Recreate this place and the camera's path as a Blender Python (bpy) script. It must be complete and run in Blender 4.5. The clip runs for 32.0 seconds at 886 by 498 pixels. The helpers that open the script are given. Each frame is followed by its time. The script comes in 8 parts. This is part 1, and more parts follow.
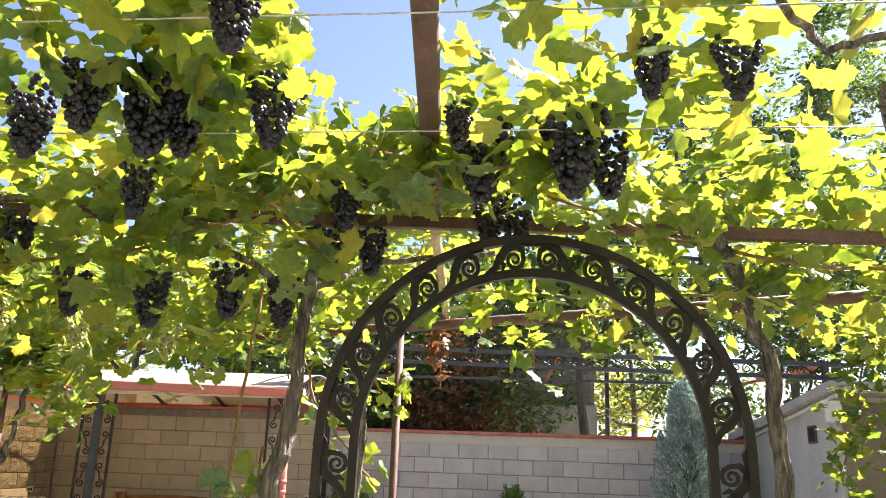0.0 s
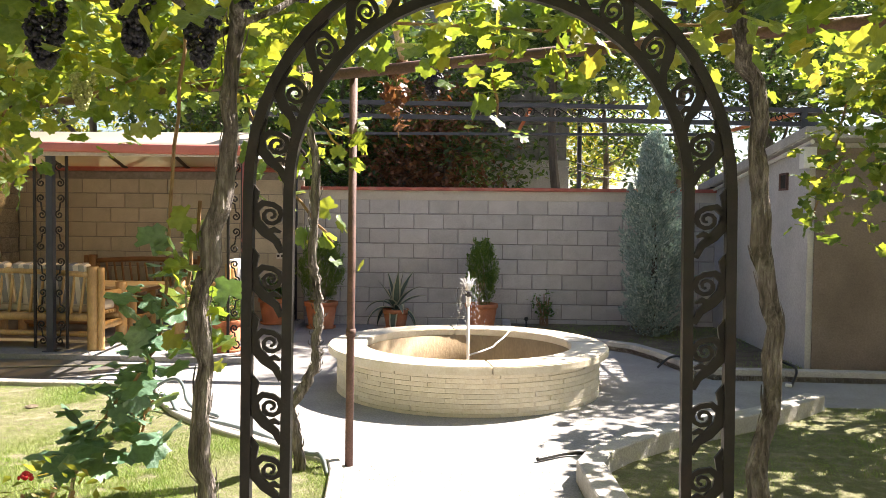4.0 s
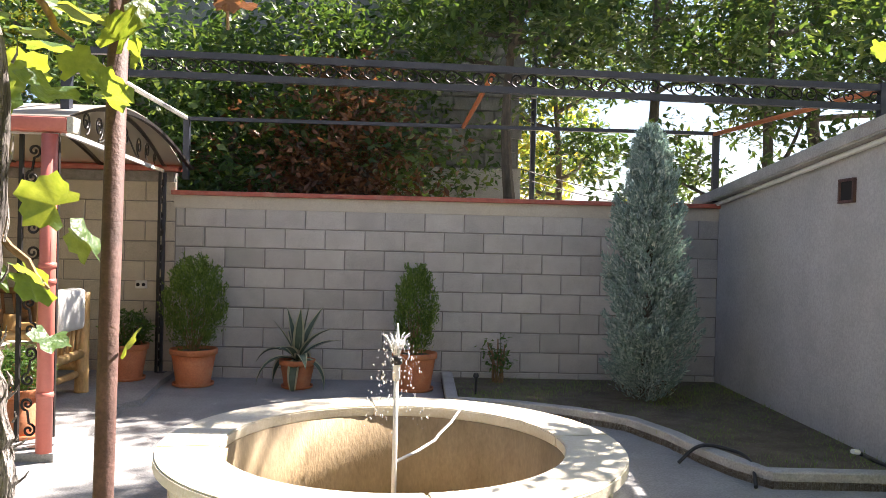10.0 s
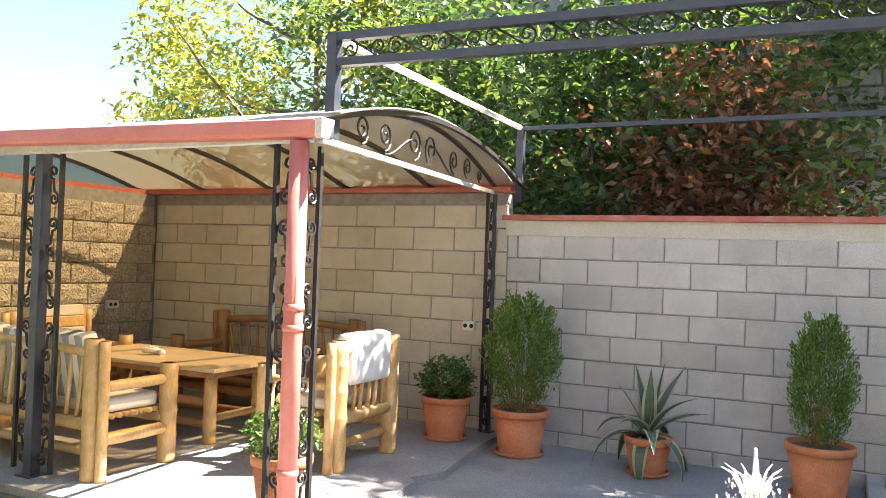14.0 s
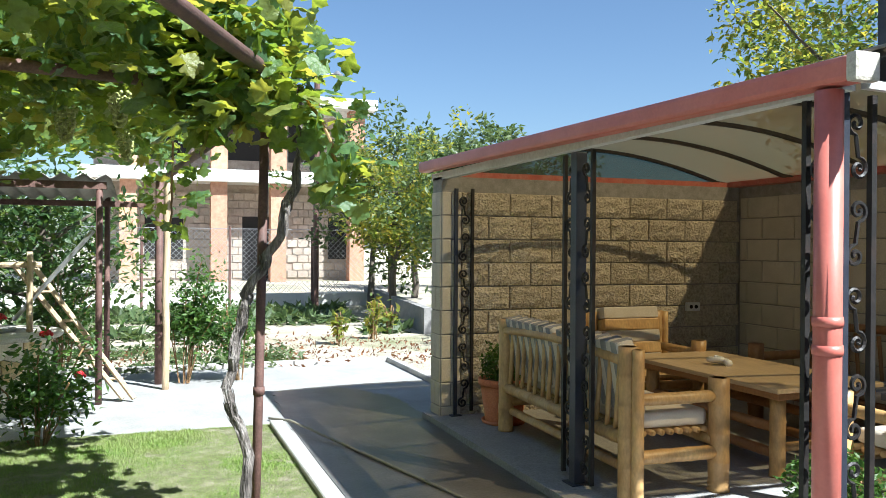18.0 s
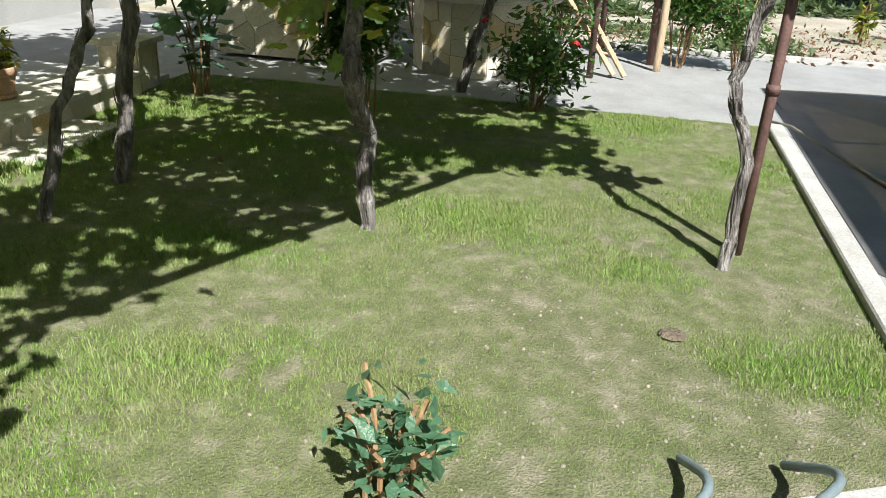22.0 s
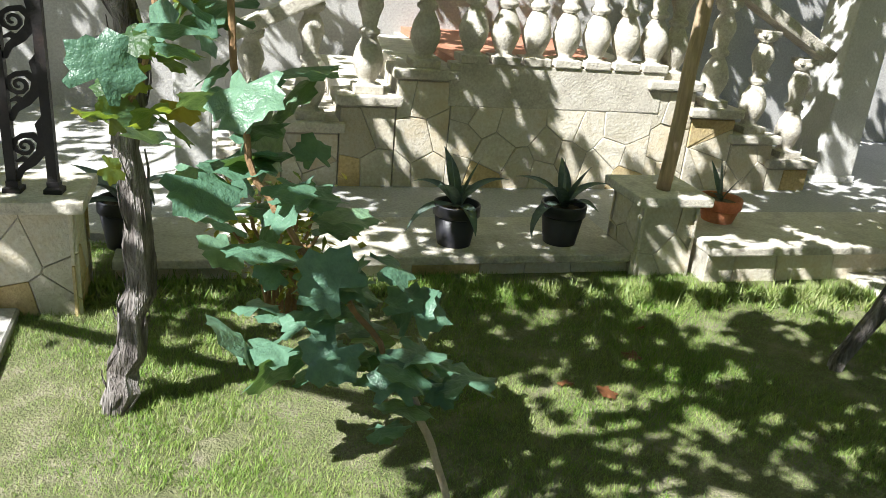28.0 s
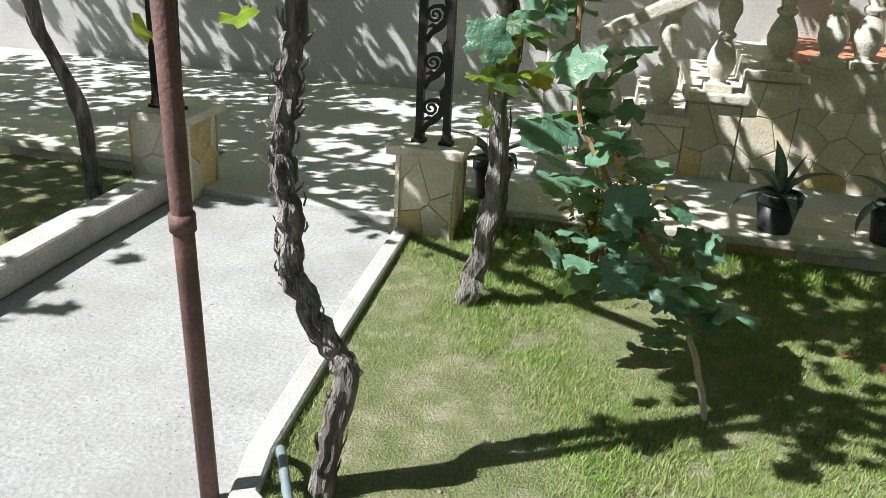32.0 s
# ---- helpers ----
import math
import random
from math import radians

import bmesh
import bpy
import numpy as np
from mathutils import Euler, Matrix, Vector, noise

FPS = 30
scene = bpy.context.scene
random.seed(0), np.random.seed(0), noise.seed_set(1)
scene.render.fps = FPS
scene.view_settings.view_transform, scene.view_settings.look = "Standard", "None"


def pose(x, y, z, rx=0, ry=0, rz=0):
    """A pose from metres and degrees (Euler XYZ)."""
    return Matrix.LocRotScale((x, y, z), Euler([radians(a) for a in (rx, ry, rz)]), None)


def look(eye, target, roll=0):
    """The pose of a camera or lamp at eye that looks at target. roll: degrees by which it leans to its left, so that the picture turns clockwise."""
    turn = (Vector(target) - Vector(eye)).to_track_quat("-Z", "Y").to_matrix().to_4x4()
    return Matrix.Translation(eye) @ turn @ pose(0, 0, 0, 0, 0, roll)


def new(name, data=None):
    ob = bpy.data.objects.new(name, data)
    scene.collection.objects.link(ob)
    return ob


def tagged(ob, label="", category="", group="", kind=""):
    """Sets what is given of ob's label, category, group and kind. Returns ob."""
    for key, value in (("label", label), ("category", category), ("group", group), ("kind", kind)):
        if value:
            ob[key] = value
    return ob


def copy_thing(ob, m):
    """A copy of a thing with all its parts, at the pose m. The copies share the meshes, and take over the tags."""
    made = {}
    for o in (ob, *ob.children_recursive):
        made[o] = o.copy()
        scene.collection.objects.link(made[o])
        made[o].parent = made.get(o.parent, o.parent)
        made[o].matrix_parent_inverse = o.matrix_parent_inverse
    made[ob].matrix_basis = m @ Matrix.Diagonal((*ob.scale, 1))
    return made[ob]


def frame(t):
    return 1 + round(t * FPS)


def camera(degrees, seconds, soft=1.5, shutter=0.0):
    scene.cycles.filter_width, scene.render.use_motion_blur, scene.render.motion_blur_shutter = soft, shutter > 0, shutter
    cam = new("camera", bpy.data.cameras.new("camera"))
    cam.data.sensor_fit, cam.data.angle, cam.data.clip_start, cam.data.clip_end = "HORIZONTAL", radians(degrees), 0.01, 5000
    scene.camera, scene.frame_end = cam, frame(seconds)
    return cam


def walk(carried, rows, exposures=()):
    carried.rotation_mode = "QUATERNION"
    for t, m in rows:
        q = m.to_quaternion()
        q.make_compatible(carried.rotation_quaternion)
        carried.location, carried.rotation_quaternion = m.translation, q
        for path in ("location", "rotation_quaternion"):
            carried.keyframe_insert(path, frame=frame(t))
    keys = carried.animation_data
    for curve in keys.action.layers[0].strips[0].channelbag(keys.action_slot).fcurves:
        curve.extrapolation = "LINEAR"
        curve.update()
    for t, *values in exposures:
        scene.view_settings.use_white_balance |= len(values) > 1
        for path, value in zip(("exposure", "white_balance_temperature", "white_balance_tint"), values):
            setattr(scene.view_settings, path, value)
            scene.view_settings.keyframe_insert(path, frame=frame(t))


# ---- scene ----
cam = camera(57.4, 32.0, soft=0.8)
PATH = [
    (0, (0.224, 0.212, 1.457), (0.047, 2.138, 1.967), 2.0),
    (0.5, (0.223, 0.239, 1.485), (0.089, 2.146, 2.075), 2.3),
    (1, (0.238, 0.222, 1.493), (0.173, 2.117, 2.128), 2.0),
    (1.5, (0.237, 0.256, 1.505), (0.198, 2.153, 2.138), 1.5),
    (2, (0.234, 0.247, 1.502), (0.176, 2.157, 2.094), 1.8),
    (2.5, (0.235, 0.257, 1.487), (0.183, 2.204, 1.94), 1.9),
    (3, (0.232, 0.291, 1.474), (0.153, 2.267, 1.774), 1.3),
    (3.5, (0.253, 0.44, 1.457), (0.182, 2.438, 1.526), 1.1),
    (4, (0.29, 0.602, 1.428), (0.181, 2.598, 1.359), 0.6),
    (4.4, (0.342, 0.801, 1.437), (0.204, 2.794, 1.352), 2.3),
    (4.5, (0.331, 0.833, 1.431), (0.211, 2.828, 1.351), 3.1),
    (6.5, (0.371, 1.78, 1.465), (0.266, 3.775, 1.367), 2.0),
    (7, (0.314, 2.005, 1.433), (0.236, 4.003, 1.383), 1.1),
    (7.5, (0.258, 2.237, 1.431), (0.214, 4.234, 1.33), -0.3),
    (8, (0.282, 2.408, 1.432), (0.1, 4.399, 1.391), 0.4),
    (8.5, (0.335, 2.591, 1.435), (0.268, 4.589, 1.391), 1.0),
    (9, (0.285, 2.847, 1.435), (0.327, 4.846, 1.407), -0.5),
    (9.5, (0.213, 3.054, 1.431), (0.328, 5.048, 1.337), -0.3),
    (10, (0.228, 3.317, 1.422), (0.291, 5.316, 1.406), 1.4),
    (10.5, (0.277, 3.595, 1.4), (0.335, 5.593, 1.352), 2.1),
    (11, (0.211, 3.883, 1.402), (0.397, 5.875, 1.386), 1.6),
    (11.5, (0.221, 4.155, 1.406), (0.246, 6.154, 1.337), 2.0),
    (12, (0.29, 4.424, 1.417), (0.165, 6.419, 1.358), 1.9),
    (12.5, (0.28, 4.592, 1.418), (0.096, 6.583, 1.472), -0.2),
    (13, (0.238, 4.801, 1.441), (-0.125, 6.767, 1.493), -1.7),
    (13.5, (0.268, 4.961, 1.457), (-0.401, 6.844, 1.537), -0.4),
    (14, (0.335, 5.179, 1.469), (-0.554, 6.971, 1.5), 2.0),
    (14.5, (0.308, 5.345, 1.47), (-0.712, 7.065, 1.479), -0.2),
    (16.5, (0.287, 5.955, 1.466), (-1.255, 7.228, 1.427), 0.9),
    (16.9, (0.197, 5.989, 1.467), (-1.408, 7.182, 1.436), 0.6),
    (17, (0.191, 5.983, 1.47), (-1.428, 7.156, 1.432), 0.3),
    (17.5, (0.15, 6.066, 1.477), (-1.633, 6.973, 1.461), -0.3),
    (18, (0.154, 6.139, 1.474), (-1.725, 6.824, 1.469), 0.4),
    (18.5, (0.151, 6.189, 1.476), (-1.768, 6.75, 1.431), 1.3),
    (19, (0.13, 6.196, 1.474), (-1.817, 6.642, 1.362), 1.4),
    (19.5, (0.137, 6.207, 1.453), (-1.809, 6.621, 1.249), 1.6),
    (20, (0.128, 6.206, 1.428), (-1.805, 6.598, 1.097), 2.0),
    (20.5, (0.049, 6.187, 1.419), (-1.883, 6.452, 0.978), 2.3),
    (21, (-0.089, 6.184, 1.401), (-1.984, 6.343, 0.781), 1.9),
    (21.5, (-0.239, 6.1, 1.379), (-2.119, 6.044, 0.7), 1.7),
    (22, (-0.409, 6.094, 1.384), (-2.207, 5.695, 0.605), 2.6),
    (22.5, (-0.555, 6.195, 1.433), (-2.241, 5.384, 0.725), 1.9),
    (23, (-0.686, 6.221, 1.403), (-2.231, 5.227, 0.612), 0.6),
    (23.5, (-0.824, 6.133, 1.407), (-2.249, 4.959, 0.638), 0.7),
    (24, (-0.939, 6.062, 1.379), (-2.331, 4.844, 0.619), 3.1),
    (24.5, (-1.054, 6.061, 1.379), (-2.157, 4.56, 0.65), 4.1),
    (25, (-1.197, 6.053, 1.414), (-2.101, 4.451, 0.63), 5.5),
    (25.5, (-1.266, 6.04, 1.394), (-1.842, 4.315, 0.561), 3.6),
    (26, (-1.292, 6.019, 1.382), (-1.704, 4.251, 0.541), 4.5),
    (26.5, (-1.281, 5.99, 1.388), (-1.588, 4.205, 0.54), 5.8),
    (28.5, (-1.289, 5.999, 1.397), (-1.669, 4.162, 0.703), 5.2),
    (29, (-1.277, 6.028, 1.379), (-1.634, 4.198, 0.655), 4.5),
    (29.5, (-1.225, 6.091, 1.371), (-1.552, 4.279, 0.59), 3.3),
    (30, (-1.251, 6.212, 1.377), (-1.614, 4.409, 0.592), 3.9),
    (30.5, (-1.371, 6.303, 1.368), (-1.576, 4.464, 0.608), 6.2),
    (31, (-1.536, 6.438, 1.375), (-1.458, 4.595, 0.603), 5.1),
    (31.5, (-1.525, 6.536, 1.395), (-1.221, 4.715, 0.626), 4.5),
    (32, (-1.469, 6.635, 1.407), (-0.97, 4.849, 0.658), 3.4),
]
walk(cam, [(t, look(eye, target, roll)) for t, eye, target, roll in PATH], [(0.0, 2.4, 6800, 18), (1.0, 1.9, 6700, 16), (2.0, 1.75, 6600, 16), (3.0, 2.15, 6800, 17), (4.0, 2.08, 7000, 18), (9.0, 2.05, 6700, 18), (10.5, 2.3, 6600, 17), (12.0, 2.65, 6300, 14), (13.0, 2.9, 6400, 15), (14.0, 3.05, 6500, 15), (16.5, 1.85, 5900, 8), (19.0, 1.5, 5600, 5), (21.0, 1.1, 5900, 8), (22.0, 1.0, 6000, 8), (24.0, 1.35, 6000, 10), (30.0, 1.35, 5900, 10), (32.0, 1.1, 5900, 10)])

# ---------------- world, sun ----------------
SUN_DIR = Vector((0.73, 0.51, 1.0)).normalized()
world = bpy.data.worlds.new("world")
scene.world = world
world.use_nodes = True
wn = world.node_tree.nodes
sky = wn.new("ShaderNodeTexSky")
sky.sky_type = "NISHITA"
sky.sun_disc = False
sky.sun_elevation = math.asin(SUN_DIR.z)
sky.sun_rotation = math.atan2(SUN_DIR.x, SUN_DIR.y)
sky.air_density, sky.dust_density, sky.ozone_density = 1.0, 0.9, 2.0
world.node_tree.links.new(sky.outputs[0], wn["Background"].inputs[0])
wn["Background"].inputs[1].default_value = 0.05
sun_data = bpy.data.lights.new("sun", "SUN")
sun_data.energy, sun_data.angle, sun_data.color = 5.0, radians(0.5), (1.0, 0.95, 0.86)
sun = new("sun", sun_data)
sun.matrix_world = look(SUN_DIR * 60, (0, 0, 0))


# ---------------- materials ----------------
def _ramp(nt, fac, stops):
    r = nt.nodes.new("ShaderNodeValToRGB")
    while len(r.color_ramp.elements) < len(stops):
        r.color_ramp.elements.new(0.5)
    for e, (p, c) in zip(r.color_ramp.elements, stops):
        e.position, e.color = p, (*c, 1)
    nt.links.new(fac, r.inputs[0])
    return r.outputs[0]


def _noise(nt, vec, scale, detail=5.0, rough=0.6):
    n = nt.nodes.new("ShaderNodeTexNoise")
    n.inputs["Scale"].default_value, n.inputs["Detail"].default_value, n.inputs["Roughness"].default_value = scale, detail, rough
    nt.links.new(vec, n.inputs["Vector"])
    return n.outputs[0]


def _math(nt, op, a, b):
    m = nt.nodes.new("ShaderNodeMath")
    m.operation = op
    for i, v in enumerate((a, b)):
        if isinstance(v, (int, float)):
            m.inputs[i].default_value = v
        else:
            nt.links.new(v, m.inputs[i])
    return m.outputs[0]


def _mixc(nt, fac, a, b, mode="MIX"):
    m = nt.nodes.new("ShaderNodeMix")
    m.data_type, m.blend_type = "RGBA", mode
    for i, v in ((0, fac), (6, a), (7, b)):
        if isinstance(v, (int, float)):
            m.inputs[i].default_value = v
        elif isinstance(v, tuple):
            m.inputs[i].default_value = (*v, 1)
        else:
            nt.links.new(v, m.inputs[i])
    return m.outputs[2]


def mat(name, stops, scale=6.0, fine=90.0, rough=0.8, bump=0.25, metal=0.0, vary=0.0, island=False, stretch=(1, 1, 1), grain=0.25, spec=0.5, dist=0.01, stain=None):
    """A noise-coloured surface: a broad mottling, a fine grain, relief of both, and a shift from piece to piece."""
    m = bpy.data.materials.new(name)
    m.use_nodes = True
    nt = m.node_tree
    p = nt.nodes["Principled BSDF"]
    tc = nt.nodes.new("ShaderNodeTexCoord").outputs["Object"]
    info = nt.nodes.new("ShaderNodeObjectInfo").outputs["Random"]
    rnd = nt.nodes.new("ShaderNodeNewGeometry").outputs["Random Per Island"] if island else info
    mp = nt.nodes.new("ShaderNodeMapping")
    mp.inputs["Scale"].default_value = stretch
    off = nt.nodes.new("ShaderNodeCombineXYZ")
    sh = _math(nt, "MULTIPLY", rnd, 37.0)
    for i in range(3):
        nt.links.new(sh, off.inputs[i])
    if vary > 0:
        nt.links.new(off.outputs[0], mp.inputs["Location"])
    nt.links.new(tc, mp.inputs["Vector"])
    v = mp.outputs[0]
    broad, small = _noise(nt, v, scale), _noise(nt, v, fine, 3.0)
    col = _ramp(nt, broad, stops)
    col = _mixc(nt, grain, col, _ramp(nt, small, [(0.3, (0.25, 0.25, 0.25)), (0.7, (0.8, 0.8, 0.8))]), "OVERLAY")
    if stain:
        sc, scol, amt = stain
        f = _ramp(nt, _noise(nt, v, sc, 6.0, 0.7), [(0.5, (0, 0, 0)), (0.68, (amt, amt, amt))])
        col = _mixc(nt, f, col, scol)
    if vary > 0:
        hsv = nt.nodes.new("ShaderNodeHueSaturation")
        nt.links.new(_math(nt, "ADD", _math(nt, "MULTIPLY", rnd, 2 * vary), 1 - vary), hsv.inputs["Value"])
        nt.links.new(col, hsv.inputs["Color"])
        col = hsv.outputs[0]
    nt.links.new(col, p.inputs["Base Color"])
    p.inputs["Roughness"].default_value, p.inputs["Metallic"].default_value = rough, metal
    p.inputs["Specular IOR Level"].default_value = spec
    if bump > 0:
        b = nt.nodes.new("ShaderNodeBump")
        b.inputs["Strength"].default_value, b.inputs["Distance"].default_value = bump, dist
        nt.links.new(_math(nt, "ADD", _math(nt, "MULTIPLY", broad, 0.6), small), b.inputs["Height"])
        nt.links.new(b.outputs[0], p.inputs["Normal"])
    return m


def leaf_mat(name, greens, through_col, amount=0.5, rough=0.45, patch=None):
    """Leaves: a glossy green face that lets the sun shine through, each leaf a shade of its own."""
    m = bpy.data.materials.new(name)
    m.use_nodes = True
    nt = m.node_tree
    p = nt.nodes["Principled BSDF"]
    out = nt.nodes["Material Output"]
    rnd = nt.nodes.new("ShaderNodeNewGeometry").outputs["Random Per Island"]
    tc = nt.nodes.new("ShaderNodeTexCoord").outputs["Object"]
    n = _noise(nt, tc, 35.0, 3.0)
    col = _ramp(nt, rnd, greens)
    col = _mixc(nt, 0.35, col, _ramp(nt, n, [(0.3, (0.3, 0.3, 0.3)), (0.7, (0.75, 0.75, 0.75))]), "OVERLAY")
    if patch:
        f = _ramp(nt, _noise(nt, tc, patch[0], 4.0, 0.65), [(0.40, (0, 0, 0)), (0.60, (patch[2],) * 3)])
        col = _mixc(nt, f, col, patch[1])
    nt.links.new(col, p.inputs["Base Color"])
    p.inputs["Roughness"].default_value = rough
    bp = nt.nodes.new("ShaderNodeBump")
    bp.inputs["Strength"].default_value, bp.inputs["Distance"].default_value = 0.5, 0.02
    nt.links.new(n, bp.inputs["Height"])
    nt.links.new(bp.outputs[0], p.inputs["Normal"])
    tr = nt.nodes.new("ShaderNodeBsdfTranslucent")
    tcol = _ramp(nt, rnd, through_col)
    tcol = _mixc(nt, 0.6, tcol, _ramp(nt, n, [(0.3, (0.25, 0.25, 0.25)), (0.7, (0.75, 0.75, 0.75))]), "OVERLAY")
    nt.links.new(tcol, tr.inputs["Color"])
    mix = nt.nodes.new("ShaderNodeMixShader")
    mix.inputs[0].default_value = amount
    nt.links.new(p.outputs[0], mix.inputs[1])
    nt.links.new(tr.outputs[0], mix.inputs[2])
    nt.links.new(mix.outputs[0], out.inputs[0])
    return m


def plain(name, col, rough=0.5, metal=0.0, vary=0.12, bump=0.1):
    d = tuple(c * (1 - vary) for c in col)
    u = tuple(min(1, c * (1 + vary)) for c in col)
    return mat(name, [(0.3, d), (0.7, u)], 9.0, 150.0, rough, bump, metal)


M_CONC = mat("concrete_paving", [(0.25, (0.225, 0.222, 0.218)), (0.5, (0.29, 0.286, 0.28)), (0.8, (0.345, 0.34, 0.335))], 2.2, 70, 0.85, 0.35, grain=0.4, stain=(1.3, (0.24, 0.23, 0.22), 0.6))
M_TERR = mat("terrace_concrete", [(0.25, (0.34, 0.33, 0.315)), (0.5, (0.42, 0.41, 0.395)), (0.8, (0.49, 0.48, 0.465))], 1.3, 70, 0.85, 0.3, grain=0.35)
M_KERB = mat("kerb_concrete", [(0.3, (0.36, 0.345, 0.32)), (0.7, (0.48, 0.465, 0.44))], 5, 80, 0.85, 0.5, grain=0.35, stain=(3.0, (0.28, 0.26, 0.23), 0.5))
M_BLOCK = mat("grey_block", [(0.25, (0.41, 0.39, 0.37)), (0.55, (0.49, 0.47, 0.445)), (0.8, (0.54, 0.525, 0.50))], 5, 150, 0.92, 0.5, vary=0.12, grain=0.35)
M_MORTAR_L = mat("pale_pointing", [(0.3, (0.40, 0.37, 0.31)), (0.7, (0.52, 0.49, 0.42))], 14, 120, 0.95, 0.5)
# Darkened concrete: the gazebo roof's shade painted in, with old wet stains.
M_SHADE_WET = mat("wet_concrete", [(0.3, (0.075, 0.072, 0.068)), (0.5, (0.105, 0.10, 0.094)), (0.75, (0.20, 0.19, 0.178))], 1.6, 50, 0.32, 0.15, grain=0.35)
M_BROWNWALL = mat("brown_render", [(0.3, (0.16, 0.125, 0.10)), (0.7, (0.24, 0.19, 0.155))], 2.0, 60, 0.9, 0.4)
M_MORTAR = mat("mortar", [(0.3, (0.20, 0.19, 0.175)), (0.7, (0.32, 0.30, 0.28))], 14, 120, 0.95, 0.5)
M_SPLIT = mat("tan_split_block", [(0.25, (0.38, 0.325, 0.235)), (0.55, (0.48, 0.415, 0.315)), (0.8, (0.55, 0.48, 0.38))], 14, 45, 0.95, 1.0, vary=0.10, grain=0.5, dist=0.045)
M_TANBLOCK = mat("tan_block", [(0.25, (0.43, 0.385, 0.305)), (0.55, (0.51, 0.455, 0.365)), (0.8, (0.57, 0.515, 0.425))], 5, 150, 0.92, 0.5, vary=0.10, grain=0.35)
M_PLASTER = mat("grey_render", [(0.25, (0.40, 0.39, 0.385)), (0.5, (0.46, 0.45, 0.44)), (0.8, (0.52, 0.51, 0.50))], 1.8, 55, 0.9, 0.4, grain=0.25, stain=(1.4, (0.36, 0.35, 0.34), 0.5))
M_BEIGE = mat("beige_plaster", [(0.3, (0.48, 0.44, 0.36)), (0.7, (0.56, 0.52, 0.44))], 3, 80, 0.9, 0.3)
M_REDCAP = mat("red_paint", [(0.3, (0.36, 0.085, 0.06)), (0.7, (0.46, 0.13, 0.09))], 6, 60, 0.5, 0.15, stain=(5, (0.5, 0.3, 0.24), 0.4))
M_CREAM = mat("cream_stone", [(0.25, (0.66, 0.58, 0.44)), (0.5, (0.76, 0.69, 0.55)), (0.8, (0.82, 0.76, 0.63))], 7, 60, 0.8, 0.4, vary=0.08, grain=0.3)
M_RIM = mat("fountain_rim_stone", [(0.25, (0.64, 0.58, 0.45)), (0.7, (0.76, 0.70, 0.57))], 4, 70, 0.75, 0.3, grain=0.25, stain=(3, (0.55, 0.45, 0.3), 0.4))
M_BASIN = mat("basin_plaster", [(0.25, (0.27, 0.185, 0.095)), (0.5, (0.39, 0.285, 0.16)), (0.8, (0.50, 0.39, 0.24))], 2.5, 60, 0.7, 0.3, stretch=(1, 1, 0.4), stain=(2, (0.26, 0.19, 0.1), 0.6))
M_FLAG = mat("flagstone", [(0.2, (0.54, 0.48, 0.36)), (0.5, (0.66, 0.61, 0.50)), (0.8, (0.74, 0.70, 0.60))], 4, 60, 0.85, 0.5, vary=0.14, grain=0.35, stain=(2.0, (0.55, 0.40, 0.18), 0.6))
M_IRON = mat("black_iron", [(0.3, (0.012, 0.011, 0.011)), (0.7, (0.024, 0.022, 0.021))], 12, 120, 0.5, 0.2, spec=0.35, stain=(9, (0.07, 0.04, 0.03), 0.3))
M_IRONBLUE = mat("blue_black_iron", [(0.3, (0.022, 0.026, 0.04)), (0.7, (0.04, 0.045, 0.06))], 12, 120, 0.4, 0.15)
M_RUST = mat("rusty_pipe", [(0.25, (0.075, 0.042, 0.036)), (0.5, (0.125, 0.066, 0.054)), (0.8, (0.185, 0.105, 0.086))], 8, 90, 0.7, 0.3, grain=0.4, stain=(6, (0.06, 0.035, 0.03), 0.6))
M_ORANGE = plain("orange_primer", (0.50, 0.15, 0.05), 0.6)
M_PIPE_RED = mat("red_downpipe", [(0.3, (0.48, 0.13, 0.10)), (0.7, (0.58, 0.19, 0.15))], 3, 60, 0.4, 0.05, grain=0.1)
M_BARK = mat("vine_bark", [(0.3, (0.05, 0.042, 0.038)), (0.5, (0.20, 0.175, 0.158)), (0.72, (0.44, 0.41, 0.385))], 26, 110, 0.95, 1.0, stretch=(1, 1, 0.14), grain=0.55, dist=0.035)
M_CANE_P = mat("pale_cane", [(0.3, (0.40, 0.31, 0.22)), (0.7, (0.55, 0.46, 0.36))], 14, 90, 0.8, 0.4)
M_CANE = mat("vine_cane", [(0.3, (0.20, 0.11, 0.05)), (0.7, (0.34, 0.22, 0.11))], 14, 90, 0.8, 0.4)
M_TREEBARK = mat("tree_bark", [(0.25, (0.06, 0.05, 0.04)), (0.7, (0.17, 0.14, 0.11))], 8, 60, 0.95, 0.8, stretch=(1, 1, 0.3), dist=0.02)
M_BAMBOO = mat("bamboo", [(0.25, (0.34, 0.19, 0.07)), (0.5, (0.48, 0.30, 0.12)), (0.8, (0.60, 0.42, 0.20))], 5, 60, 0.45, 0.15, vary=0.15, stretch=(1, 1, 0.4), grain=0.3)
M_BAMBOO_D = mat("dark_bamboo", [(0.25, (0.22, 0.10, 0.035)), (0.7, (0.36, 0.18, 0.07))], 5, 60, 0.45, 0.15, vary=0.15)
M_WOODPOST = mat("peeled_wood", [(0.25, (0.32, 0.22, 0.13)), (0.5, (0.47, 0.355, 0.23)), (0.8, (0.62, 0.51, 0.37))], 6, 60, 0.8, 0.4, stretch=(1, 1, 0.15), grain=0.4)
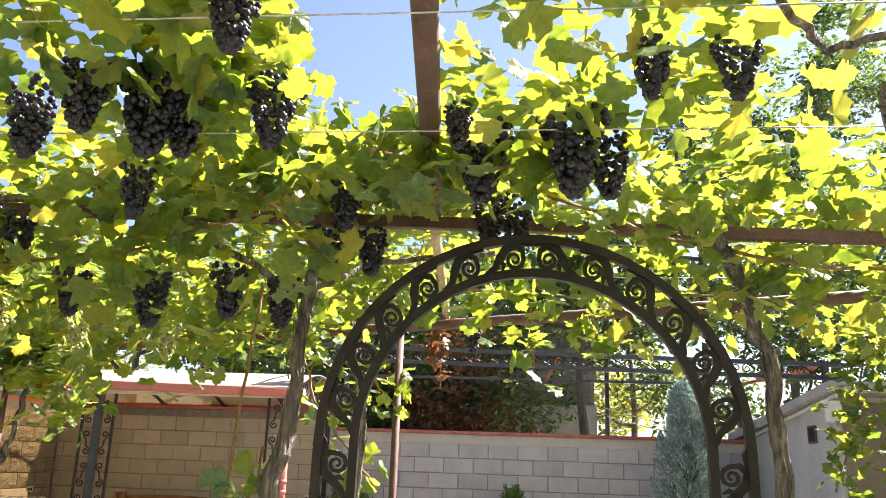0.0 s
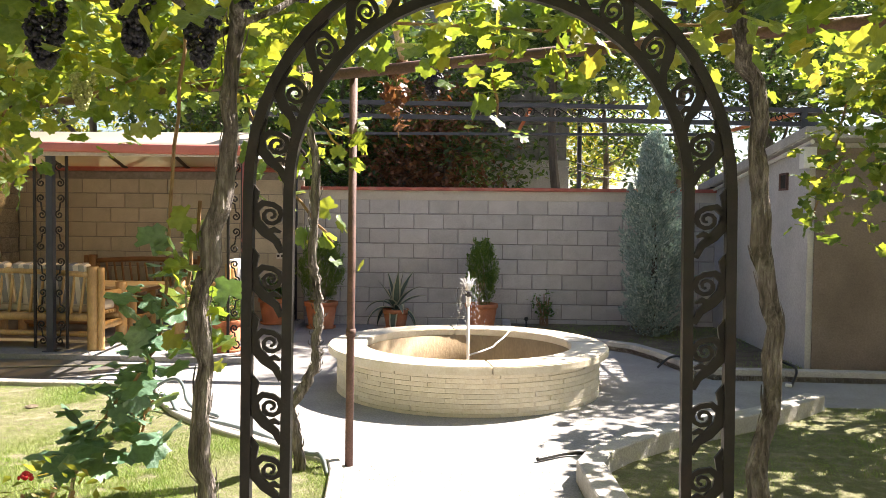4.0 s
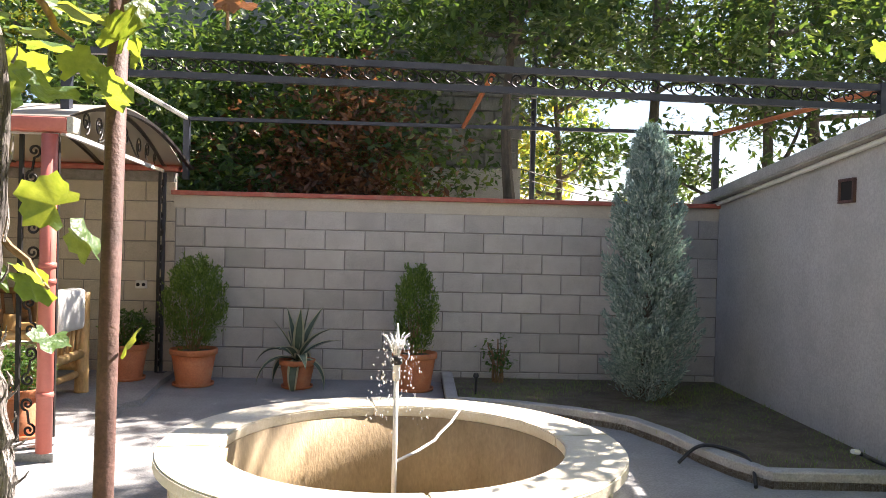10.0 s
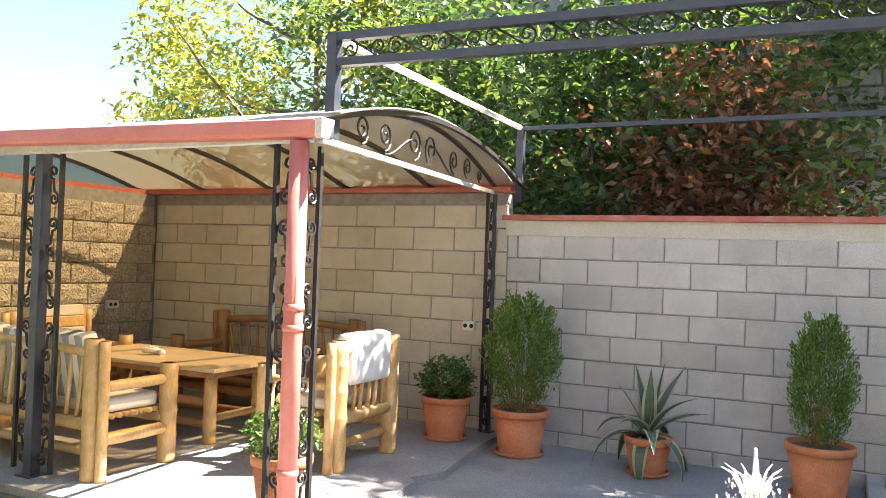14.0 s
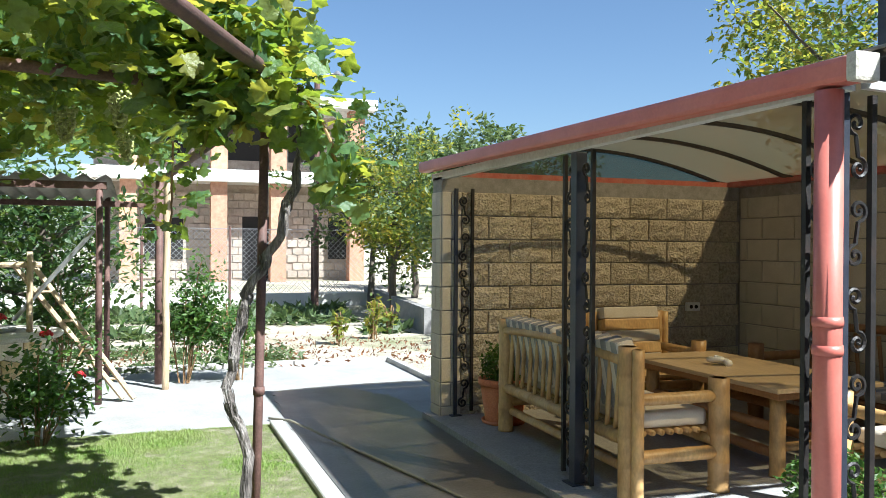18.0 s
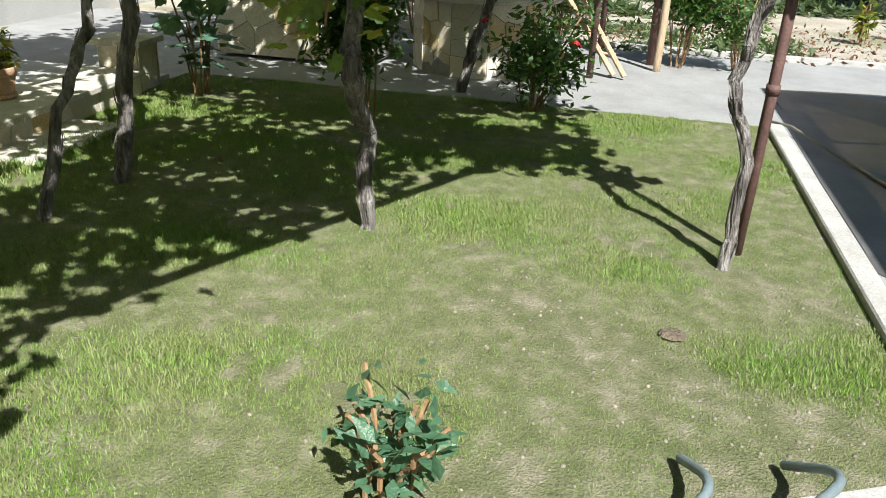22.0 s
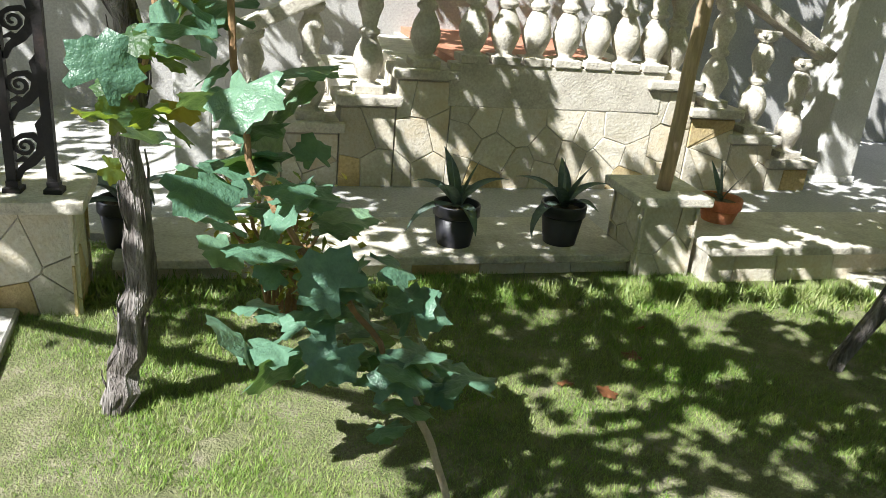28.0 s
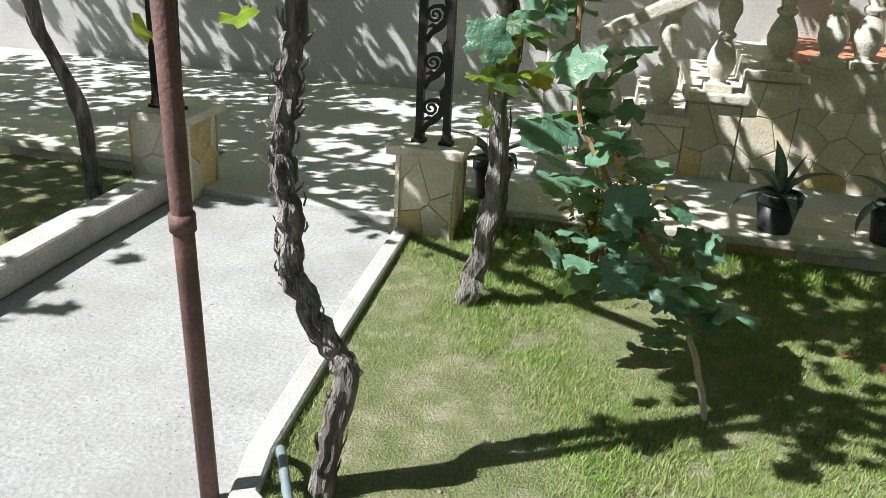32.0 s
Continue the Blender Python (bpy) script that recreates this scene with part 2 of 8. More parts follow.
M_TABLE = mat("table_board", [(0.3, (0.46, 0.33, 0.18)), (0.7, (0.60, 0.45, 0.27))], 4, 50, 0.4, 0.1, stretch=(0.2, 1, 1))
M_CUSHION = mat("striped_cushion_cloth", [(0.3, (0.50, 0.44, 0.36)), (0.7, (0.62, 0.56, 0.47))], 5, 200, 0.95, 0.3)
M_CUSH_BROWN = mat("brown_cushion", [(0.3, (0.24, 0.13, 0.08)), (0.7, (0.34, 0.20, 0.13))], 5, 200, 0.95, 0.3)
M_CUSH_GREY = mat("grey_stripe", [(0.3, (0.20, 0.19, 0.19)), (0.7, (0.30, 0.29, 0.28))], 5, 200, 0.95, 0.3)
M_TERRA = mat("terracotta", [(0.25, (0.42, 0.13, 0.05)), (0.5, (0.52, 0.18, 0.08)), (0.8, (0.60, 0.24, 0.11))], 5, 80, 0.75, 0.2, vary=0.08, stain=(4, (0.58, 0.36, 0.22), 0.35))
M_TERRA_P = mat("pale_terracotta", [(0.3, (0.52, 0.30, 0.18)), (0.7, (0.62, 0.40, 0.27))], 5, 80, 0.8, 0.2)
M_BLACKPOT = plain("black_plastic", (0.02, 0.02, 0.025), 0.4)
M_SOIL = mat("soil", [(0.25, (0.10, 0.075, 0.05)), (0.5, (0.17, 0.135, 0.095)), (0.8, (0.24, 0.20, 0.15))], 5, 60, 1.0, 1.0, dist=0.03)
M_DRY = mat("dry_ground", [(0.2, (0.30, 0.25, 0.18)), (0.5, (0.44, 0.39, 0.31)), (0.8, (0.54, 0.49, 0.41))], 1.2, 40, 1.0, 0.9, grain=0.4, dist=0.04, stain=(0.35, (0.16, 0.19, 0.07), 0.8))
M_LAWN = mat("lawn_earth", [(0.3, (0.115, 0.13, 0.05)), (0.5, (0.17, 0.175, 0.085)), (0.7, (0.29, 0.262, 0.185))], 9, 120, 1.0, 0.9, grain=0.5, dist=0.02)
M_WHITEPAINT = plain("white_paint", (0.72, 0.71, 0.68), 0.6)

M_FLAG_O = mat("ochre_flagstone", [(0.2, (0.44, 0.31, 0.13)), (0.5, (0.56, 0.43, 0.22)), (0.8, (0.64, 0.55, 0.36))], 5, 60, 0.85, 0.5, vary=0.14, grain=0.35)
M_WHITECOL = mat("whitewashed_column", [(0.3, (0.50, 0.49, 0.46)), (0.7, (0.62, 0.61, 0.58))], 3, 60, 0.9, 0.4)
M_BALUSTER = mat("cast_stone", [(0.25, (0.44, 0.40, 0.33)), (0.5, (0.56, 0.52, 0.44)), (0.8, (0.64, 0.60, 0.52))], 8, 70, 0.9, 0.5, vary=0.08, grain=0.35, stain=(6, (0.30, 0.27, 0.22), 0.5))
M_HOUSEWALL = mat("house_plaster", [(0.25, (0.34, 0.33, 0.32)), (0.5, (0.42, 0.41, 0.395)), (0.8, (0.48, 0.47, 0.455))], 1.5, 60, 0.95, 0.5)
M_TILE = mat("red_floor_tile", [(0.3, (0.36, 0.15, 0.09)), (0.7, (0.46, 0.22, 0.14))], 5, 80, 0.6, 0.2, vary=0.1)
M_STEEL = plain("grey_galvanised", (0.40, 0.40, 0.41), 0.4, 0.8)
# Flat black painted in for the unlit depth of holes.
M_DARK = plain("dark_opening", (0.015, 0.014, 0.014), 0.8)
M_BRICK = mat("red_brick", [(0.3, (0.40, 0.20, 0.13)), (0.7, (0.55, 0.32, 0.22))], 6, 60, 0.9, 0.4, vary=0.15)
M_BRICKMIX = mat("rough_blockwork", [(0.3, (0.34, 0.28, 0.23)), (0.7, (0.48, 0.41, 0.35))], 4, 40, 0.95, 0.6, vary=0.12)
M_GREYSTONE = mat("grey_rubble", [(0.3, (0.20, 0.19, 0.185)), (0.7, (0.31, 0.30, 0.29))], 4, 40, 0.95, 0.6, vary=0.15)
M_CORR = mat("corrugated_sheet", [(0.3, (0.26, 0.24, 0.22)), (0.7, (0.38, 0.36, 0.33))], 3, 60, 0.8, 0.3)
M_HOSE = plain("green_hose", (0.22, 0.205, 0.155), 0.5)
M_HOSE_G = plain("grey_hose", (0.16, 0.20, 0.21), 0.4)
M_HOSE_K = plain("black_hose", (0.02, 0.02, 0.02), 0.4)
M_ROSE = plain("rose_petal", (0.45, 0.01, 0.015), 0.5)
M_GRAPE = mat("dark_grape", [(0.3, (0.008, 0.007, 0.014)), (0.7, (0.02, 0.02, 0.038))], 60, 160, 0.42, 0.05, vary=0.4, island=True, grain=0.2, stain=(40, (0.06, 0.065, 0.10), 0.5))
M_GRAPE_W = mat("white_grape", [(0.3, (0.30, 0.33, 0.10)), (0.7, (0.42, 0.44, 0.18))], 60, 160, 0.3, 0.05, vary=0.2, island=True)
M_VINE = leaf_mat("vine_leaf", [(0.0, (0.04, 0.09, 0.035)), (0.6, (0.06, 0.125, 0.05)), (0.85, (0.09, 0.16, 0.05)), (1.0, (0.18, 0.19, 0.05))],
                  [(0.0, (0.30, 0.44, 0.04)), (0.45, (0.50, 0.60, 0.05)), (0.8, (0.70, 0.70, 0.07)), (1.0, (0.80, 0.66, 0.08))], 0.37)
M_VINE_Y = leaf_mat("young_vine_leaf", [(0.0, (0.08, 0.165, 0.105)), (0.7, (0.12, 0.225, 0.15)), (1.0, (0.17, 0.27, 0.16))], [(0.0, (0.2, 0.34, 0.06)), (1.0, (0.4, 0.5, 0.08))], 0.18, 0.4)
M_VINE_R = leaf_mat("rose_leaf", [(0.0, (0.05, 0.115, 0.06)), (0.7, (0.085, 0.17, 0.095)), (1.0, (0.13, 0.21, 0.11))], [(0.0, (0.12, 0.24, 0.05)), (1.0, (0.25, 0.36, 0.07))], 0.2, 0.4)
M_TREE = leaf_mat("tree_leaf", [(0.0, (0.018, 0.042, 0.013)), (0.6, (0.038, 0.082, 0.022)), (0.9, (0.075, 0.125, 0.035)), (1.0, (0.14, 0.18, 0.05))],
                  [(0.0, (0.10, 0.20, 0.03)), (0.6, (0.20, 0.34, 0.05)), (1.0, (0.36, 0.45, 0.06))], 0.26)
M_TREE_Y = leaf_mat("yellowing_leaf", [(0.0, (0.06, 0.10, 0.022)), (0.6, (0.12, 0.15, 0.03)), (1.0, (0.26, 0.22, 0.04))],
                    [(0.0, (0.22, 0.32, 0.04)), (0.6, (0.48, 0.50, 0.06)), (1.0, (0.75, 0.58, 0.06))], 0.45)
M_TREE_R = leaf_mat("withered_leaf", [(0.0, (0.10, 0.045, 0.022)), (0.6, (0.17, 0.07, 0.03)), (1.0, (0.22, 0.11, 0.05))],
                    [(0.0, (0.22, 0.08, 0.03)), (1.0, (0.36, 0.15, 0.05))], 0.24)
M_SHRUB = leaf_mat("shrub_leaf", [(0.0, (0.03, 0.075, 0.012)), (0.6, (0.05, 0.115, 0.02)), (1.0, (0.09, 0.16, 0.03))],
                   [(0.0, (0.10, 0.22, 0.03)), (1.0, (0.24, 0.38, 0.05))], 0.3)
M_CONIFER = leaf_mat("conifer_leaf", [(0.0, (0.045, 0.095, 0.012)), (0.55, (0.085, 0.165, 0.02)), (0.85, (0.16, 0.25, 0.04)), (1.0, (0.34, 0.40, 0.14))],
                     [(0.0, (0.12, 0.24, 0.03)), (1.0, (0.30, 0.42, 0.06))], 0.3)
M_CYPRESS = leaf_mat("blue_cypress_leaf", [(0.0, (0.20, 0.29, 0.26)), (0.6, (0.36, 0.47, 0.43)), (0.85, (0.52, 0.62, 0.56)), (1.0, (0.68, 0.74, 0.66))],
                     [(0.0, (0.16, 0.26, 0.20)), (1.0, (0.26, 0.38, 0.30))], 0.2, 0.6)
M_AGAVE = leaf_mat("agave_leaf", [(0.0, (0.085, 0.125, 0.09)), (1.0, (0.14, 0.19, 0.14))], [(0.0, (0.10, 0.16, 0.08)), (1.0, (0.14, 0.2, 0.1))], 0.12, 0.5)
M_AGAVE_B = leaf_mat("blue_agave_leaf", [(0.0, (0.11, 0.155, 0.13)), (1.0, (0.17, 0.22, 0.185))], [(0.0, (0.10, 0.16, 0.08)), (1.0, (0.14, 0.2, 0.1))], 0.12, 0.5)
M_AGAVE_E = plain("agave_margin", (0.56, 0.54, 0.38), 0.5)
M_GRASS = leaf_mat("grass_blade", [(0.0, (0.10, 0.21, 0.018)), (0.5, (0.18, 0.315, 0.035)), (0.8, (0.26, 0.37, 0.07)), (1.0, (0.42, 0.43, 0.18))],
                   [(0.0, (0.15, 0.28, 0.035)), (0.8, (0.27, 0.37, 0.07)), (1.0, (0.38, 0.38, 0.17))], 0.35, patch=(2.6, (0.32, 0.335, 0.135), 0.6))
M_OLIVE = leaf_mat("grey_green_leaf", [(0.0, (0.035, 0.06, 0.02)), (0.6, (0.07, 0.11, 0.042)), (1.0, (0.14, 0.175, 0.08))],
                   [(0.0, (0.12, 0.2, 0.05)), (1.0, (0.30, 0.38, 0.10))], 0.3)
M_PEBBLE = mat("soil_crumb", [(0.3, (0.18, 0.15, 0.115)), (0.7, (0.29, 0.25, 0.205))], 20, 90, 1.0, 0.3, vary=0.25, island=True)


def glass_mat(name, col, rough, alpha=0.5):
    m = bpy.data.materials.new(name)
    m.use_nodes = True
    p = m.node_tree.nodes["Principled BSDF"]
    p.inputs["Base Color"].default_value = (*col, 1)
    p.inputs["Roughness"].default_value = rough
    p.inputs["Transmission Weight"].default_value = alpha
    return m


def sheet_mat(name, tint, body, amount, kind="ShaderNodeBsdfTransparent"):
    """A tinted plastic sheet: part of the light goes through, clear or scattered, the rest meets a glossy face."""
    m = bpy.data.materials.new(name)
    m.use_nodes = True
    nt = m.node_tree
    p = nt.nodes["Principled BSDF"]
    p.inputs["Base Color"].default_value, p.inputs["Roughness"].default_value = (*body, 1), 0.3
    tr = nt.nodes.new(kind)
    tr.inputs[0].default_value = (*tint, 1)
    mix = nt.nodes.new("ShaderNodeMixShader")
    mix.inputs[0].default_value = amount
    nt.links.new(p.outputs[0], mix.inputs[1])
    nt.links.new(tr.outputs[0], mix.inputs[2])
    nt.links.new(mix.outputs[0], nt.nodes["Material Output"].inputs[0])
    return m


M_POLY = sheet_mat("bronze_polycarbonate", (0.84, 0.74, 0.55), (0.50, 0.46, 0.40), 0.45)
M_PLASTIC = sheet_mat("clear_plastic", (0.5, 0.58, 0.56), (0.11, 0.13, 0.125), 0.5)
M_WATER = glass_mat("water", (0.95, 0.97, 1.0), 0.02, 0.9)
# Near-white body colour stands in for the sun's glint on jets and drops.
M_SPLASH_GLINT = glass_mat("splash", (0.93, 0.95, 0.97), 0.12, 0.3)


# ---------------- builders ----------------
def thing(name, loc=(0, 0, 0), rz=0.0, label="", category="", group="", kind=""):
    ob = new(name)
    ob.empty_display_size = 0.1
    ob.matrix_basis = pose(*loc, 0, 0, rz)
    return tagged(ob, label, category, group, kind)


def link_mesh(name, bm, material, parent=None, label="", smooth=False):
    me = bpy.data.meshes.new(name)
    bm.normal_update()
    bm.to_mesh(me)
    bm.free()
    for x in (material if isinstance(material, (list, tuple)) else [material]):
        me.materials.append(x)
    if smooth:
        me.polygons.foreach_set("use_smooth", [True] * len(me.polygons))
    ob = new(name, me)
    ob.parent = parent
    return tagged(ob, label)


def part(name, bm, material, parent, label="", smooth=False):
    return link_mesh(name, bm, material, parent, label, smooth)


def again(ob, parent=None, m=None, name=None):
    """One more piece on the same mesh."""
    o = new(name or ob.name.split(".")[0], ob.data)
    o.parent = parent if parent is not None else ob.parent
    if m is not None:
        o.matrix_basis = m
    return o


def setting(name, bm, material, label, category="", smooth=False):
    return tagged(link_mesh(name, bm, material, None, "", smooth), label, category, "", "structure")


def box(bm, x0, y0, z0, x1, y1, z1, bevel=0.0, m=None):
    r = bmesh.ops.create_cube(bm, size=1.0)
    vs = r["verts"]
    bmesh.ops.scale(bm, vec=(x1 - x0, y1 - y0, z1 - z0), verts=vs)
    bmesh.ops.translate(bm, vec=((x0 + x1) / 2, (y0 + y1) / 2, (z0 + z1) / 2), verts=vs)
    if bevel > 0:
        es = list({e for v in vs for e in v.link_edges})
        r2 = bmesh.ops.bevel(bm, geom=es, offset=bevel, segments=2, affect="EDGES", profile=0.6)
        vs = list({v for v in r2["verts"]} | {v for v in vs if v.is_valid})
    if m is not None:
        bmesh.ops.transform(bm, matrix=m, verts=[v for v in vs if v.is_valid])
    return bm


def mbox(*a, **k):
    return box(bmesh.new(), *a, **k)


def tube(bm, pts, radii, n=8, caps=True, rough=0.0, rng=None, flat=1.0):
    """A tube along a line of points; radii one or one for each point."""
    pts = [Vector(p) for p in pts]
    if isinstance(radii, (int, float)):
        radii = [radii] * len(pts)
    rings, up = [], None
    ridge = [rng.uniform(-rough, rough) if rng else 0.0 for _ in range(n)]
    for i, p in enumerate(pts):
        d = (pts[min(i + 1, len(pts) - 1)] - pts[max(i - 1, 0)]).normalized()
        if up is None:
            up = Vector((0, 0, 1)) if abs(d.z) < 0.9 else Vector((1, 0, 0))
        a = d.cross(up)
        a = a.normalized() if a.length > 1e-6 else Vector((1, 0, 0))
        b = a.cross(d).normalized()
        up = b
        ring = []
        for k in range(n):
            t = 2 * math.pi * k / n
            r = radii[i] * (1 + ((ridge[k] + 0.6 * rng.uniform(-rough, rough)) if rng else 0))
            ring.append(bm.verts.new(p + (a * math.cos(t) + b * math.sin(t) * flat) * r))
        rings.append(ring)
    for r0, r1 in zip(rings, rings[1:]):
        for k in range(n):
            bm.faces.new((r0[k], r0[(k + 1) % n], r1[(k + 1) % n], r1[k]))
    if caps:
        bm.faces.new(list(reversed(rings[0])))
        bm.faces.new(rings[-1])
    return bm


def lathe(bm, profile, n=16, at=(0, 0, 0), square=False):
    """A turned shape from (radius, height) pairs."""
    rings = []
    for r, z in profile:
        ring = []
        for k in range(n):
            t = 2 * math.pi * (k + 0.5) / n
            ring.append(bm.verts.new((at[0] + r * math.cos(t), at[1] + r * math.sin(t), at[2] + z)))
        rings.append(ring)
    for r0, r1 in zip(rings, rings[1:]):
        for k in range(n):
            bm.faces.new((r0[k], r0[(k + 1) % n], r1[(k + 1) % n], r1[k]))
    bm.faces.new(list(reversed(rings[0])))
    bm.faces.new(rings[-1])
    return bm


def prism(bm, poly, z0, z1):
    """An upright prism over a polygon in plan."""
    area = sum(a[0] * b[1] - b[0] * a[1] for a, b in zip(poly, poly[1:] + poly[:1]))
    if area < 0:
        poly = poly[::-1]
    lo = [bm.verts.new((x, y, z0)) for x, y in poly]
    hi = [bm.verts.new((x, y, z1)) for x, y in poly]
    bm.faces.new(hi)
    bm.faces.new(lo[::-1])
    n = len(poly)
    for i in range(n):
        bm.faces.new((lo[i], lo[(i + 1) % n], hi[(i + 1) % n], hi[i]))
    return bm


def strip(bm, line, width, z0, z1, side=1.0):
    """A kerb along a line in plan: its near edge on the line, width to one side."""
    L = [Vector((x, y, 0)) for x, y in line]
    rows = []
    for i, p in enumerate(L):
        d = (L[min(i + 1, len(L) - 1)] - L[max(i - 1, 0)]).normalized()
        nrm = Vector((-d.y, d.x, 0)) * side * width
        c = 0.008 if width > 0 else 0
        q = p + nrm
        e = nrm.normalized() * c
        rows.append([bm.verts.new((v.x, v.y, z)) for v, z in ((p, z0), (p, z1 - c), (p + e, z1), (q - e, z1), (q, z1 - c), (q, z0))])
    for a, b in zip(rows, rows[1:]):
        for k in range(6):
            bm.faces.new((a[k], b[k], b[(k + 1) % 6], a[(k + 1) % 6]))
    bm.faces.new(rows[0][::-1])
    bm.faces.new(rows[-1])
    bmesh.ops.recalc_face_normals(bm, faces=bm.faces[:])
    return bm


def scatter_mesh(name, tv, tf, pos, rot, size, material, parent=None, label=""):
    """One mesh of many copies of a small shape. pos n x 3, rot n x 3 x 3, size n."""
    tv = np.asarray(tv, float)
    n, k = len(pos), len(tv)
    v = np.einsum("nij,kj->nki", rot, tv) * size[:, None, None] + pos[:, None, :]
    faces = []
    ln = len(tf[0])
    f = (np.arange(n)[:, None, None] * k + np.asarray(tf)[None]).reshape(-1, ln)
    me = bpy.data.meshes.new(name)
    me.vertices.add(n * k)
    me.vertices.foreach_set("co", v.reshape(-1))
    me.loops.add(f.size)
    me.loops.foreach_set("vertex_index", f.reshape(-1))
    me.polygons.add(len(f))
    me.polygons.foreach_set("loop_start", np.arange(len(f)) * ln)
    me.update(calc_edges=True)
    me.materials.append(material)
    ob = new(name, me)
    ob.parent = parent
    return tagged(ob, label)


def rand_rot(rng, n, tilt=1.0, face=None):
    """Random turns: a spin about z, then a lean of up to tilt radians."""
    a, b, c = rng.uniform(0, 2 * np.pi, n), rng.normal(0, tilt, n), rng.uniform(0, 2 * np.pi, n)
    def rz(t):
        z, o = np.zeros_like(t), np.ones_like(t)
        return np.stack([np.stack([np.cos(t), -np.sin(t), z], -1), np.stack([np.sin(t), np.cos(t), z], -1), np.stack([z, z, o], -1)], 1)
    z, o = np.zeros(n), np.ones(n)
    rx = np.stack([np.stack([o, z, z], -1), np.stack([z, np.cos(b), -np.sin(b)], -1), np.stack([z, np.sin(b), np.cos(b)], -1)], 1)
    return rz(a) @ rx @ rz(c)


def vine_leaf_shape():
    """A lobed leaf about one unit across, stalk at the origin, pointing along y."""
    pr = []
    lobes = 5
    for i in range(21):
        t = -2.55 + 5.1 * i / 20
        r = 0.45 + 0.055 * math.cos(t * lobes / 1.02) + 0.036 * (1 if i % 2 else -1)
        r *= 1.08 - 0.06 * abs(t)
        pr.append((r * math.sin(t), 0.30 + r * math.cos(t), -0.28 * (r * math.sin(t)) ** 2 - 0.10 * max(0, r * math.cos(t)) + 0.045 * math.sin(5 * t + 0.6)))
    v = [(0, 0.20, 0.05)] + pr
    f = [(0, i + 2, i + 1) for i in range(20)]
    return v, f


LEAF_V, LEAF_F = vine_leaf_shape()
OVAL_V = [(0, 0, 0), (0.22, 0.35, 0.04), (0, 0.45, -0.02), (-0.22, 0.35, 0.04), (0.0, 1.0, -0.10)]
OVAL_F = [(0, 1, 2), (0, 2, 3), (1, 4, 2), (2, 4, 3)]


def cells(w, h, n, seed, gap=0.0045):
    """Irregular stones that fill a w x h field: cells round jittered seeds, shrunk by a joint."""
    rng = random.Random(seed)
    k = max(1, round(math.sqrt(n * h / w)))
    m_ = max(1, round(n / k))
    pts = [((i + 0.5 + rng.uniform(-0.42, 0.42) + (0.5 if j % 2 else 0) - 0.25) * w / m_, (j + 0.5 + rng.uniform(-0.4, 0.4)) * h / k) for i in range(m_) for j in range(k)]
    out = []
    for i, p in enumerate(pts):
        poly = [(0, 0), (w, 0), (w, h), (0, h)]
        for j, q in enumerate(pts):
            if i == j:
                continue
            dx, dy = q[0] - p[0], q[1] - p[1]
            L = math.hypot(dx, dy)
            c = (dx * (p[0] + q[0]) + dy * (p[1] + q[1])) / 2 - gap * L / 2
            res = []
            for a, b in zip(poly, poly[1:] + poly[:1]):
                fa, fb = dx * a[0] + dy * a[1] - c, dx * b[0] + dy * b[1] - c
                if fa <= 0:
                    res.append(a)
                if fa * fb < 0:
                    s = fa / (fa - fb)
                    res.append((a[0] + s * (b[0] - a[0]), a[1] + s * (b[1] - a[1])))
            poly = res
            if len(poly) < 3:
                break
        if len(poly) >= 3:
            out.append(poly)
    return out


def clad(parent, w, h, n, seed, m, depth=0.009, keep=None, material=None):
    """Flagstones on a wall: the field lies in the local x-z plane of m and faces local -y."""
    rng = random.Random(seed + 9)
    for poly in cells(w, h, n, seed):
        cx, cy = sum(p[0] for p in poly) / len(poly), sum(p[1] for p in poly) / len(poly)
        if keep and not keep(cx, cy):
            continue
        area = abs(sum(a[0] * b[1] - b[0] * a[1] for a, b in zip(poly, poly[1:] + poly[:1]))) / 2
        if area < 0.0012:
            continue
        bm = bmesh.new()
        d = depth * rng.uniform(0.7, 1.2)
        back = [bm.verts.new((x, 0.004, z)) for x, z in poly]
        mid = [bm.verts.new((x, -d * 0.7, z)) for x, z in poly]
        top = [bm.verts.new((cx + (x - cx) * 0.965, -d + rng.uniform(-0.003, 0.003), cy + (z - cy) * 0.965)) for x, z in poly]
        k = len(poly)
        bm.faces.new(top)
        for a, b in ((back, mid), (mid, top)):
            for i in range(k):
                bm.faces.new((a[i], a[(i + 1) % k], b[(i + 1) % k], b[i]))
        bmesh.ops.recalc_face_normals(bm, faces=bm.faces[:])
        o = part("flagstone", bm, material or (M_FLAG_O if rng.random() < 0.2 else M_FLAG), parent)
        o.matrix_basis = m

# ---------------- ground and paving ----------------
FC = (0.135, 7.50)          # middle of the fountain


def arc(r0, r1, a0, a1, n=20, c=FC):
    return [(c[0] + (r0 + (r1 - r0) * i / n) * math.cos(radians(a0 + (a1 - a0) * i / n)), c[1] + (r0 + (r1 - r0) * i / n) * math.sin(radians(a0 + (a1 - a0) * i / n))) for i in range(n + 1)]


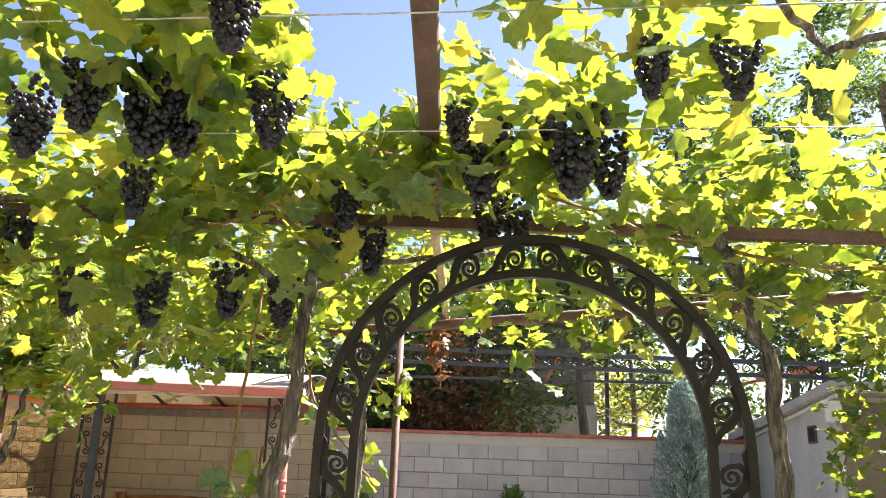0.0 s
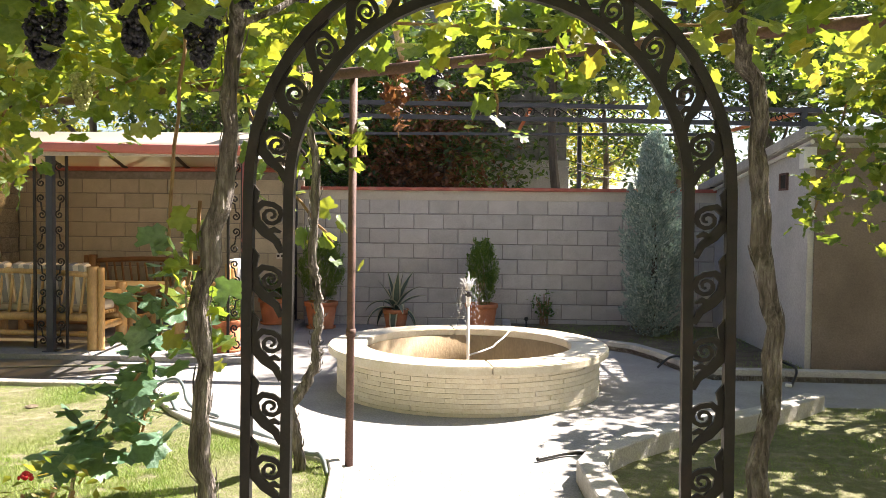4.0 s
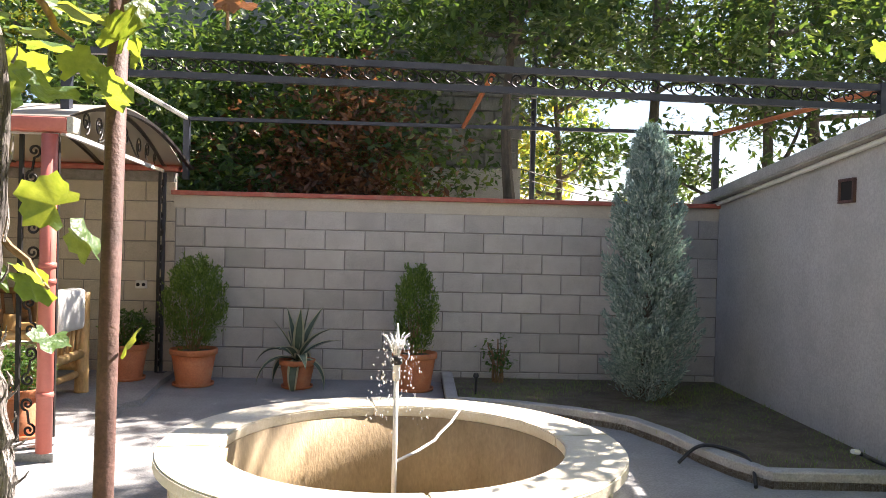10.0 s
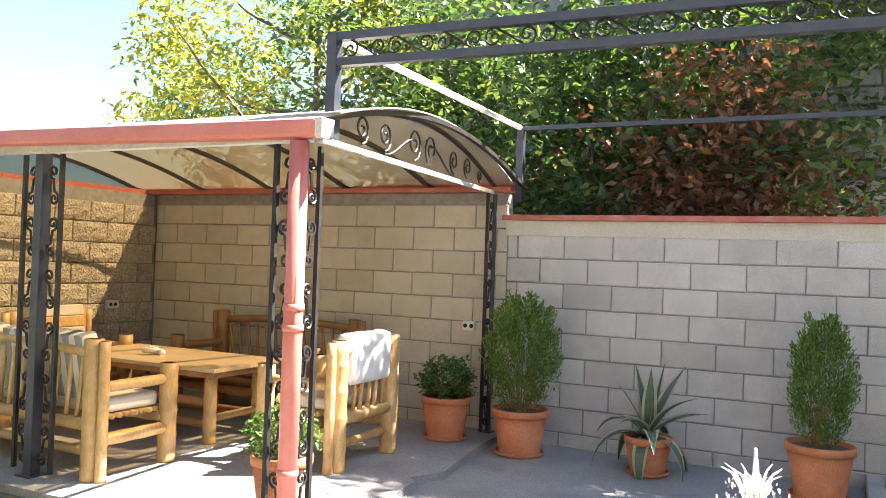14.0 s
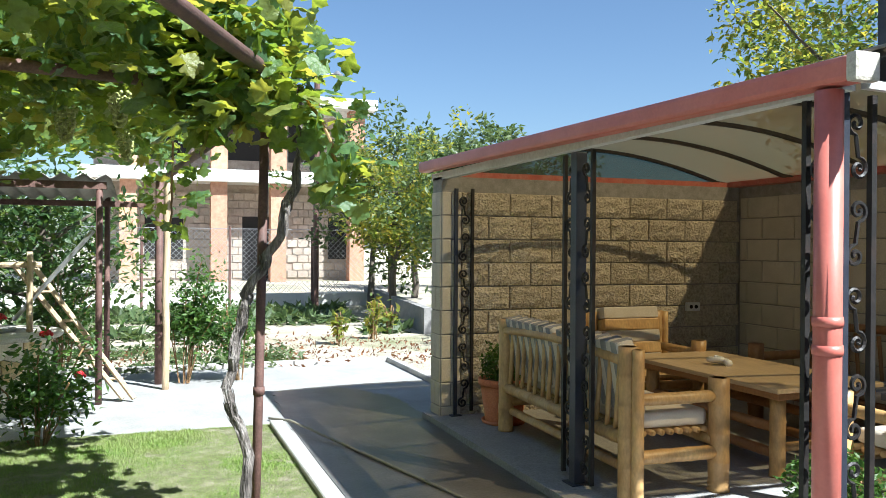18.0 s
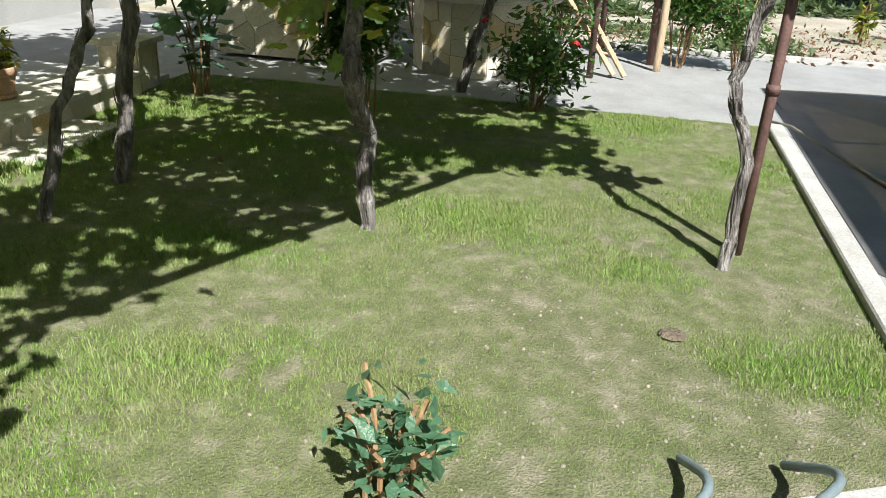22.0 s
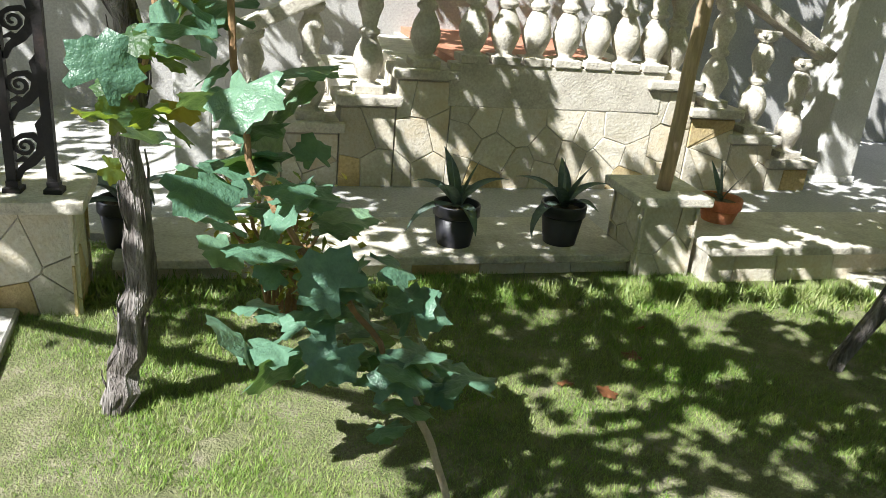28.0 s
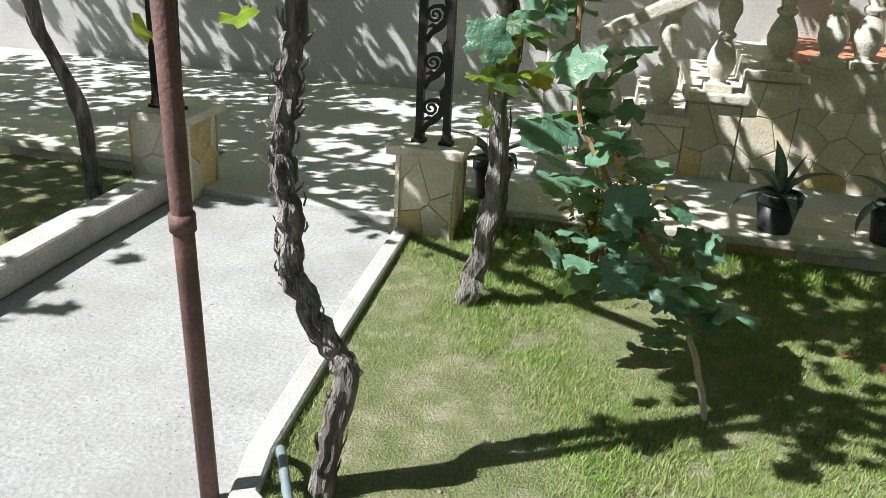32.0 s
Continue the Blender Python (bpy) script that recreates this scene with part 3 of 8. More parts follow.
def pierced(poly, c, r, z0, z1):
    """A slab over a polygon in plan with a round hole through it."""
    bm = bmesh.new()
    loops = [[bm.verts.new((x, y, z1)) for x, y in poly], [bm.verts.new((c[0] + r * math.cos(2 * math.pi * i / 48), c[1] + r * math.sin(2 * math.pi * i / 48), z1)) for i in range(48)]]
    edges = [bm.edges.new((a, b)) for L in loops for a, b in zip(L, L[1:] + L[:1])]
    bmesh.ops.triangle_fill(bm, use_beauty=True, edges=edges)
    for L in loops:
        low = [bm.verts.new((v.co.x, v.co.y, z0)) for v in L]
        for i in range(len(L)):
            k = (i + 1) % len(L)
            bm.faces.new((L[i], L[k], low[k], low[i]))
    for f in bm.faces:
        f.normal_update()
        if abs(f.normal.z) > 0.9 and f.normal.z < 0:
            f.normal_flip()
    return bm


bm = pierced([(-400, -400), (400, -400), (400, 400), (-400, 400)], FC, 1.0, -0.6, -0.03)
setting("ground", bm, M_DRY, "dry bare earth reaching to the horizon", "ground")
PAVE = [(-9.8, -1.4), (3.3, -1.4), (5.0, 7.0), (5.0, 8.38), (3.3, 8.38), (3.3, 11.5), (-6.3, 11.5), (-6.3, 9.0), (-9.8, 9.0)]
setting("pavement", pierced(PAVE, FC, 1.0, -0.2, 0.012), M_CONC, "pale grey poured concrete paving round the fountain", "pavement")
TERR = [(-6.3, -1.4), (9.0, -1.4), (9.0, 2.45), (1.1, 2.45), (1.0, 3.1), (-0.30, 3.1), (-0.35, 2.45), (-6.3, 2.45)]
setting("terrace", prism(bmesh.new(), TERR, -0.2, 0.045), M_TERR, "grey concrete terrace in front of the house", "terrace")
# Outline follows the roof's shadow on the path; its shade is painted.
SHADE_WET = []
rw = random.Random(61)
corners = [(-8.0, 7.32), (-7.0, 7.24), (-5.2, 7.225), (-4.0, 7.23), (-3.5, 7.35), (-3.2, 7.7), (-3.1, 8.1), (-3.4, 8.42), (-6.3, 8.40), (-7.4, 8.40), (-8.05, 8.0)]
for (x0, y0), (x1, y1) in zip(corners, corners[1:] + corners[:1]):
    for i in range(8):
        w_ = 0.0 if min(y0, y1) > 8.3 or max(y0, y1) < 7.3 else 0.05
        SHADE_WET.append((x0 + (x1 - x0) * i / 8 + rw.uniform(-w_, w_), y0 + (y1 - y0) * i / 8 + rw.uniform(-w_, w_)))
setting("wet_patch", prism(bmesh.new(), SHADE_WET, -0.1, 0.0165), M_SHADE_WET, "concrete path with the gazebo roof's shade painted in and wet stains", "pavement")
# lawns
EDGE_W = [(-0.26, 3.1), (-0.34, 3.8), (-0.43, 4.56), (-0.49, 5.0), (-0.55, 5.2), (-0.75, 5.34), (-1.02, 5.54), (-1.35, 5.76), (-1.64, 6.01), (-1.90, 6.28), (-2.12, 6.6), (-2.28, 6.92), (-2.38, 7.20)]
LAWN_W = EDGE_W + [(-2.50, 7.10), (-6.52, 7.10), (-6.54, 2.5), (-0.26, 2.5)]
setting("lawn_west", prism(bmesh.new(), LAWN_W, -0.2, 0.02), M_LAWN, "patchy lawn with bare earth showing through", "lawn")
EDGE_E = [(0.94, 3.1), (0.88, 3.9), (0.81, 4.6), (0.79, 5.0), (0.88, 5.25), (1.05, 5.48), (1.35, 5.78), (1.75, 6.08), (2.15, 6.38), (2.5, 6.68), (2.75, 6.95)]
LAWN_E = EDGE_E + [(4.6, 6.95), (9.0, 6.95), (9.0, 2.5), (0.94, 2.5)]
setting("lawn_east", prism(bmesh.new(), LAWN_E, -0.2, 0.02), M_LAWN, "shaded lawn beyond the path", "lawn")
BED_EDGE = [(0.50, 11.5), (0.50, 10.15), (1.05, 9.98), (1.5, 9.75), (1.85, 9.45), (2.02, 9.0), (2.12, 8.55), (2.22, 8.25), (2.36, 8.02), (4.6, 7.97)]
BED = BED_EDGE + [(4.6, 8.38), (3.3, 8.38), (3.3, 11.5)]
setting("planting_bed", prism(bmesh.new(), BED, -0.2, 0.06), M_SOIL, "dark planting bed with thin turf against the wall", "flower bed")
# kerbs
kw = setting("kerb_west", strip(bmesh.new(), EDGE_W, 0.075, -0.1, 0.055, 1), M_KERB, "narrow cast concrete kerb along the lawn", "kerb")
setting("kerb_lawn_north", strip(bmesh.new(), [(-2.38, 7.20), (-6.46, 7.18)], 0.11, -0.1, 0.06, 1), M_KERB, "narrow cast concrete kerb along the lawn", "kerb")
EE = EDGE_E
setting("kerb_east", strip(bmesh.new(), EE, 0.15, -0.1, 0.135, -1), M_KERB, "rounded concrete kerb along the path", "kerb")
setting("kerb_bed", strip(bmesh.new(), BED_EDGE, 0.11, -0.1, 0.115, 1), M_KERB, "concrete kerb round the planting bed", "kerb")
setting("kerb_walk", strip(bmesh.new(), [(-9.75, 4.0), (-9.75, 9.0), (-6.4, 9.0)], 0.09, -0.1, 0.07, 1), M_KERB, "low concrete kerb at the end of the walk", "kerb")

# ---------------- boundary walls ----------------
setting("wall_north", mbox(-6.5, 11.512, -0.2, 3.5, 11.70, 1.71), M_MORTAR, "boundary wall of grey concrete blocks", "wall")
setting("wall_north_gazebo", mbox(-6.5, 11.513, 1.71, -2.24, 11.699, 2.065), M_MORTAR, "raised block wall behind the gazebo", "wall")
setting("wall_band", mbox(-2.22, 11.497, 1.705, 3.45, 11.71, 1.835, 0.006), M_BEIGE, "pale mortar band under the wall's cap", "wall")
setting("wall_cap", mbox(-2.24, 11.46, 1.835, 3.45, 11.74, 1.88, 0.008), M_REDCAP, "red painted coping on the boundary wall", "coping")
setting("wall_gazebo_west", mbox(-6.40, 8.62, -0.2, -6.215, 11.5, 2.065), M_MORTAR, "gazebo end wall of tan split-faced blocks", "wall")
# outbuilding on the east side
bm = bmesh.new()
prof = [(8.40, -0.2), (11.9, -0.2), (11.9, 1.86), (8.40, 2.20)]
lo = [bm.verts.new((3.3, y, z)) for y, z in prof]
hi = [bm.verts.new((9.0, y, z)) for y, z in prof]
bm.faces.new(lo[::-1]), bm.faces.new(hi)
for i in range(4):
    bm.faces.new((lo[i], lo[(i + 1) % 4], hi[(i + 1) % 4], hi[i]))
bmesh.ops.recalc_face_normals(bm, faces=bm.faces[:])
shed = thing("outbuilding", (0, 0, 0), 0, "low outbuilding of grey rendered masonry with a sloping roof slab", "building")
part("wall", bm, M_PLASTER, shed)
bm = bmesh.new()
slab = [(8.22, 2.225, 2.335), (12.0, 1.855, 1.965)]
vs = []
for x in (3.19, 9.1):
    vs.append([bm.verts.new((x, slab[0][0], slab[0][1])), bm.verts.new((x, slab[1][0], slab[1][1])), bm.verts.new((x, slab[1][0], slab[1][2])), bm.verts.new((x, slab[0][0], slab[0][2]))])
bm.faces.new(vs[0][::-1]), bm.faces.new(vs[1])
for i in range(4):
    bm.faces.new((vs[0][i], vs[0][(i + 1) % 4], vs[1][(i + 1) % 4], vs[1][i]))
bmesh.ops.recalc_face_normals(bm, faces=bm.faces[:])
bmesh.ops.bevel(bm, geom=bm.edges[:], offset=0.012, segments=2, affect="EDGES")
part("roof", bm, M_KERB, shed, "weathered concrete roof slab")
bm = tube(bmesh.new(), [(3.27, 8.26, 2.195), (3.27, 11.95, 1.835)], 0.022, 8)
part("pipe", bm, M_WHITEPAINT, shed, "thin white pipe under the eaves")
bm = bmesh.new()
for a in (0, 1):
    box(bm, 3.275, 8.91 + a * 0.19, 1.775, 3.299, 8.93 + a * 0.19, 1.95)
    box(bm, 3.275, 8.93, 1.775 + a * 0.155, 3.299, 9.10, 1.795 + a * 0.155)
part("vent_frame", bm, M_RUST, shed)
part("gable_wall", mbox(3.36, 8.385, -0.1, 8.9, 8.401, 2.15), M_BROWNWALL, shed, "dark brown rendered south face")
# Black plate paints the shade inside the vent.
part("vent_opening", mbox(3.288, 8.93, 1.795, 3.297, 9.10, 1.93), M_DARK, shed)
part("wall_box", mbox(3.20, 8.27, 1.95, 3.32, 8.385, 2.15, 0.008), M_WHITEPAINT, shed, "white electrical box at the corner")

# ---------------- house and porch ----------------
SKEW = 5.0   # the house and its terrace stand this far askew to the north wall
PORCH = pose(-4.01, 1.44, 0, 0, 0, SKEW) @ pose(4.45, -1.23, 0)
# The wall's upper part is unseen, added to keep sky light off the terrace.
setting("wall_house", mbox(-12, -0.40, -0.2, 10.0, 0.0, 6.2), M_HOUSEWALL, "grey rendered house wall, its unseen upper part added to block sky light", "wall").matrix_basis = pose(0.6, -0.06, 0, 0, 0, 3.0)
setting("wall_east", mbox(9.0, -1.0, -0.2, 9.2, 12.0, 1.9), M_HOUSEWALL, "plain rendered garden wall", "wall")
LX = -0.09
porch = thing("porch", (0, 0, 0), 0, "raised stone porch with a double flight of steps", "porch")
porch.matrix_basis = PORCH @ pose(LX, 0, 0)
part("landing", mbox(-3.75, -1.10, 0.045, -2.50, 1.19, 0.70), M_MORTAR_L, porch)
part("landing_band", mbox(-3.78, 1.10, 0.52, -2.47, 1.20, 0.76, 0.006), M_BALUSTER, porch, "pale cast stone edge band")
part("landing_floor", mbox(-3.70, -1.08, 0.70, -2.55, 1.08, 0.745), M_TILE, porch, "red tiled landing")
for i in range(4):
    z = 0.045 + 0.165 * (i + 1)
    part("step", mbox(-1.30 - 0.31 * i - 0.31, -0.38, 0.045, -1.30 - 0.31 * i, 1.0, z - 0.001 * i, 0.006), M_BALUSTER, porch)
    part("step", mbox(-4.95 + 0.31 * i, -0.38, 0.045, -4.95 + 0.31 * (i + 1), 1.0, z - 0.001 * i, 0.006), M_BALUSTER, porch)
# sloping side walls of the two flights, stepped
for sx, x0 in ((-1, -1.25), (1, -4.95)):
    for i in range(4):
        a, b = x0 + sx * 0.31 * i, x0 + sx * 0.31 * (i + 1)
        z = 0.16 + 0.155 * (i + 0.6)
        part("stringer", mbox(min(a, b) + 0.002, 1.002, 0.045, max(a, b) - 0.002, 1.185, z - 0.055), M_MORTAR_L, porch)
        part("stringer_cap", mbox(min(a, b) - 0.03, 0.96, z - 0.055, max(a, b) + 0.03, 1.23, z, 0.012), M_BALUSTER, porch)

clad(porch, 1.26, 0.475, 18, 71, pose(-2.49, 1.19, 0.045, 0, 0, 180))
for sx, x0 in ((-1, -1.25), (1, -4.95)):
    for i in range(4):
        a, b = sorted((x0 + sx * 0.31 * i, x0 + sx * 0.31 * (i + 1)))
        clad(porch, 0.30, 0.16 + 0.155 * (i + 0.6) - 0.115, 2 + i, 80 + 10 * i + sx, pose(b - 0.005, 1.185, 0.045, 0, 0, 180))
BAL = [(0.060, 0), (0.060, 0.035), (0.048, 0.045), (0.035, 0.06), (0.045, 0.085), (0.062, 0.14), (0.066, 0.18), (0.054, 0.24), (0.036, 0.285), (0.030, 0.30), (0.045, 0.315), (0.045, 0.335),
       (0.030, 0.35), (0.038, 0.40), (0.055, 0.46), (0.050, 0.50), (0.034, 0.545), (0.03, 0.56), (0.05, 0.575), (0.055, 0.61)]


def baluster():
    t = thing("baluster", (0, 0, 0), 0, "turned cast stone baluster of the porch railing", "baluster", "porch balusters")
    part("shaft", lathe(bmesh.new(), [(r * 1.28, z) for r, z in BAL], 16), M_BALUSTER, t, "", True)
    part("foot", mbox(-0.08, -0.08, 0, 0.08, 0.08, 0.045, 0.006), M_BALUSTER, t)
    part("head", mbox(-0.06, -0.06, 0.595, 0.06, 0.06, 0.63, 0.004), M_BALUSTER, t)
    return t


b0 = baluster()
first = True
spots = [(LX - 2.60 - 0.185 * i, 1.13, 0.76) for i in range(7)]
for sx, x0 in ((-1, -1.25), (1, -4.95)):
    for i in range(4):
        spots.append((LX + x0 + sx * 0.31 * (i + 0.5), 1.10, 0.16 + 0.155 * (i + 0.6)))
for s in spots:
    if first:
        b0.matrix_basis = PORCH @ pose(*s)
        first = False
    else:
        copy_thing(b0, PORCH @ pose(*s))
rail = thing("balustrade_rail", (0, 0, 0), 0, "cast stone handrail over the porch balusters", "handrail")
rail.matrix_basis = PORCH @ pose(LX, 0, 0)
part("rail", mbox(-3.70, 1.04, 1.392, -2.52, 1.22, 1.48, 0.015), M_BALUSTER, rail)
for sx, x0 in ((-1, -1.25), (1, -4.95)):
    p0, p1 = Vector((x0 + sx * 0.02, 1.10, 0.865)), Vector((x0 + sx * 1.24, 1.10, 1.475))
    ang = math.degrees(math.atan2(p1.z - p0.z, p1.x - p0.x))
    L = (p1 - p0).length
    o = part("rail", mbox(0, -0.08, 0, L, 0.08, 0.075, 0.012), M_BALUSTER, rail)
    o.matrix_basis = Matrix.Translation(p0) @ Matrix.Rotation(radians(ang), 4, "Y").inverted()
for nm, x, y, w, h in (("newel_post", -1.12, 1.50, 0.085, 1.28), ("porch_column", -5.33, 0.85, 0.15, 2.6)):
    c = thing(nm, (x + LX, y, 0.045), 0, "whitewashed square post at the foot of the porch steps", "post", "porch posts")
    part("shaft", mbox(-w, -w, 0, w, w, h, 0.012), M_WHITECOL, c)
    c.matrix_basis = PORCH @ c.matrix_basis
    part("plinth", mbox(-w - 0.015, -w - 0.015, 0.0, w + 0.015, w + 0.015, 0.05, 0.008), M_WHITECOL, c)

# ---------------- low terrace walls and pillars ----------------
def low_wall(name, x0, x1, y0, y1, top, n, seed, rz=SKEW):
    t = thing(name, (x0, y0, 0), rz, "low terrace wall faced with pale flagstones under a stone cap", "low wall")
    part("core", mbox(0, 0.0, -0.1, x1 - x0, y1 - y0 - 0.02, top - 0.04), M_MORTAR_L, t)
    part("cap", mbox(-0.005, -0.05, top - 0.04, x1 - x0 + 0.005, y1 - y0 + 0.025, top, 0.008), M_BALUSTER, t, "worn cast stone cap")
    # the face looks to the lawn (+y): turn the field round
    clad(t, x1 - x0, top - 0.05, n, seed, pose(x1 - x0, y1 - y0 - 0.02, 0.0, 0, 0, 180))
    return t


low_wall("low_wall", -2.78, -0.56, 2.29, 2.73, 0.12, 9, 3)
low_wall("low_wall", -5.62, -3.10, 2.19, 2.63, 0.20, 10, 4)
low_wall("low_wall", 1.16, 6.0, 2.50, 2.95, 0.12, 14, 5, 2.0)


def pillar(x, y, w, h, seed):
    t = thing("stone_pillar", (x, y, 0.0), SKEW, "short square pillar faced with crazy-paved flagstones", "pillar", "terrace pillars")
    a = w / 2
    part("core", mbox(-a + 0.02, -a + 0.02, -0.1, a - 0.02, a - 0.02, h - 0.045), M_MORTAR_L, t)
    part("cap", mbox(-a - 0.035, -a - 0.035, h - 0.045, a + 0.035, a + 0.035, h, 0.008), M_BALUSTER, t, "pale cast stone cap slab")
    for k in range(4):
        m = Matrix.Rotation(radians(90 * k), 4, "Z") @ pose(-a, -a + 0.02, 0.0)
        clad(t, w, h - 0.05, 5, seed + k, m)
    return t


pillar(-0.40, 3.09, 0.29, 0.46, 20)
pillar(1.00, 3.09, 0.33, 0.46, 30)
pillar(-2.95, 2.62, 0.30, 0.41, 40)
pillar(-5.83, 2.42, 0.32, 0.40, 50)
st = thing("stepping_slab", (-4.36, 2.86, 0.0), 1, "rough stone slab lying on the lawn by the wall", "stone slab")
part("slab", mbox(-0.42, -0.18, -0.05, 0.42, 0.2, 0.055, 0.012), M_BALUSTER, st)

# ---------------- fountain ----------------
ft = thing("fountain", (FC[0], FC[1], 0), 0, "round garden fountain of cream stone with a pale rim", "fountain")


def ring(bm, r0, r1, z0, z1, n=64, a0=0.0, a1=360.0):
    full = abs(a1 - a0) >= 359.9
    k = n if full else n + 1
    cols = []
    for i in range(k):
        t = radians(a0 + (a1 - a0) * i / n)
        cols.append([bm.verts.new((r * math.cos(t), r * math.sin(t), z)) for r, z in ((r1, z0), (r1, z1), (r0, z1), (r0, z0))])
    for i in range(n):
        a, b = cols[i], cols[(i + 1) % k]
        for j in range(4):
            bm.faces.new((a[j], b[j], b[(j + 1) % 4], a[(j + 1) % 4]))
    if not full:
        bm.faces.new(cols[0])
        bm.faces.new(cols[-1][::-1])
    bmesh.ops.recalc_face_normals(bm, faces=bm.faces[:])
    return bm


part("basin", ring(bmesh.new(), 0.865, 1.085, -0.42, 0.33), M_BASIN, ft, "stained ochre basin wall", True)
part("outer_face", ring(bmesh.new(), 1.085, 1.102, 0.0, 0.33), M_CREAM, ft, "", True)
part("basin_floor", lathe(bmesh.new(), [(0.875, -0.42), (0.875, -0.38)], 48), M_BASIN, ft)
part("basin_water", lathe(bmesh.new(), [(0.863, -0.379), (0.863, -0.30)], 48), M_WATER, ft, "shallow clear water")
for i in range(4):
    bm = ring(bmesh.new(), 0.875, 1.182, 0.33, 0.393, 20, 10 + 90 * i + 0.15, 10 + 90 * (i + 1) - 0.15)
    bmesh.ops.bevel(bm, geom=[e for e in bm.edges if e.calc_face_angle(0) > 0.8], offset=0.008, segments=2, affect="EDGES")
    part("rim_slab", bm, M_RIM, ft)
bm = tube(bmesh.new(), [(0, 0, -0.38), (0, 0, 0.70)], 0.014, 10)
part("nozzle_pipe", bm, M_WHITEPAINT, ft, "white plastic riser pipe", True)
part("nozzle", lathe(bmesh.new(), [(0.014, 0.70), (0.020, 0.715), (0.020, 0.79), (0.012, 0.80), (0.010, 0.83)], 12), M_WHITEPAINT, ft, "", True)
bm = tube(bmesh.new(), [(0.0, 0.0, 0.28), (0.12, 0.22, 0.283), (0.22, 0.44, 0.29), (0.245, 0.50, 0.31), (0.32, 0.66, 0.345), (0.39, 0.83, 0.40), (0.42, 0.92, 0.403)], 0.0085, 8)
part("nozzle_collar", lathe(bmesh.new(), [(0.021, 0.785), (0.030, 0.79), (0.030, 0.825), (0.021, 0.83)], 14), M_BLACKPOT, ft, "black nozzle collar", True)
part("supply_pipe", bm, M_WHITEPAINT, ft, "thin pale supply pipe", True)

# ---------------- gazebo ----------------
gz = thing("gazebo", (0, 0, 0), 0, "lean-to gazebo with iron posts, red gutter and barrel roof", "gazebo")
part("floor_slab", prism(bmesh.new(), [(-6.4, 8.35), (-1.98, 8.35), (-2.08, 9.78), (-2.15, 9.82), (-2.03, 10.08), (-2.14, 10.9), (-2.18, 11.5), (-6.4, 11.5)], -0.1, 0.065), M_CONC, gz)


def roof_z(y):
    s = (y - 8.42) / (11.45 - 8.42)
    return 2.11 + 0.265 * math.sin(math.pi * min(1, max(0, s))) ** 0.9 - 0.015 * s


ys = [8.42 + (11.56 - 8.42) * i / 20 for i in range(21)]
bm = bmesh.new()
rows = []
for y in ys:
    z = roof_z(y) + 0.03
    rows.append([bm.verts.new((x, y, zz)) for x, zz in ((-6.5, z), (-1.96 - 0.06 * (y - 8.42), z), (-1.96 - 0.06 * (y - 8.42), z + 0.012), (-6.5, z + 0.012))])
for a, b in zip(rows, rows[1:]):
    for k in range(4):
        bm.faces.new((a[k], b[k], b[(k + 1) % 4], a[(k + 1) % 4]))
bm.faces.new(rows[0]), bm.faces.new(rows[-1][::-1])
bmesh.ops.recalc_face_normals(bm, faces=bm.faces[:])
part("roof_sheet", bm, M_POLY, gz, "smoked translucent roof sheet", True)
for i in range(6):
    x = -6.42 + i * (4.36 / 5)
    bm = bmesh.new()
    for y0, y1 in zip(ys, ys[1:]):
        v = [bm.verts.new((xx, y, roof_z(y) + dz)) for xx in (x - 0.018, x + 0.018) for y, dz in ((y0, 0), (y1, 0), (y1, 0.028), (y0, 0.028))]
        for f in ((0, 1, 2, 3), (7, 6, 5, 4), (0, 4, 5, 1), (3, 2, 6, 7), (1, 5, 6, 2), (0, 3, 7, 4)):
            bm.faces.new([v[k] for k in f])
    part("rib", bm, M_IRON, gz)
part("front_beam", mbox(-6.45, 8.44, 2.04, -2.05, 8.50, 2.10), M_WHITECOL, gz, "pale painted roof beam")
bm = bmesh.new()
box(bm, -6.50, 8.33, 2.04, -1.93, 8.43, 2.13, 0.02)
for v in bm.verts:
    v.co.z += 0.016 * (-1.93 - v.co.x)
part("gutter", bm, M_PIPE_RED, gz, "red sheet metal gutter")
part("gutter_end", mbox(-1.93, 8.325, 2.035, -1.885, 8.435, 2.135, 0.012), M_BALUSTER, gz, "pale gutter end cap")
part("closing_board", mbox(-6.5, 11.515, 2.067, -2.15, 11.56, 2.13), M_REDCAP, gz)
part("wall_beam", mbox(-6.40, 11.40, 2.067, -2.15, 11.5, 2.105), M_REDCAP, gz)
part("wall_beam", mbox(-6.36, 8.5, 2.067, -6.26, 11.4, 2.115), M_REDCAP, gz)
bm = bmesh.new()
for xx in (-6.43, -6.415):
    bm.faces.new([bm.verts.new((xx, y, z)) for y, z in [(8.5, 2.10)] + [(y, roof_z(y) + 0.02) for y in ys if 8.5 < y < 11.45] + [(11.4, 2.10)]])
part("end_sheet", bm, M_PLASTIC, gz, "greenish plastic end sheet")
# downpipe
bm = bmesh.new()
tube(bm, [(-2.05, 8.38, 0.065), (-2.05, 8.38, 2.03)], 0.048, 16)
dp = part("downpipe", bm, M_PIPE_RED, gz, "red round downpipe", True)
for z in (0.42, 1.12, 1.22):
    part("pipe_joint", lathe(bmesh.new(), [(0.052, -0.015), (0.054, 0.0), (0.052, 0.02)], 16, (-2.05, 8.38, z)), M_PIPE_RED, gz, "", True)


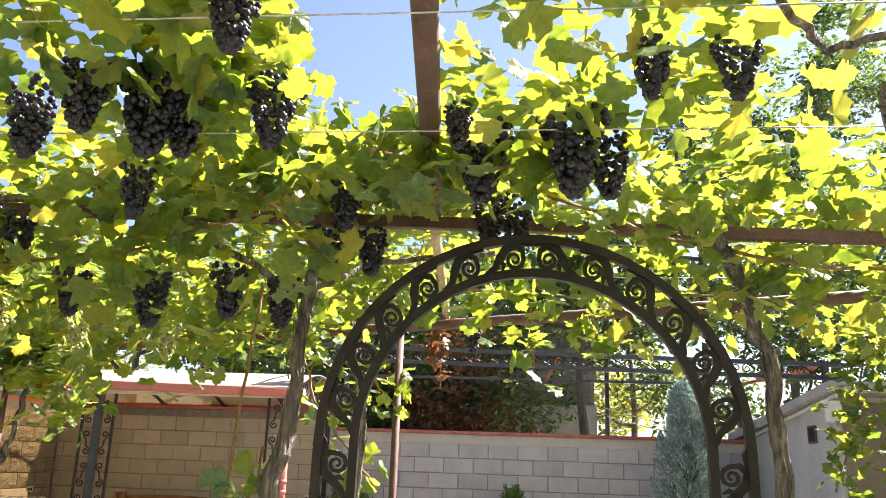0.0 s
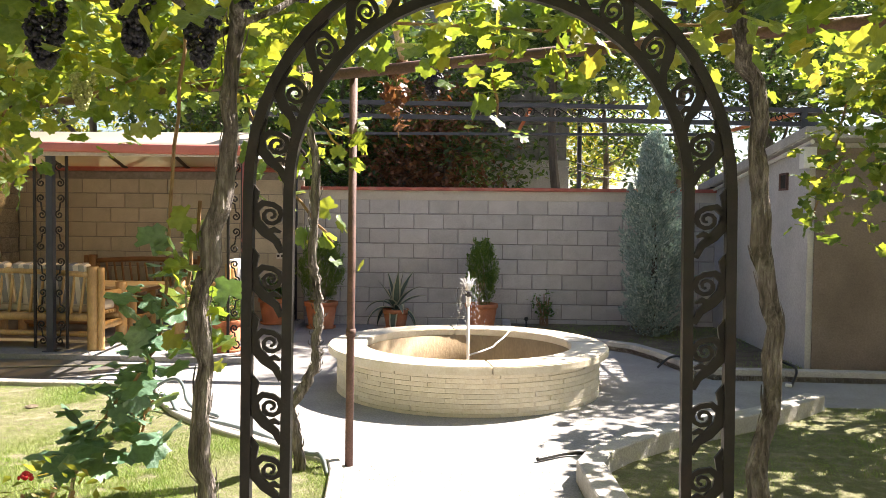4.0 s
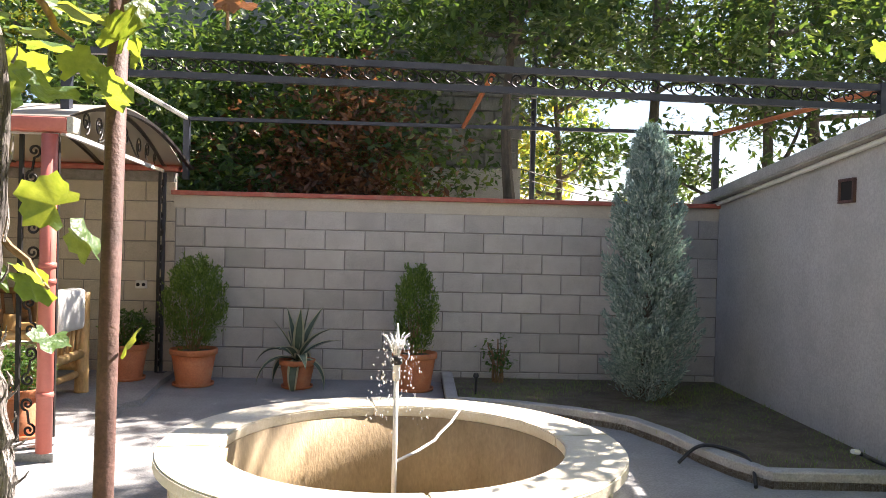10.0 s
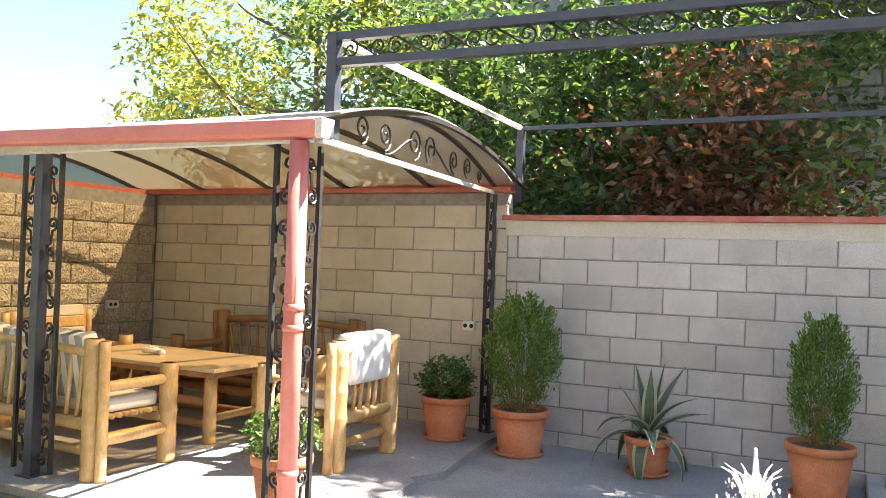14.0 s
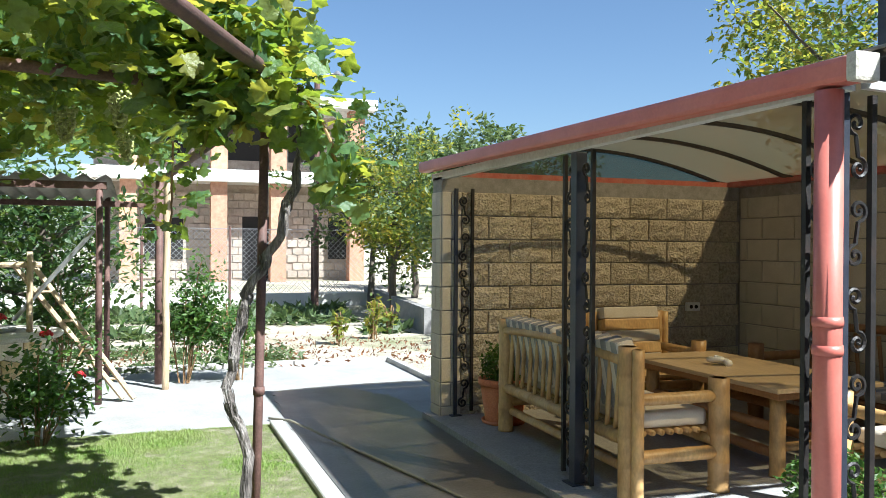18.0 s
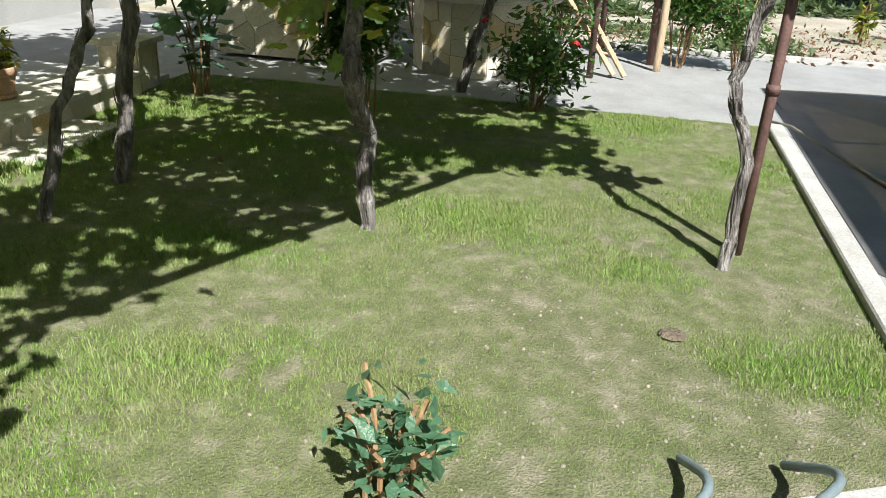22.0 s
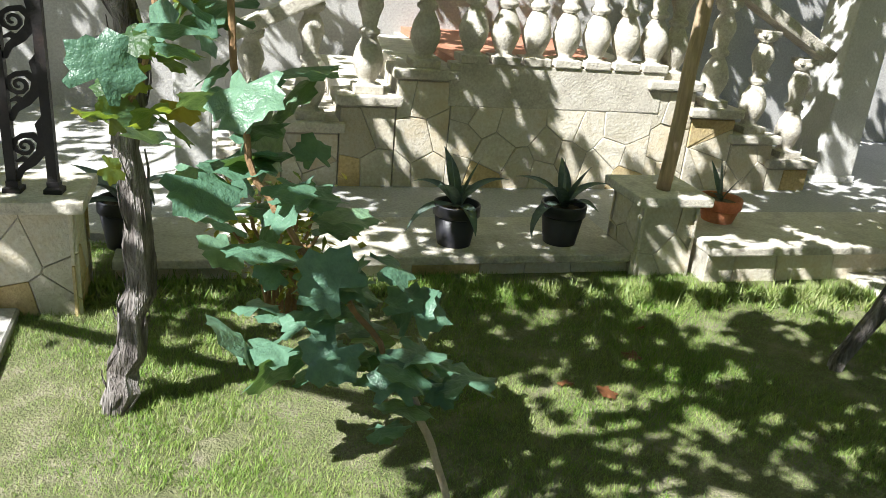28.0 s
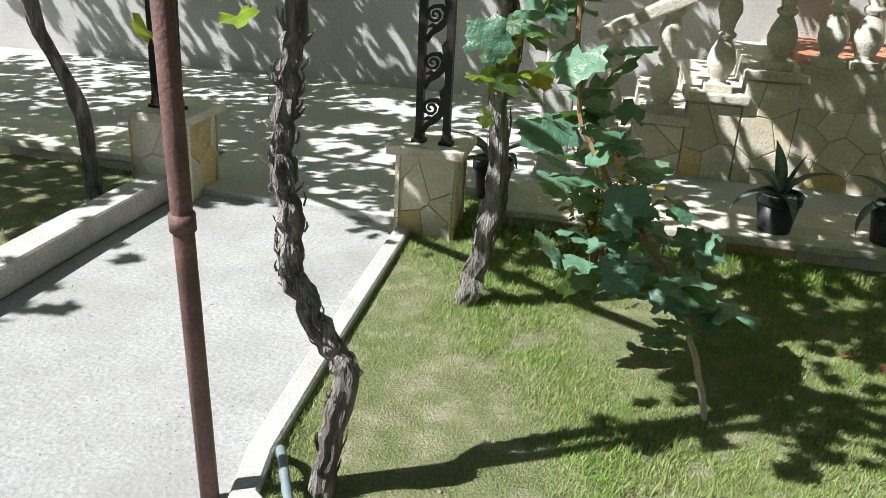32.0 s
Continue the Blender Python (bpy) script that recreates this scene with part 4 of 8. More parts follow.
def spiral(cx, cz, r, turns, a0, hand=1, n=18):
    out = []
    for i in range(n + 1):
        s = i / n
        rr = r * (1 - 0.82 * s)
        a = radians(a0) + hand * turns * 2 * math.pi * s
        out.append((cx + rr * math.cos(a), 0.0, cz + rr * math.sin(a)))
    return out


def scroll_panel(parent, m, h, w, mat_, r=0.0085):
    """S-scrolls stacked in a tall narrow panel between two bars; local x across, z up."""
    n = max(1, round(h / 0.30))
    s = h / n
    for i in range(n):
        z = i * s
        f = 1 if i % 2 == 0 else -1
        cx = w / 2
        a = spiral(cx - f * 0.006, z + s * 0.24, w * 0.36, 1.35, 90 if f > 0 else 90, f)
        b = spiral(cx + f * 0.006, z + s * 0.76, w * 0.36, 1.35, -90, f)
        line = a[::-1] + b
        o = part("scroll", tube(bmesh.new(), line, r, 5), mat_, parent)
        o.matrix_basis = m


def iron_post(x, y, h, box_w, sides, lab):
    t = thing("iron_post", (x, y, 0.065), 0, lab, "iron post", "gazebo iron posts")
    a = box_w / 2
    if box_w > 0:
        part("shaft", mbox(-a, -a, 0, a, a, h, 0.004), M_IRONBLUE, t)
        part("base_plate", mbox(-a - 0.03, -a - 0.03, 0, a + 0.03, a + 0.03, 0.008), M_IRONBLUE, t)
    for dx, dy in sides:
        w = 0.12
        ang = math.atan2(dy, dx)
        m = Matrix.Rotation(ang, 4, "Z") @ Matrix.Translation((a, 0, 0.03))
        scroll_panel(t, m, h - 0.06, w, M_IRON)
        o = part("outer_bar", mbox(w, -0.012, 0.0, w + 0.024, 0.012, h - 0.03), M_IRON, t)
        o.matrix_basis = m
    return t


iron_post(-2.12, 8.50, 1.98, 0.05, [(-1, 0), (0, 1)], "wrought iron corner post with scroll panels beside the red downpipe")
iron_post(-4.12, 8.56, 1.98, 0.07, [(-1, 0), (1, 0)], "dark wrought iron post with scroll panels")
iron_post(-6.17, 8.56, 1.90, 0.03, [(0, 1)], "slim wrought iron post against the block pier")
iron_post(-2.29, 11.42, 1.98, 0.03, [(0, -1)], "slim wrought iron post against the wall")
pier = setting("pier_gazebo", mbox(-6.42, 8.44, -0.1, -6.20, 8.618, 2.065, 0.004), M_MORTAR, "block pier at the gazebo's corner", "pier")
# arched end frame with scrolls at the open end
ef = thing("gazebo_end_frame", (-1.23, 0.04, 0), 5.4, "arched iron end frame with heart scrolls under the roof edge", "iron frame")
part("tie_bar", mbox(-0.015, 8.52, 2.045, 0.015, 11.40, 2.075), M_WHITECOL, ef, "pale tie bar")
part("arch_bar", tube(bmesh.new(), [(0, y, roof_z(y) + 0.012) for y in ys], 0.018, 6), M_IRON, ef, "", True)
for cy, r in ((8.98, 0.085), (9.28, 0.09), (9.72, 0.11), (10.0, 0.11), (10.45, 0.09), (10.75, 0.085), (11.05, 0.05)):
    f = 1 if cy < 9.85 else -1
    pts = [(0, cy + p[0] * 1.0, p[2]) for p in spiral(0, 2.10 + r * 1.05, r, 1.6, -90, f)]
    part("scroll", tube(bmesh.new(), pts, 0.007, 5), M_IRON, ef)
for y0, y1 in ((9.28, 9.72), (10.0, 10.45)):
    pts = [(0, y0 + (y1 - y0) * i / 8, 2.09 + 0.15 * (0.5 - 0.5 * math.cos(math.pi * i / 8) if y1 < 9.9 else 0.5 + 0.5 * math.cos(math.pi * i / 8))) for i in range(9)]
    part("scroll", tube(bmesh.new(), pts, 0.007, 5), M_IRON, ef)

# ---------------- iron frame over the fountain ----------------
fr = thing("overhead_frame", (0, 0, 0), 0, "dark iron pergola frame with scrollwork spanning to the outbuilding", "pergola frame")
for z in (2.475, 2.61):
    bm = mbox(-2.13, 8.695, z, 3.55, 8.745, z + 0.042)
    for v in bm.verts:
        v.co.z -= 0.016 * (v.co.x + 2.13)
    part("front_rail", bm, M_IRONBLUE, fr)
part("back_rail", mbox(-2.12, 11.46, 2.58, 3.3, 11.50, 2.615), M_IRONBLUE, fr)
for x, y, z0, z1 in ((-2.10, 8.72, 2.09, 2.65), (-2.10, 11.48, 1.99, 2.61), (3.36, 8.72, 2.24, 2.57), (3.24, 11.48, 1.90, 2.61)):
    part("upright", mbox(x - 0.029, y - 0.029, z0, x + 0.029, y + 0.029, z1 + 0.005), M_IRONBLUE, fr)
for x0, y0, z0, x1, y1, z1, mm in ((-2.10, 8.745, 2.63, -2.10, 11.46, 2.60, M_WHITECOL), (0.72, 8.745, 2.58, 0.66, 11.47, 2.59, M_ORANGE), (3.34, 8.745, 2.53, 3.22, 11.47, 2.59, M_ORANGE)):
    part("cross_bar", tube(bmesh.new(), [(x0, y0, z0), (x1, y1, z1)], 0.022, 6), mm, fr)
x = -2.0
i = 0
while x < 3.3:
    zc = 2.563 - 0.016 * (x + 2.13)
    pts = spiral(0, 0, 0.05, 1.3, 90, 1 if i % 2 else -1, 12)
    pts2 = [(2 * 0.055 - p[0], 0, -p[2]) for p in pts]
    part("scroll", tube(bmesh.new(), [(x + p[0], 8.72, zc + p[2]) for p in pts[::-1]] + [(x + p[0] + 0.06, 8.72, zc + p[2]) for p in pts2], 0.006, 4), M_IRON, fr)
    x += 0.27
    i += 1

# ---------------- garden arch ----------------
ga = thing("garden_arch", (0, 3.15, 0.46), 0, "black wrought iron garden arch with leaf scrolls on two stone pillars", "arch")
ACX, RO, RI, ZS = 0.285, 0.755, 0.625, 1.06


def arch_line(r, n=26):
    pts = [(ACX - r - 0.01, 0, 0)]
    pts += [(ACX - r * math.cos(math.pi * i / n), 0, ZS + (r + 0.0) * math.sin(math.pi * i / n)) for i in range(n + 1)]
    pts += [(ACX + r + 0.01, 0, 0)]
    return pts


for r in (RO, RI):
    bm = bmesh.new()
    L = arch_line(r)
    rowsA = []
    for i, p in enumerate(L):
        a, b = Vector(L[max(0, i - 1)]), Vector(L[min(len(L) - 1, i + 1)])
        d = (b - a).normalized()
        nn = Vector((-d.z, 0, d.x)) * 0.016
        P = Vector(p)
        rowsA.append([bm.verts.new(P + s * nn + Vector((0, t, 0))) for s, t in ((-1, -0.016), (1, -0.016), (1, 0.016), (-1, 0.016))])
    for a, b in zip(rowsA, rowsA[1:]):
        for k in range(4):
            bm.faces.new((a[k], b[k], b[(k + 1) % 4], a[(k + 1) % 4]))
    bm.faces.new(rowsA[0]), bm.faces.new(rowsA[-1][::-1])
    bmesh.ops.recalc_face_normals(bm, faces=bm.faces[:])
    part("outer_bow" if r == RO else "inner_bow", bm, M_IRON, ga)
for x in (ACX - RO - 0.01, ACX - RI - 0.01, ACX + RI + 0.01, ACX + RO + 0.01):
    part("foot", lathe(bmesh.new(), [(0.042, 0), (0.042, 0.015), (0.028, 0.02), (0.028, 0.04)], 4, (x, 0, 0)), M_IRON, ga)


def ribbon(bm, pts, wid, th=0.006):
    """A flat band in the x-z plane along pts, with a width at each."""
    rows = []
    for i, p in enumerate(pts):
        a, b = Vector(pts[max(0, i - 1)]), Vector(pts[min(len(pts) - 1, i + 1)])
        d = (b - a).normalized()
        nn = Vector((-d.z, 0, d.x))
        rows.append([bm.verts.new(Vector(p) + s * nn * wid[i] / 2 + Vector((0, t, 0))) for s, t in ((-1, -th), (1, -th), (1, th), (-1, th))])
    for a, b in zip(rows, rows[1:]):
        for k in range(4):
            bm.faces.new((a[k], b[k], b[(k + 1) % 4], a[(k + 1) % 4]))
    bm.faces.new(rows[0]), bm.faces.new(rows[-1][::-1])
    bmesh.ops.recalc_face_normals(bm, faces=bm.faces[:])


def leaf_scroll():
    """A leafy hook: a broad stem that curls into a small volute, with a leaf tip."""
    bm = bmesh.new()
    stem = [(0.052, 0, -0.02), (0.035, 0, 0.02), (0.0, 0, 0.05), (-0.03, 0, 0.085), (-0.035, 0, 0.125), (-0.008, 0, 0.15), (0.025, 0, 0.145)]
    vol = [(0.018 + p[0], 0, 0.108 + p[2]) for p in spiral(0, 0, 0.038, 1.5, 80, -1, 14)]
    w = [0.016, 0.024, 0.034, 0.034, 0.028, 0.022, 0.018]
    ribbon(bm, stem + vol[1:], w + [0.016 - 0.0006 * i for i in range(len(vol) - 1)])
    ribbon(bm, [(-0.032, 0, 0.10), (-0.045, 0, 0.15), (-0.03, 0, 0.19), (-0.048, 0, 0.225)], [0.03, 0.036, 0.022, 0.006])
    ribbon(bm, [(0.0, 0, 0.045), (0.03, 0, 0.06), (0.05, 0, 0.05)], [0.02, 0.02, 0.008])
    return bm


s0 = None
RM = (RO + RI) / 2
def put_scroll(m):
    global s0
    if s0 is None:
        s0 = part("leaf_scroll", leaf_scroll(), M_IRON, ga)
        s0.matrix_basis = m
    else:
        again(s0, ga, m)


for i in range(5):
    for sx in (-1, 1):
        m = Matrix.Translation((ACX + sx * (RM + 0.012), 0, 0.06 + 0.205 * i)) @ Matrix.Diagonal((-sx, 1, 0.93, 1))
        put_scroll(m)
for i in range(6):
    for sx in (-1, 1):
        a = radians(4 + 14.5 * i)
        m = Matrix.Translation((ACX + sx * RM * math.cos(a), 0, ZS + RM * math.sin(a))) @ Matrix.Rotation(-sx * a, 4, "Y") @ Matrix.Diagonal((-sx, 1, 0.9, 1))
        put_scroll(m)

# ---------------- vine pergola: pipes and beams ----------------
pg = thing("vine_pergola", (0, 0, 0), 0, "rusty steel pipe pergola that carries the grapevines", "pergola")
B2A, B2B = Vector((2.45, 3.87, 2.29)), Vector((-3.98, 6.85, 2.25))
part("cross_beam", mbox(-4.6, -0.02, -0.025, 4.2, 0.02, 0.025, 0.003), M_RUST, pg).matrix_basis = pose(0, 3.46, 2.425, 0, 1.5, 0)
part("long_pipe", tube(bmesh.new(), [(0.06, 0.02, 2.60), (0.0, 1.9, 2.56), (-0.12, 3.48, 2.48)], 0.036, 10), M_RUST, pg, "", True)
part("wooden_spar", tube(bmesh.new(), [(-0.12, 3.5, 2.44), (-0.16, 4.4, 2.40), (-0.20, 5.3, 2.33)], 0.024, 8), M_WOODPOST, pg)
part("far_beam", tube(bmesh.new(), [B2A, (B2A + B2B) / 2, B2B], 0.032, 8), M_RUST, pg, "", True)
for i, (x, y, z) in enumerate([(2.05, 0.05, 2.62), (-2.45, -0.15, 2.62), (4.05, 0.15, 2.6), (-4.25, -0.25, 2.6)]):
    part("long_pipe", tube(bmesh.new(), [(x, y, z), (x, 3.46, 2.45 - 0.026 * x)], 0.022, 8), M_RUST, pg)
for k, y in enumerate((0.3, 1.1, 1.9, 2.6, 4.0, 4.7)):
    x0 = 2.2 - 0.5 * max(0, y - 3.3)
    part("wire", tube(bmesh.new(), [(-4.3, y, 2.50), (-1, y, 2.47), (x0, y, 2.50)], 0.0025, 4), M_STEEL, pg)
def pipe_post(x, y, top, lean, collar):
    t = thing("pipe_post", (x, y, 0.0), 0, "rusty steel pipe post holding up the vine pergola", "post", "pergola posts")
    lx, ly = lean
    part("pipe", tube(bmesh.new(), [(0, 0, -0.1), (lx * 0.45, ly * 0.45, collar), (lx, ly, top)], 0.0235, 12), M_RUST, t, "", True)
    part("collar", tube(bmesh.new(), [(lx * 0.45, ly * 0.45, collar - 0.02), (lx * 0.46, ly * 0.46, collar + 0.02)], 0.029, 12), M_RUST, t, "", True)
pipe_post(-0.492, 5.185, 2.27, (0.0, 0.09), 0.78)
pipe_post(-3.93, 6.64, 2.22, (-0.05, 0.05), 0.75)

# ---------------- grapevines ----------------
VR = random.Random(5)
NR = np.random.default_rng(5)


def wobble(pts, seed, amp=0.02, n=5):
    """A rougher line through the points."""
    r = random.Random(seed)
    out = []
    for a, b in zip(pts, pts[1:]):
        A, B = Vector(a), Vector(b)
        for i in range(n):
            out.append(A.lerp(B, i / n) + Vector((r.uniform(-amp, amp), r.uniform(-amp, amp), r.uniform(-amp, amp) * 0.4)) * (0 if i == 0 else 1))
    out.append(Vector(pts[-1]))
    return out


def peel(trunk_pts, rad, seed, parent, n=26):
    """Strips of loose bark along a trunk."""
    r = random.Random(seed)
    bm = bmesh.new()
    for _ in range(n):
        i = r.randrange(1, len(trunk_pts) - 2)
        a = r.uniform(0, 6.28)
        o = Vector((math.cos(a), math.sin(a), 0)) * rad * r.uniform(0.95, 1.12)
        o2 = Vector((math.cos(a + r.uniform(-0.3, 0.3)), math.sin(a), 0)) * rad * r.uniform(1.0, 1.7)
        p, q = trunk_pts[i] + o, trunk_pts[i + 1] + o2
        tube(bm, [p, p.lerp(q, 0.5) + o * 0.15, q], [0.006, 0.005, 0.002], 4, flat=0.5)
    tagged(part("loose_bark", bm, M_BARK, parent, "peeling strips of bark"), kind="stuff")


GX = 0.15   # the vines stand this far east of their plan numbers


def vine_trunk(foot, pts, r0, r1, seed, label, twist=0.018, dx=GX):
    foot, pts = (foot[0] + dx, foot[1]), [(p[0] + dx, p[1], p[2]) for p in pts]
    t = thing("grapevine", (foot[0], foot[1], 0.0), 0, label, "grapevine", "grapevines")
    P = wobble([Vector(p) - Vector((foot[0], foot[1], 0)) for p in pts], seed, twist)
    n = len(P)
    rr = random.Random(seed)
    rad = [(r0 + (r1 - r0) * i / (n - 1)) * rr.uniform(0.85, 1.18) for i in range(n)]
    part("trunk", tube(bmesh.new(), P, rad, 16, rough=0.17, rng=rr), M_BARK, t, "", False)
    peel(P, r0 * 0.85, seed, t, 3 * n)
    return t


vb = vine_trunk((-0.97, 3.83), [(-0.97, 3.83, -0.05), (-1.05, 3.83, 0.29), (-1.08, 3.84, 0.6), (-1.08, 3.85, 1.15), (-0.97, 3.86, 1.7), (-0.92, 3.82, 2.2), (-0.80, 3.6, 2.45)], 0.042, 0.034, 11, "old grapevine with grey shaggy bark climbing from the lawn", dx=0.2)
va = vine_trunk((-0.735, 5.08), [(-0.735, 5.08, -0.05), (-0.765, 5.06, 0.20), (-0.805, 5.05, 0.38), (-0.73, 5.05, 0.485), (-0.655, 5.05, 0.62), (-0.655, 5.05, 0.757), (-0.635, 5.05, 0.91), (-0.655, 5.05, 1.04), (-0.68, 5.05, 1.18), (-0.67, 5.05, 1.40), (-0.665, 5.05, 1.78), (-0.72, 5.05, 2.0), (-0.78, 5.15, 2.30)], 0.034, 0.021, 12, "thin crooked grapevine beside the rusty pipe post", 0.008, dx=0.0)
vc = vine_trunk((-3.43, 3.63), [(-3.43, 3.63, -0.05), (-3.62, 3.63, 0.48), (-3.91, 3.63, 0.80), (-3.99, 3.62, 1.4), (-3.95, 3.6, 2.35)], 0.026, 0.022, 13, "slender leaning grapevine on the lawn")
ve = vine_trunk((-3.97, 3.63), [(-3.97, 3.63, -0.05), (-4.08, 3.63, 0.36), (-4.21, 3.62, 0.91), (-4.29, 3.6, 1.6), (-4.15, 3.5, 2.4)], 0.038, 0.03, 14, "dark grapevine trunk by the stone slab", dx=0.10)
vd = vine_trunk((-3.76, 5.0), [(-3.76, 5.0, -0.05), (-3.84, 5.0, 0.45), (-3.58, 5.0, 0.75), (-3.66, 5.0, 1.05), (-3.68, 4.95, 1.7), (-3.62, 4.9, 2.35)], 0.034, 0.030, 15, "crooked grapevine with a pale peeling foot on the lawn", dx=0.10)
v2 = vine_trunk((-3.85, 6.60), [(-3.80, 6.57, -0.05), (-3.9, 6.60, 0.46), (-3.98, 6.50, 0.78), (-4.0, 6.58, 1.15), (-3.98, 6.62, 1.30), (-3.98, 6.76, 1.52), (-3.98, 6.86, 1.95), (-4.0, 6.85, 2.2)], 0.024, 0.022, 16, "grey grapevine tied to a rusty pipe post", dx=0.08)
vr = vine_trunk((1.17, 3.62), [(1.10, 3.42, -0.05), (1.10, 3.45, 0.45), (1.18, 3.6, 0.95), (1.16, 3.68, 1.45), (1.14, 3.7, 1.9), (1.02, 3.6, 2.2), (0.86, 3.4, 2.42)], 0.032, 0.026, 17, "brown grapevine climbing beside the iron arch")
vw = vine_trunk((-6.42, 4.75), [(-6.42, 4.75, -0.05), (-6.40, 4.85, 0.4), (-6.5, 5.0, 0.8), (-6.45, 4.95, 1.3), (-6.4, 4.7, 2.2)], 0.04, 0.03, 18, "dark grapevine trunk at the edge of the walk by the well", dx=-0.36)
BR = Vector((1.17 + GX, 3.62, 0))
part("branch", tube(bmesh.new(), wobble([Vector(p) - BR for p in ((2.1, 3.9, 2.42), (1.71, 3.26, 2.5), (1.27, 2.43, 2.52), (1.17, 2.05, 2.54), (1.10, 1.69, 2.58), (1.0, 1.2, 2.6))], 31, 0.015), 0.017, 8), M_BARK, vr)
part("branch", tube(bmesh.new(), wobble([Vector(p) - BR for p in ((1.18, 2.12, 2.54), (1.01, 2.15, 2.5), (0.85, 1.95, 2.5), (0.62, 1.75, 2.54), (0.5, 1.5, 2.56))], 32, 0.012), 0.011, 8), M_BARK, vr)
part("branch", tube(bmesh.new(), wobble([(-0.06, 0.0, 2.2), (-0.5, -0.2, 2.5), (-1.2, -0.4, 2.52), (-2.4, -0.3, 2.5)], 34, 0.03), 0.018, 8), M_BARK, vb)
part("branch", tube(bmesh.new(), wobble([(-0.06, 0.0, 2.15), (0.3, 0.2, 2.4), (0.9, 0.2, 2.45)], 35, 0.03), 0.014, 8), M_BARK, vb)


def far_edge(x):
    return np.where(x > -0.8, 4.45, 5.25 - 0.446 * (x + 0.65))


def canopy(parent, n, xr, yr, zr, seed, holes=(), edge=True, size=(0.10, 0.17), tilt=0.9, material=None, clump=0.35):
    """Vine leaves on a flat trellis: a cloud of clumps with gaps, limited by the far beam."""
    r = np.random.default_rng(seed)
    area = (xr[1] - xr[0]) * (yr[1] - yr[0])
    m_ = max(8, int(area * 9))
    cx, cy = r.uniform(*xr, m_), r.uniform(*yr, m_)
    k = r.integers(0, m_, n)
    x, y = cx[k] + r.normal(0, clump * 0.5, n), cy[k] + r.normal(0, clump * 0.5, n)
    z = zr[0] + (zr[1] - zr[0]) * r.beta(1.6, 1.6, n)
    ok = np.ones(n, bool)
    if edge:
        ok &= y < far_edge(x)
    for hx, hy, hr in holes:
        ok &= (x - hx) ** 2 + (y - hy) ** 2 > (hr * r.uniform(0.8, 1.1, n)) ** 2
    x, y, z = x[ok], y[ok], z[ok]
    k = len(x)
    o = parent.matrix_basis.translation
    pos = np.stack([x + GX - o.x, y - o.y, z], -1)
    return scatter_mesh("foliage", LEAF_V, LEAF_F, pos, rand_rot(r, k, tilt), r.uniform(*size, k), material or M_VINE, parent)


HOLES = [(-0.36, 1.5, 0.28), (-0.35, 1.95, 0.25), (-0.37, 2.35, 0.25), (-0.41, 2.7, 0.24), (-0.54, 2.98, 0.16), (0.85, 1.95, 0.18), (1.05, 1.75, 0.25), (1.25, 2.3, 0.22), (1.4, 2.75, 0.32), (1.75, 3.1, 0.38), (2.2, 2.2, 0.4),
         (-0.75, 0.9, 0.4), (1.15, 1.35, 0.28), (-1.75, 1.2, 0.3), (2.2, 3.6, 0.4), (0.2, 1.2, 0.2), (-1.95, 2.4, 0.38), (-1.4, 2.5, 0.3)]
canopy(vb, 3500, (-3.0, -0.15), (0.0, 4.6), (2.42, 2.85), 41, HOLES + [(-2.1, 4.2, 0.5), (-1.6, 4.05, 0.3), (-2.5, 4.3, 0.4)])
canopy(vr, 2500, (-0.15, 3.4), (0.0, 4.6), (2.42, 2.85), 42, HOLES)
canopy(vr, 3800, (2.2, 6.0), (-0.2, 4.2), (2.42, 2.85), 50, ((2.4, 2.0, 0.4), (2.3, 3.0, 0.4)), False)
canopy(va, 1150, (-3.1, -0.1), (4.1, 6.2), (2.24, 2.7), 43, ((-2.1, 4.2, 0.45), (-0.62, 5.25, 0.3)))
canopy(ve, 1750, (-4.9, -2.6), (2.6, 6.4), (2.25, 2.75), 44, (), True, (0.08, 0.14))
canopy(vc, 1500, (-5.2, -2.8), (-0.3, 2.8), (2.4, 2.8), 45, ())
canopy(vd, 1100, (-4.9, -2.6), (4.6, 6.9), (2.2, 2.75), 46, (), True, (0.08, 0.14))
canopy(vw, 4300, (-6.7, -4.4), (1.5, 6.4), (2.24, 2.75), 47, (), False)
canopy(vw, 2700, (-9.6, -6.6), (1.5, 6.4), (2.34, 2.8), 147, (), False)
canopy(v2, 520, (-4.5, -3.4), (6.3, 6.95), (1.95, 2.6), 48, (), False, clump=0.25)


def hanging(parent, spine, n, seed, spread=0.14, size=(0.08, 0.15), material=None, tilt=1.2):
    """Leaves along a hanging or climbing shoot, with its cane."""
    r = np.random.default_rng(seed)
    o = parent.matrix_basis.translation
    S = np.array([(p[0] + GX - o.x, p[1] - o.y, p[2]) for p in spine])
    u = r.uniform(0, len(S) - 1.001, n)
    i = u.astype(int)
    f = (u - i)[:, None]
    pos = S[i] * (1 - f) + S[i + 1] * f + r.normal(0, spread * 0.5, (n, 3))
    pos[:, 2] = np.maximum(pos[:, 2], 0.05)
    part("cane", tube(bmesh.new(), wobble([tuple(p) for p in S], seed, 0.012), [0.008] * (5 * (len(S) - 1)) + [0.004], 6), M_CANE, parent)
    return scatter_mesh("foliage", LEAF_V, LEAF_F, pos, rand_rot(r, n, tilt), r.uniform(*size, n), material or M_VINE, parent)


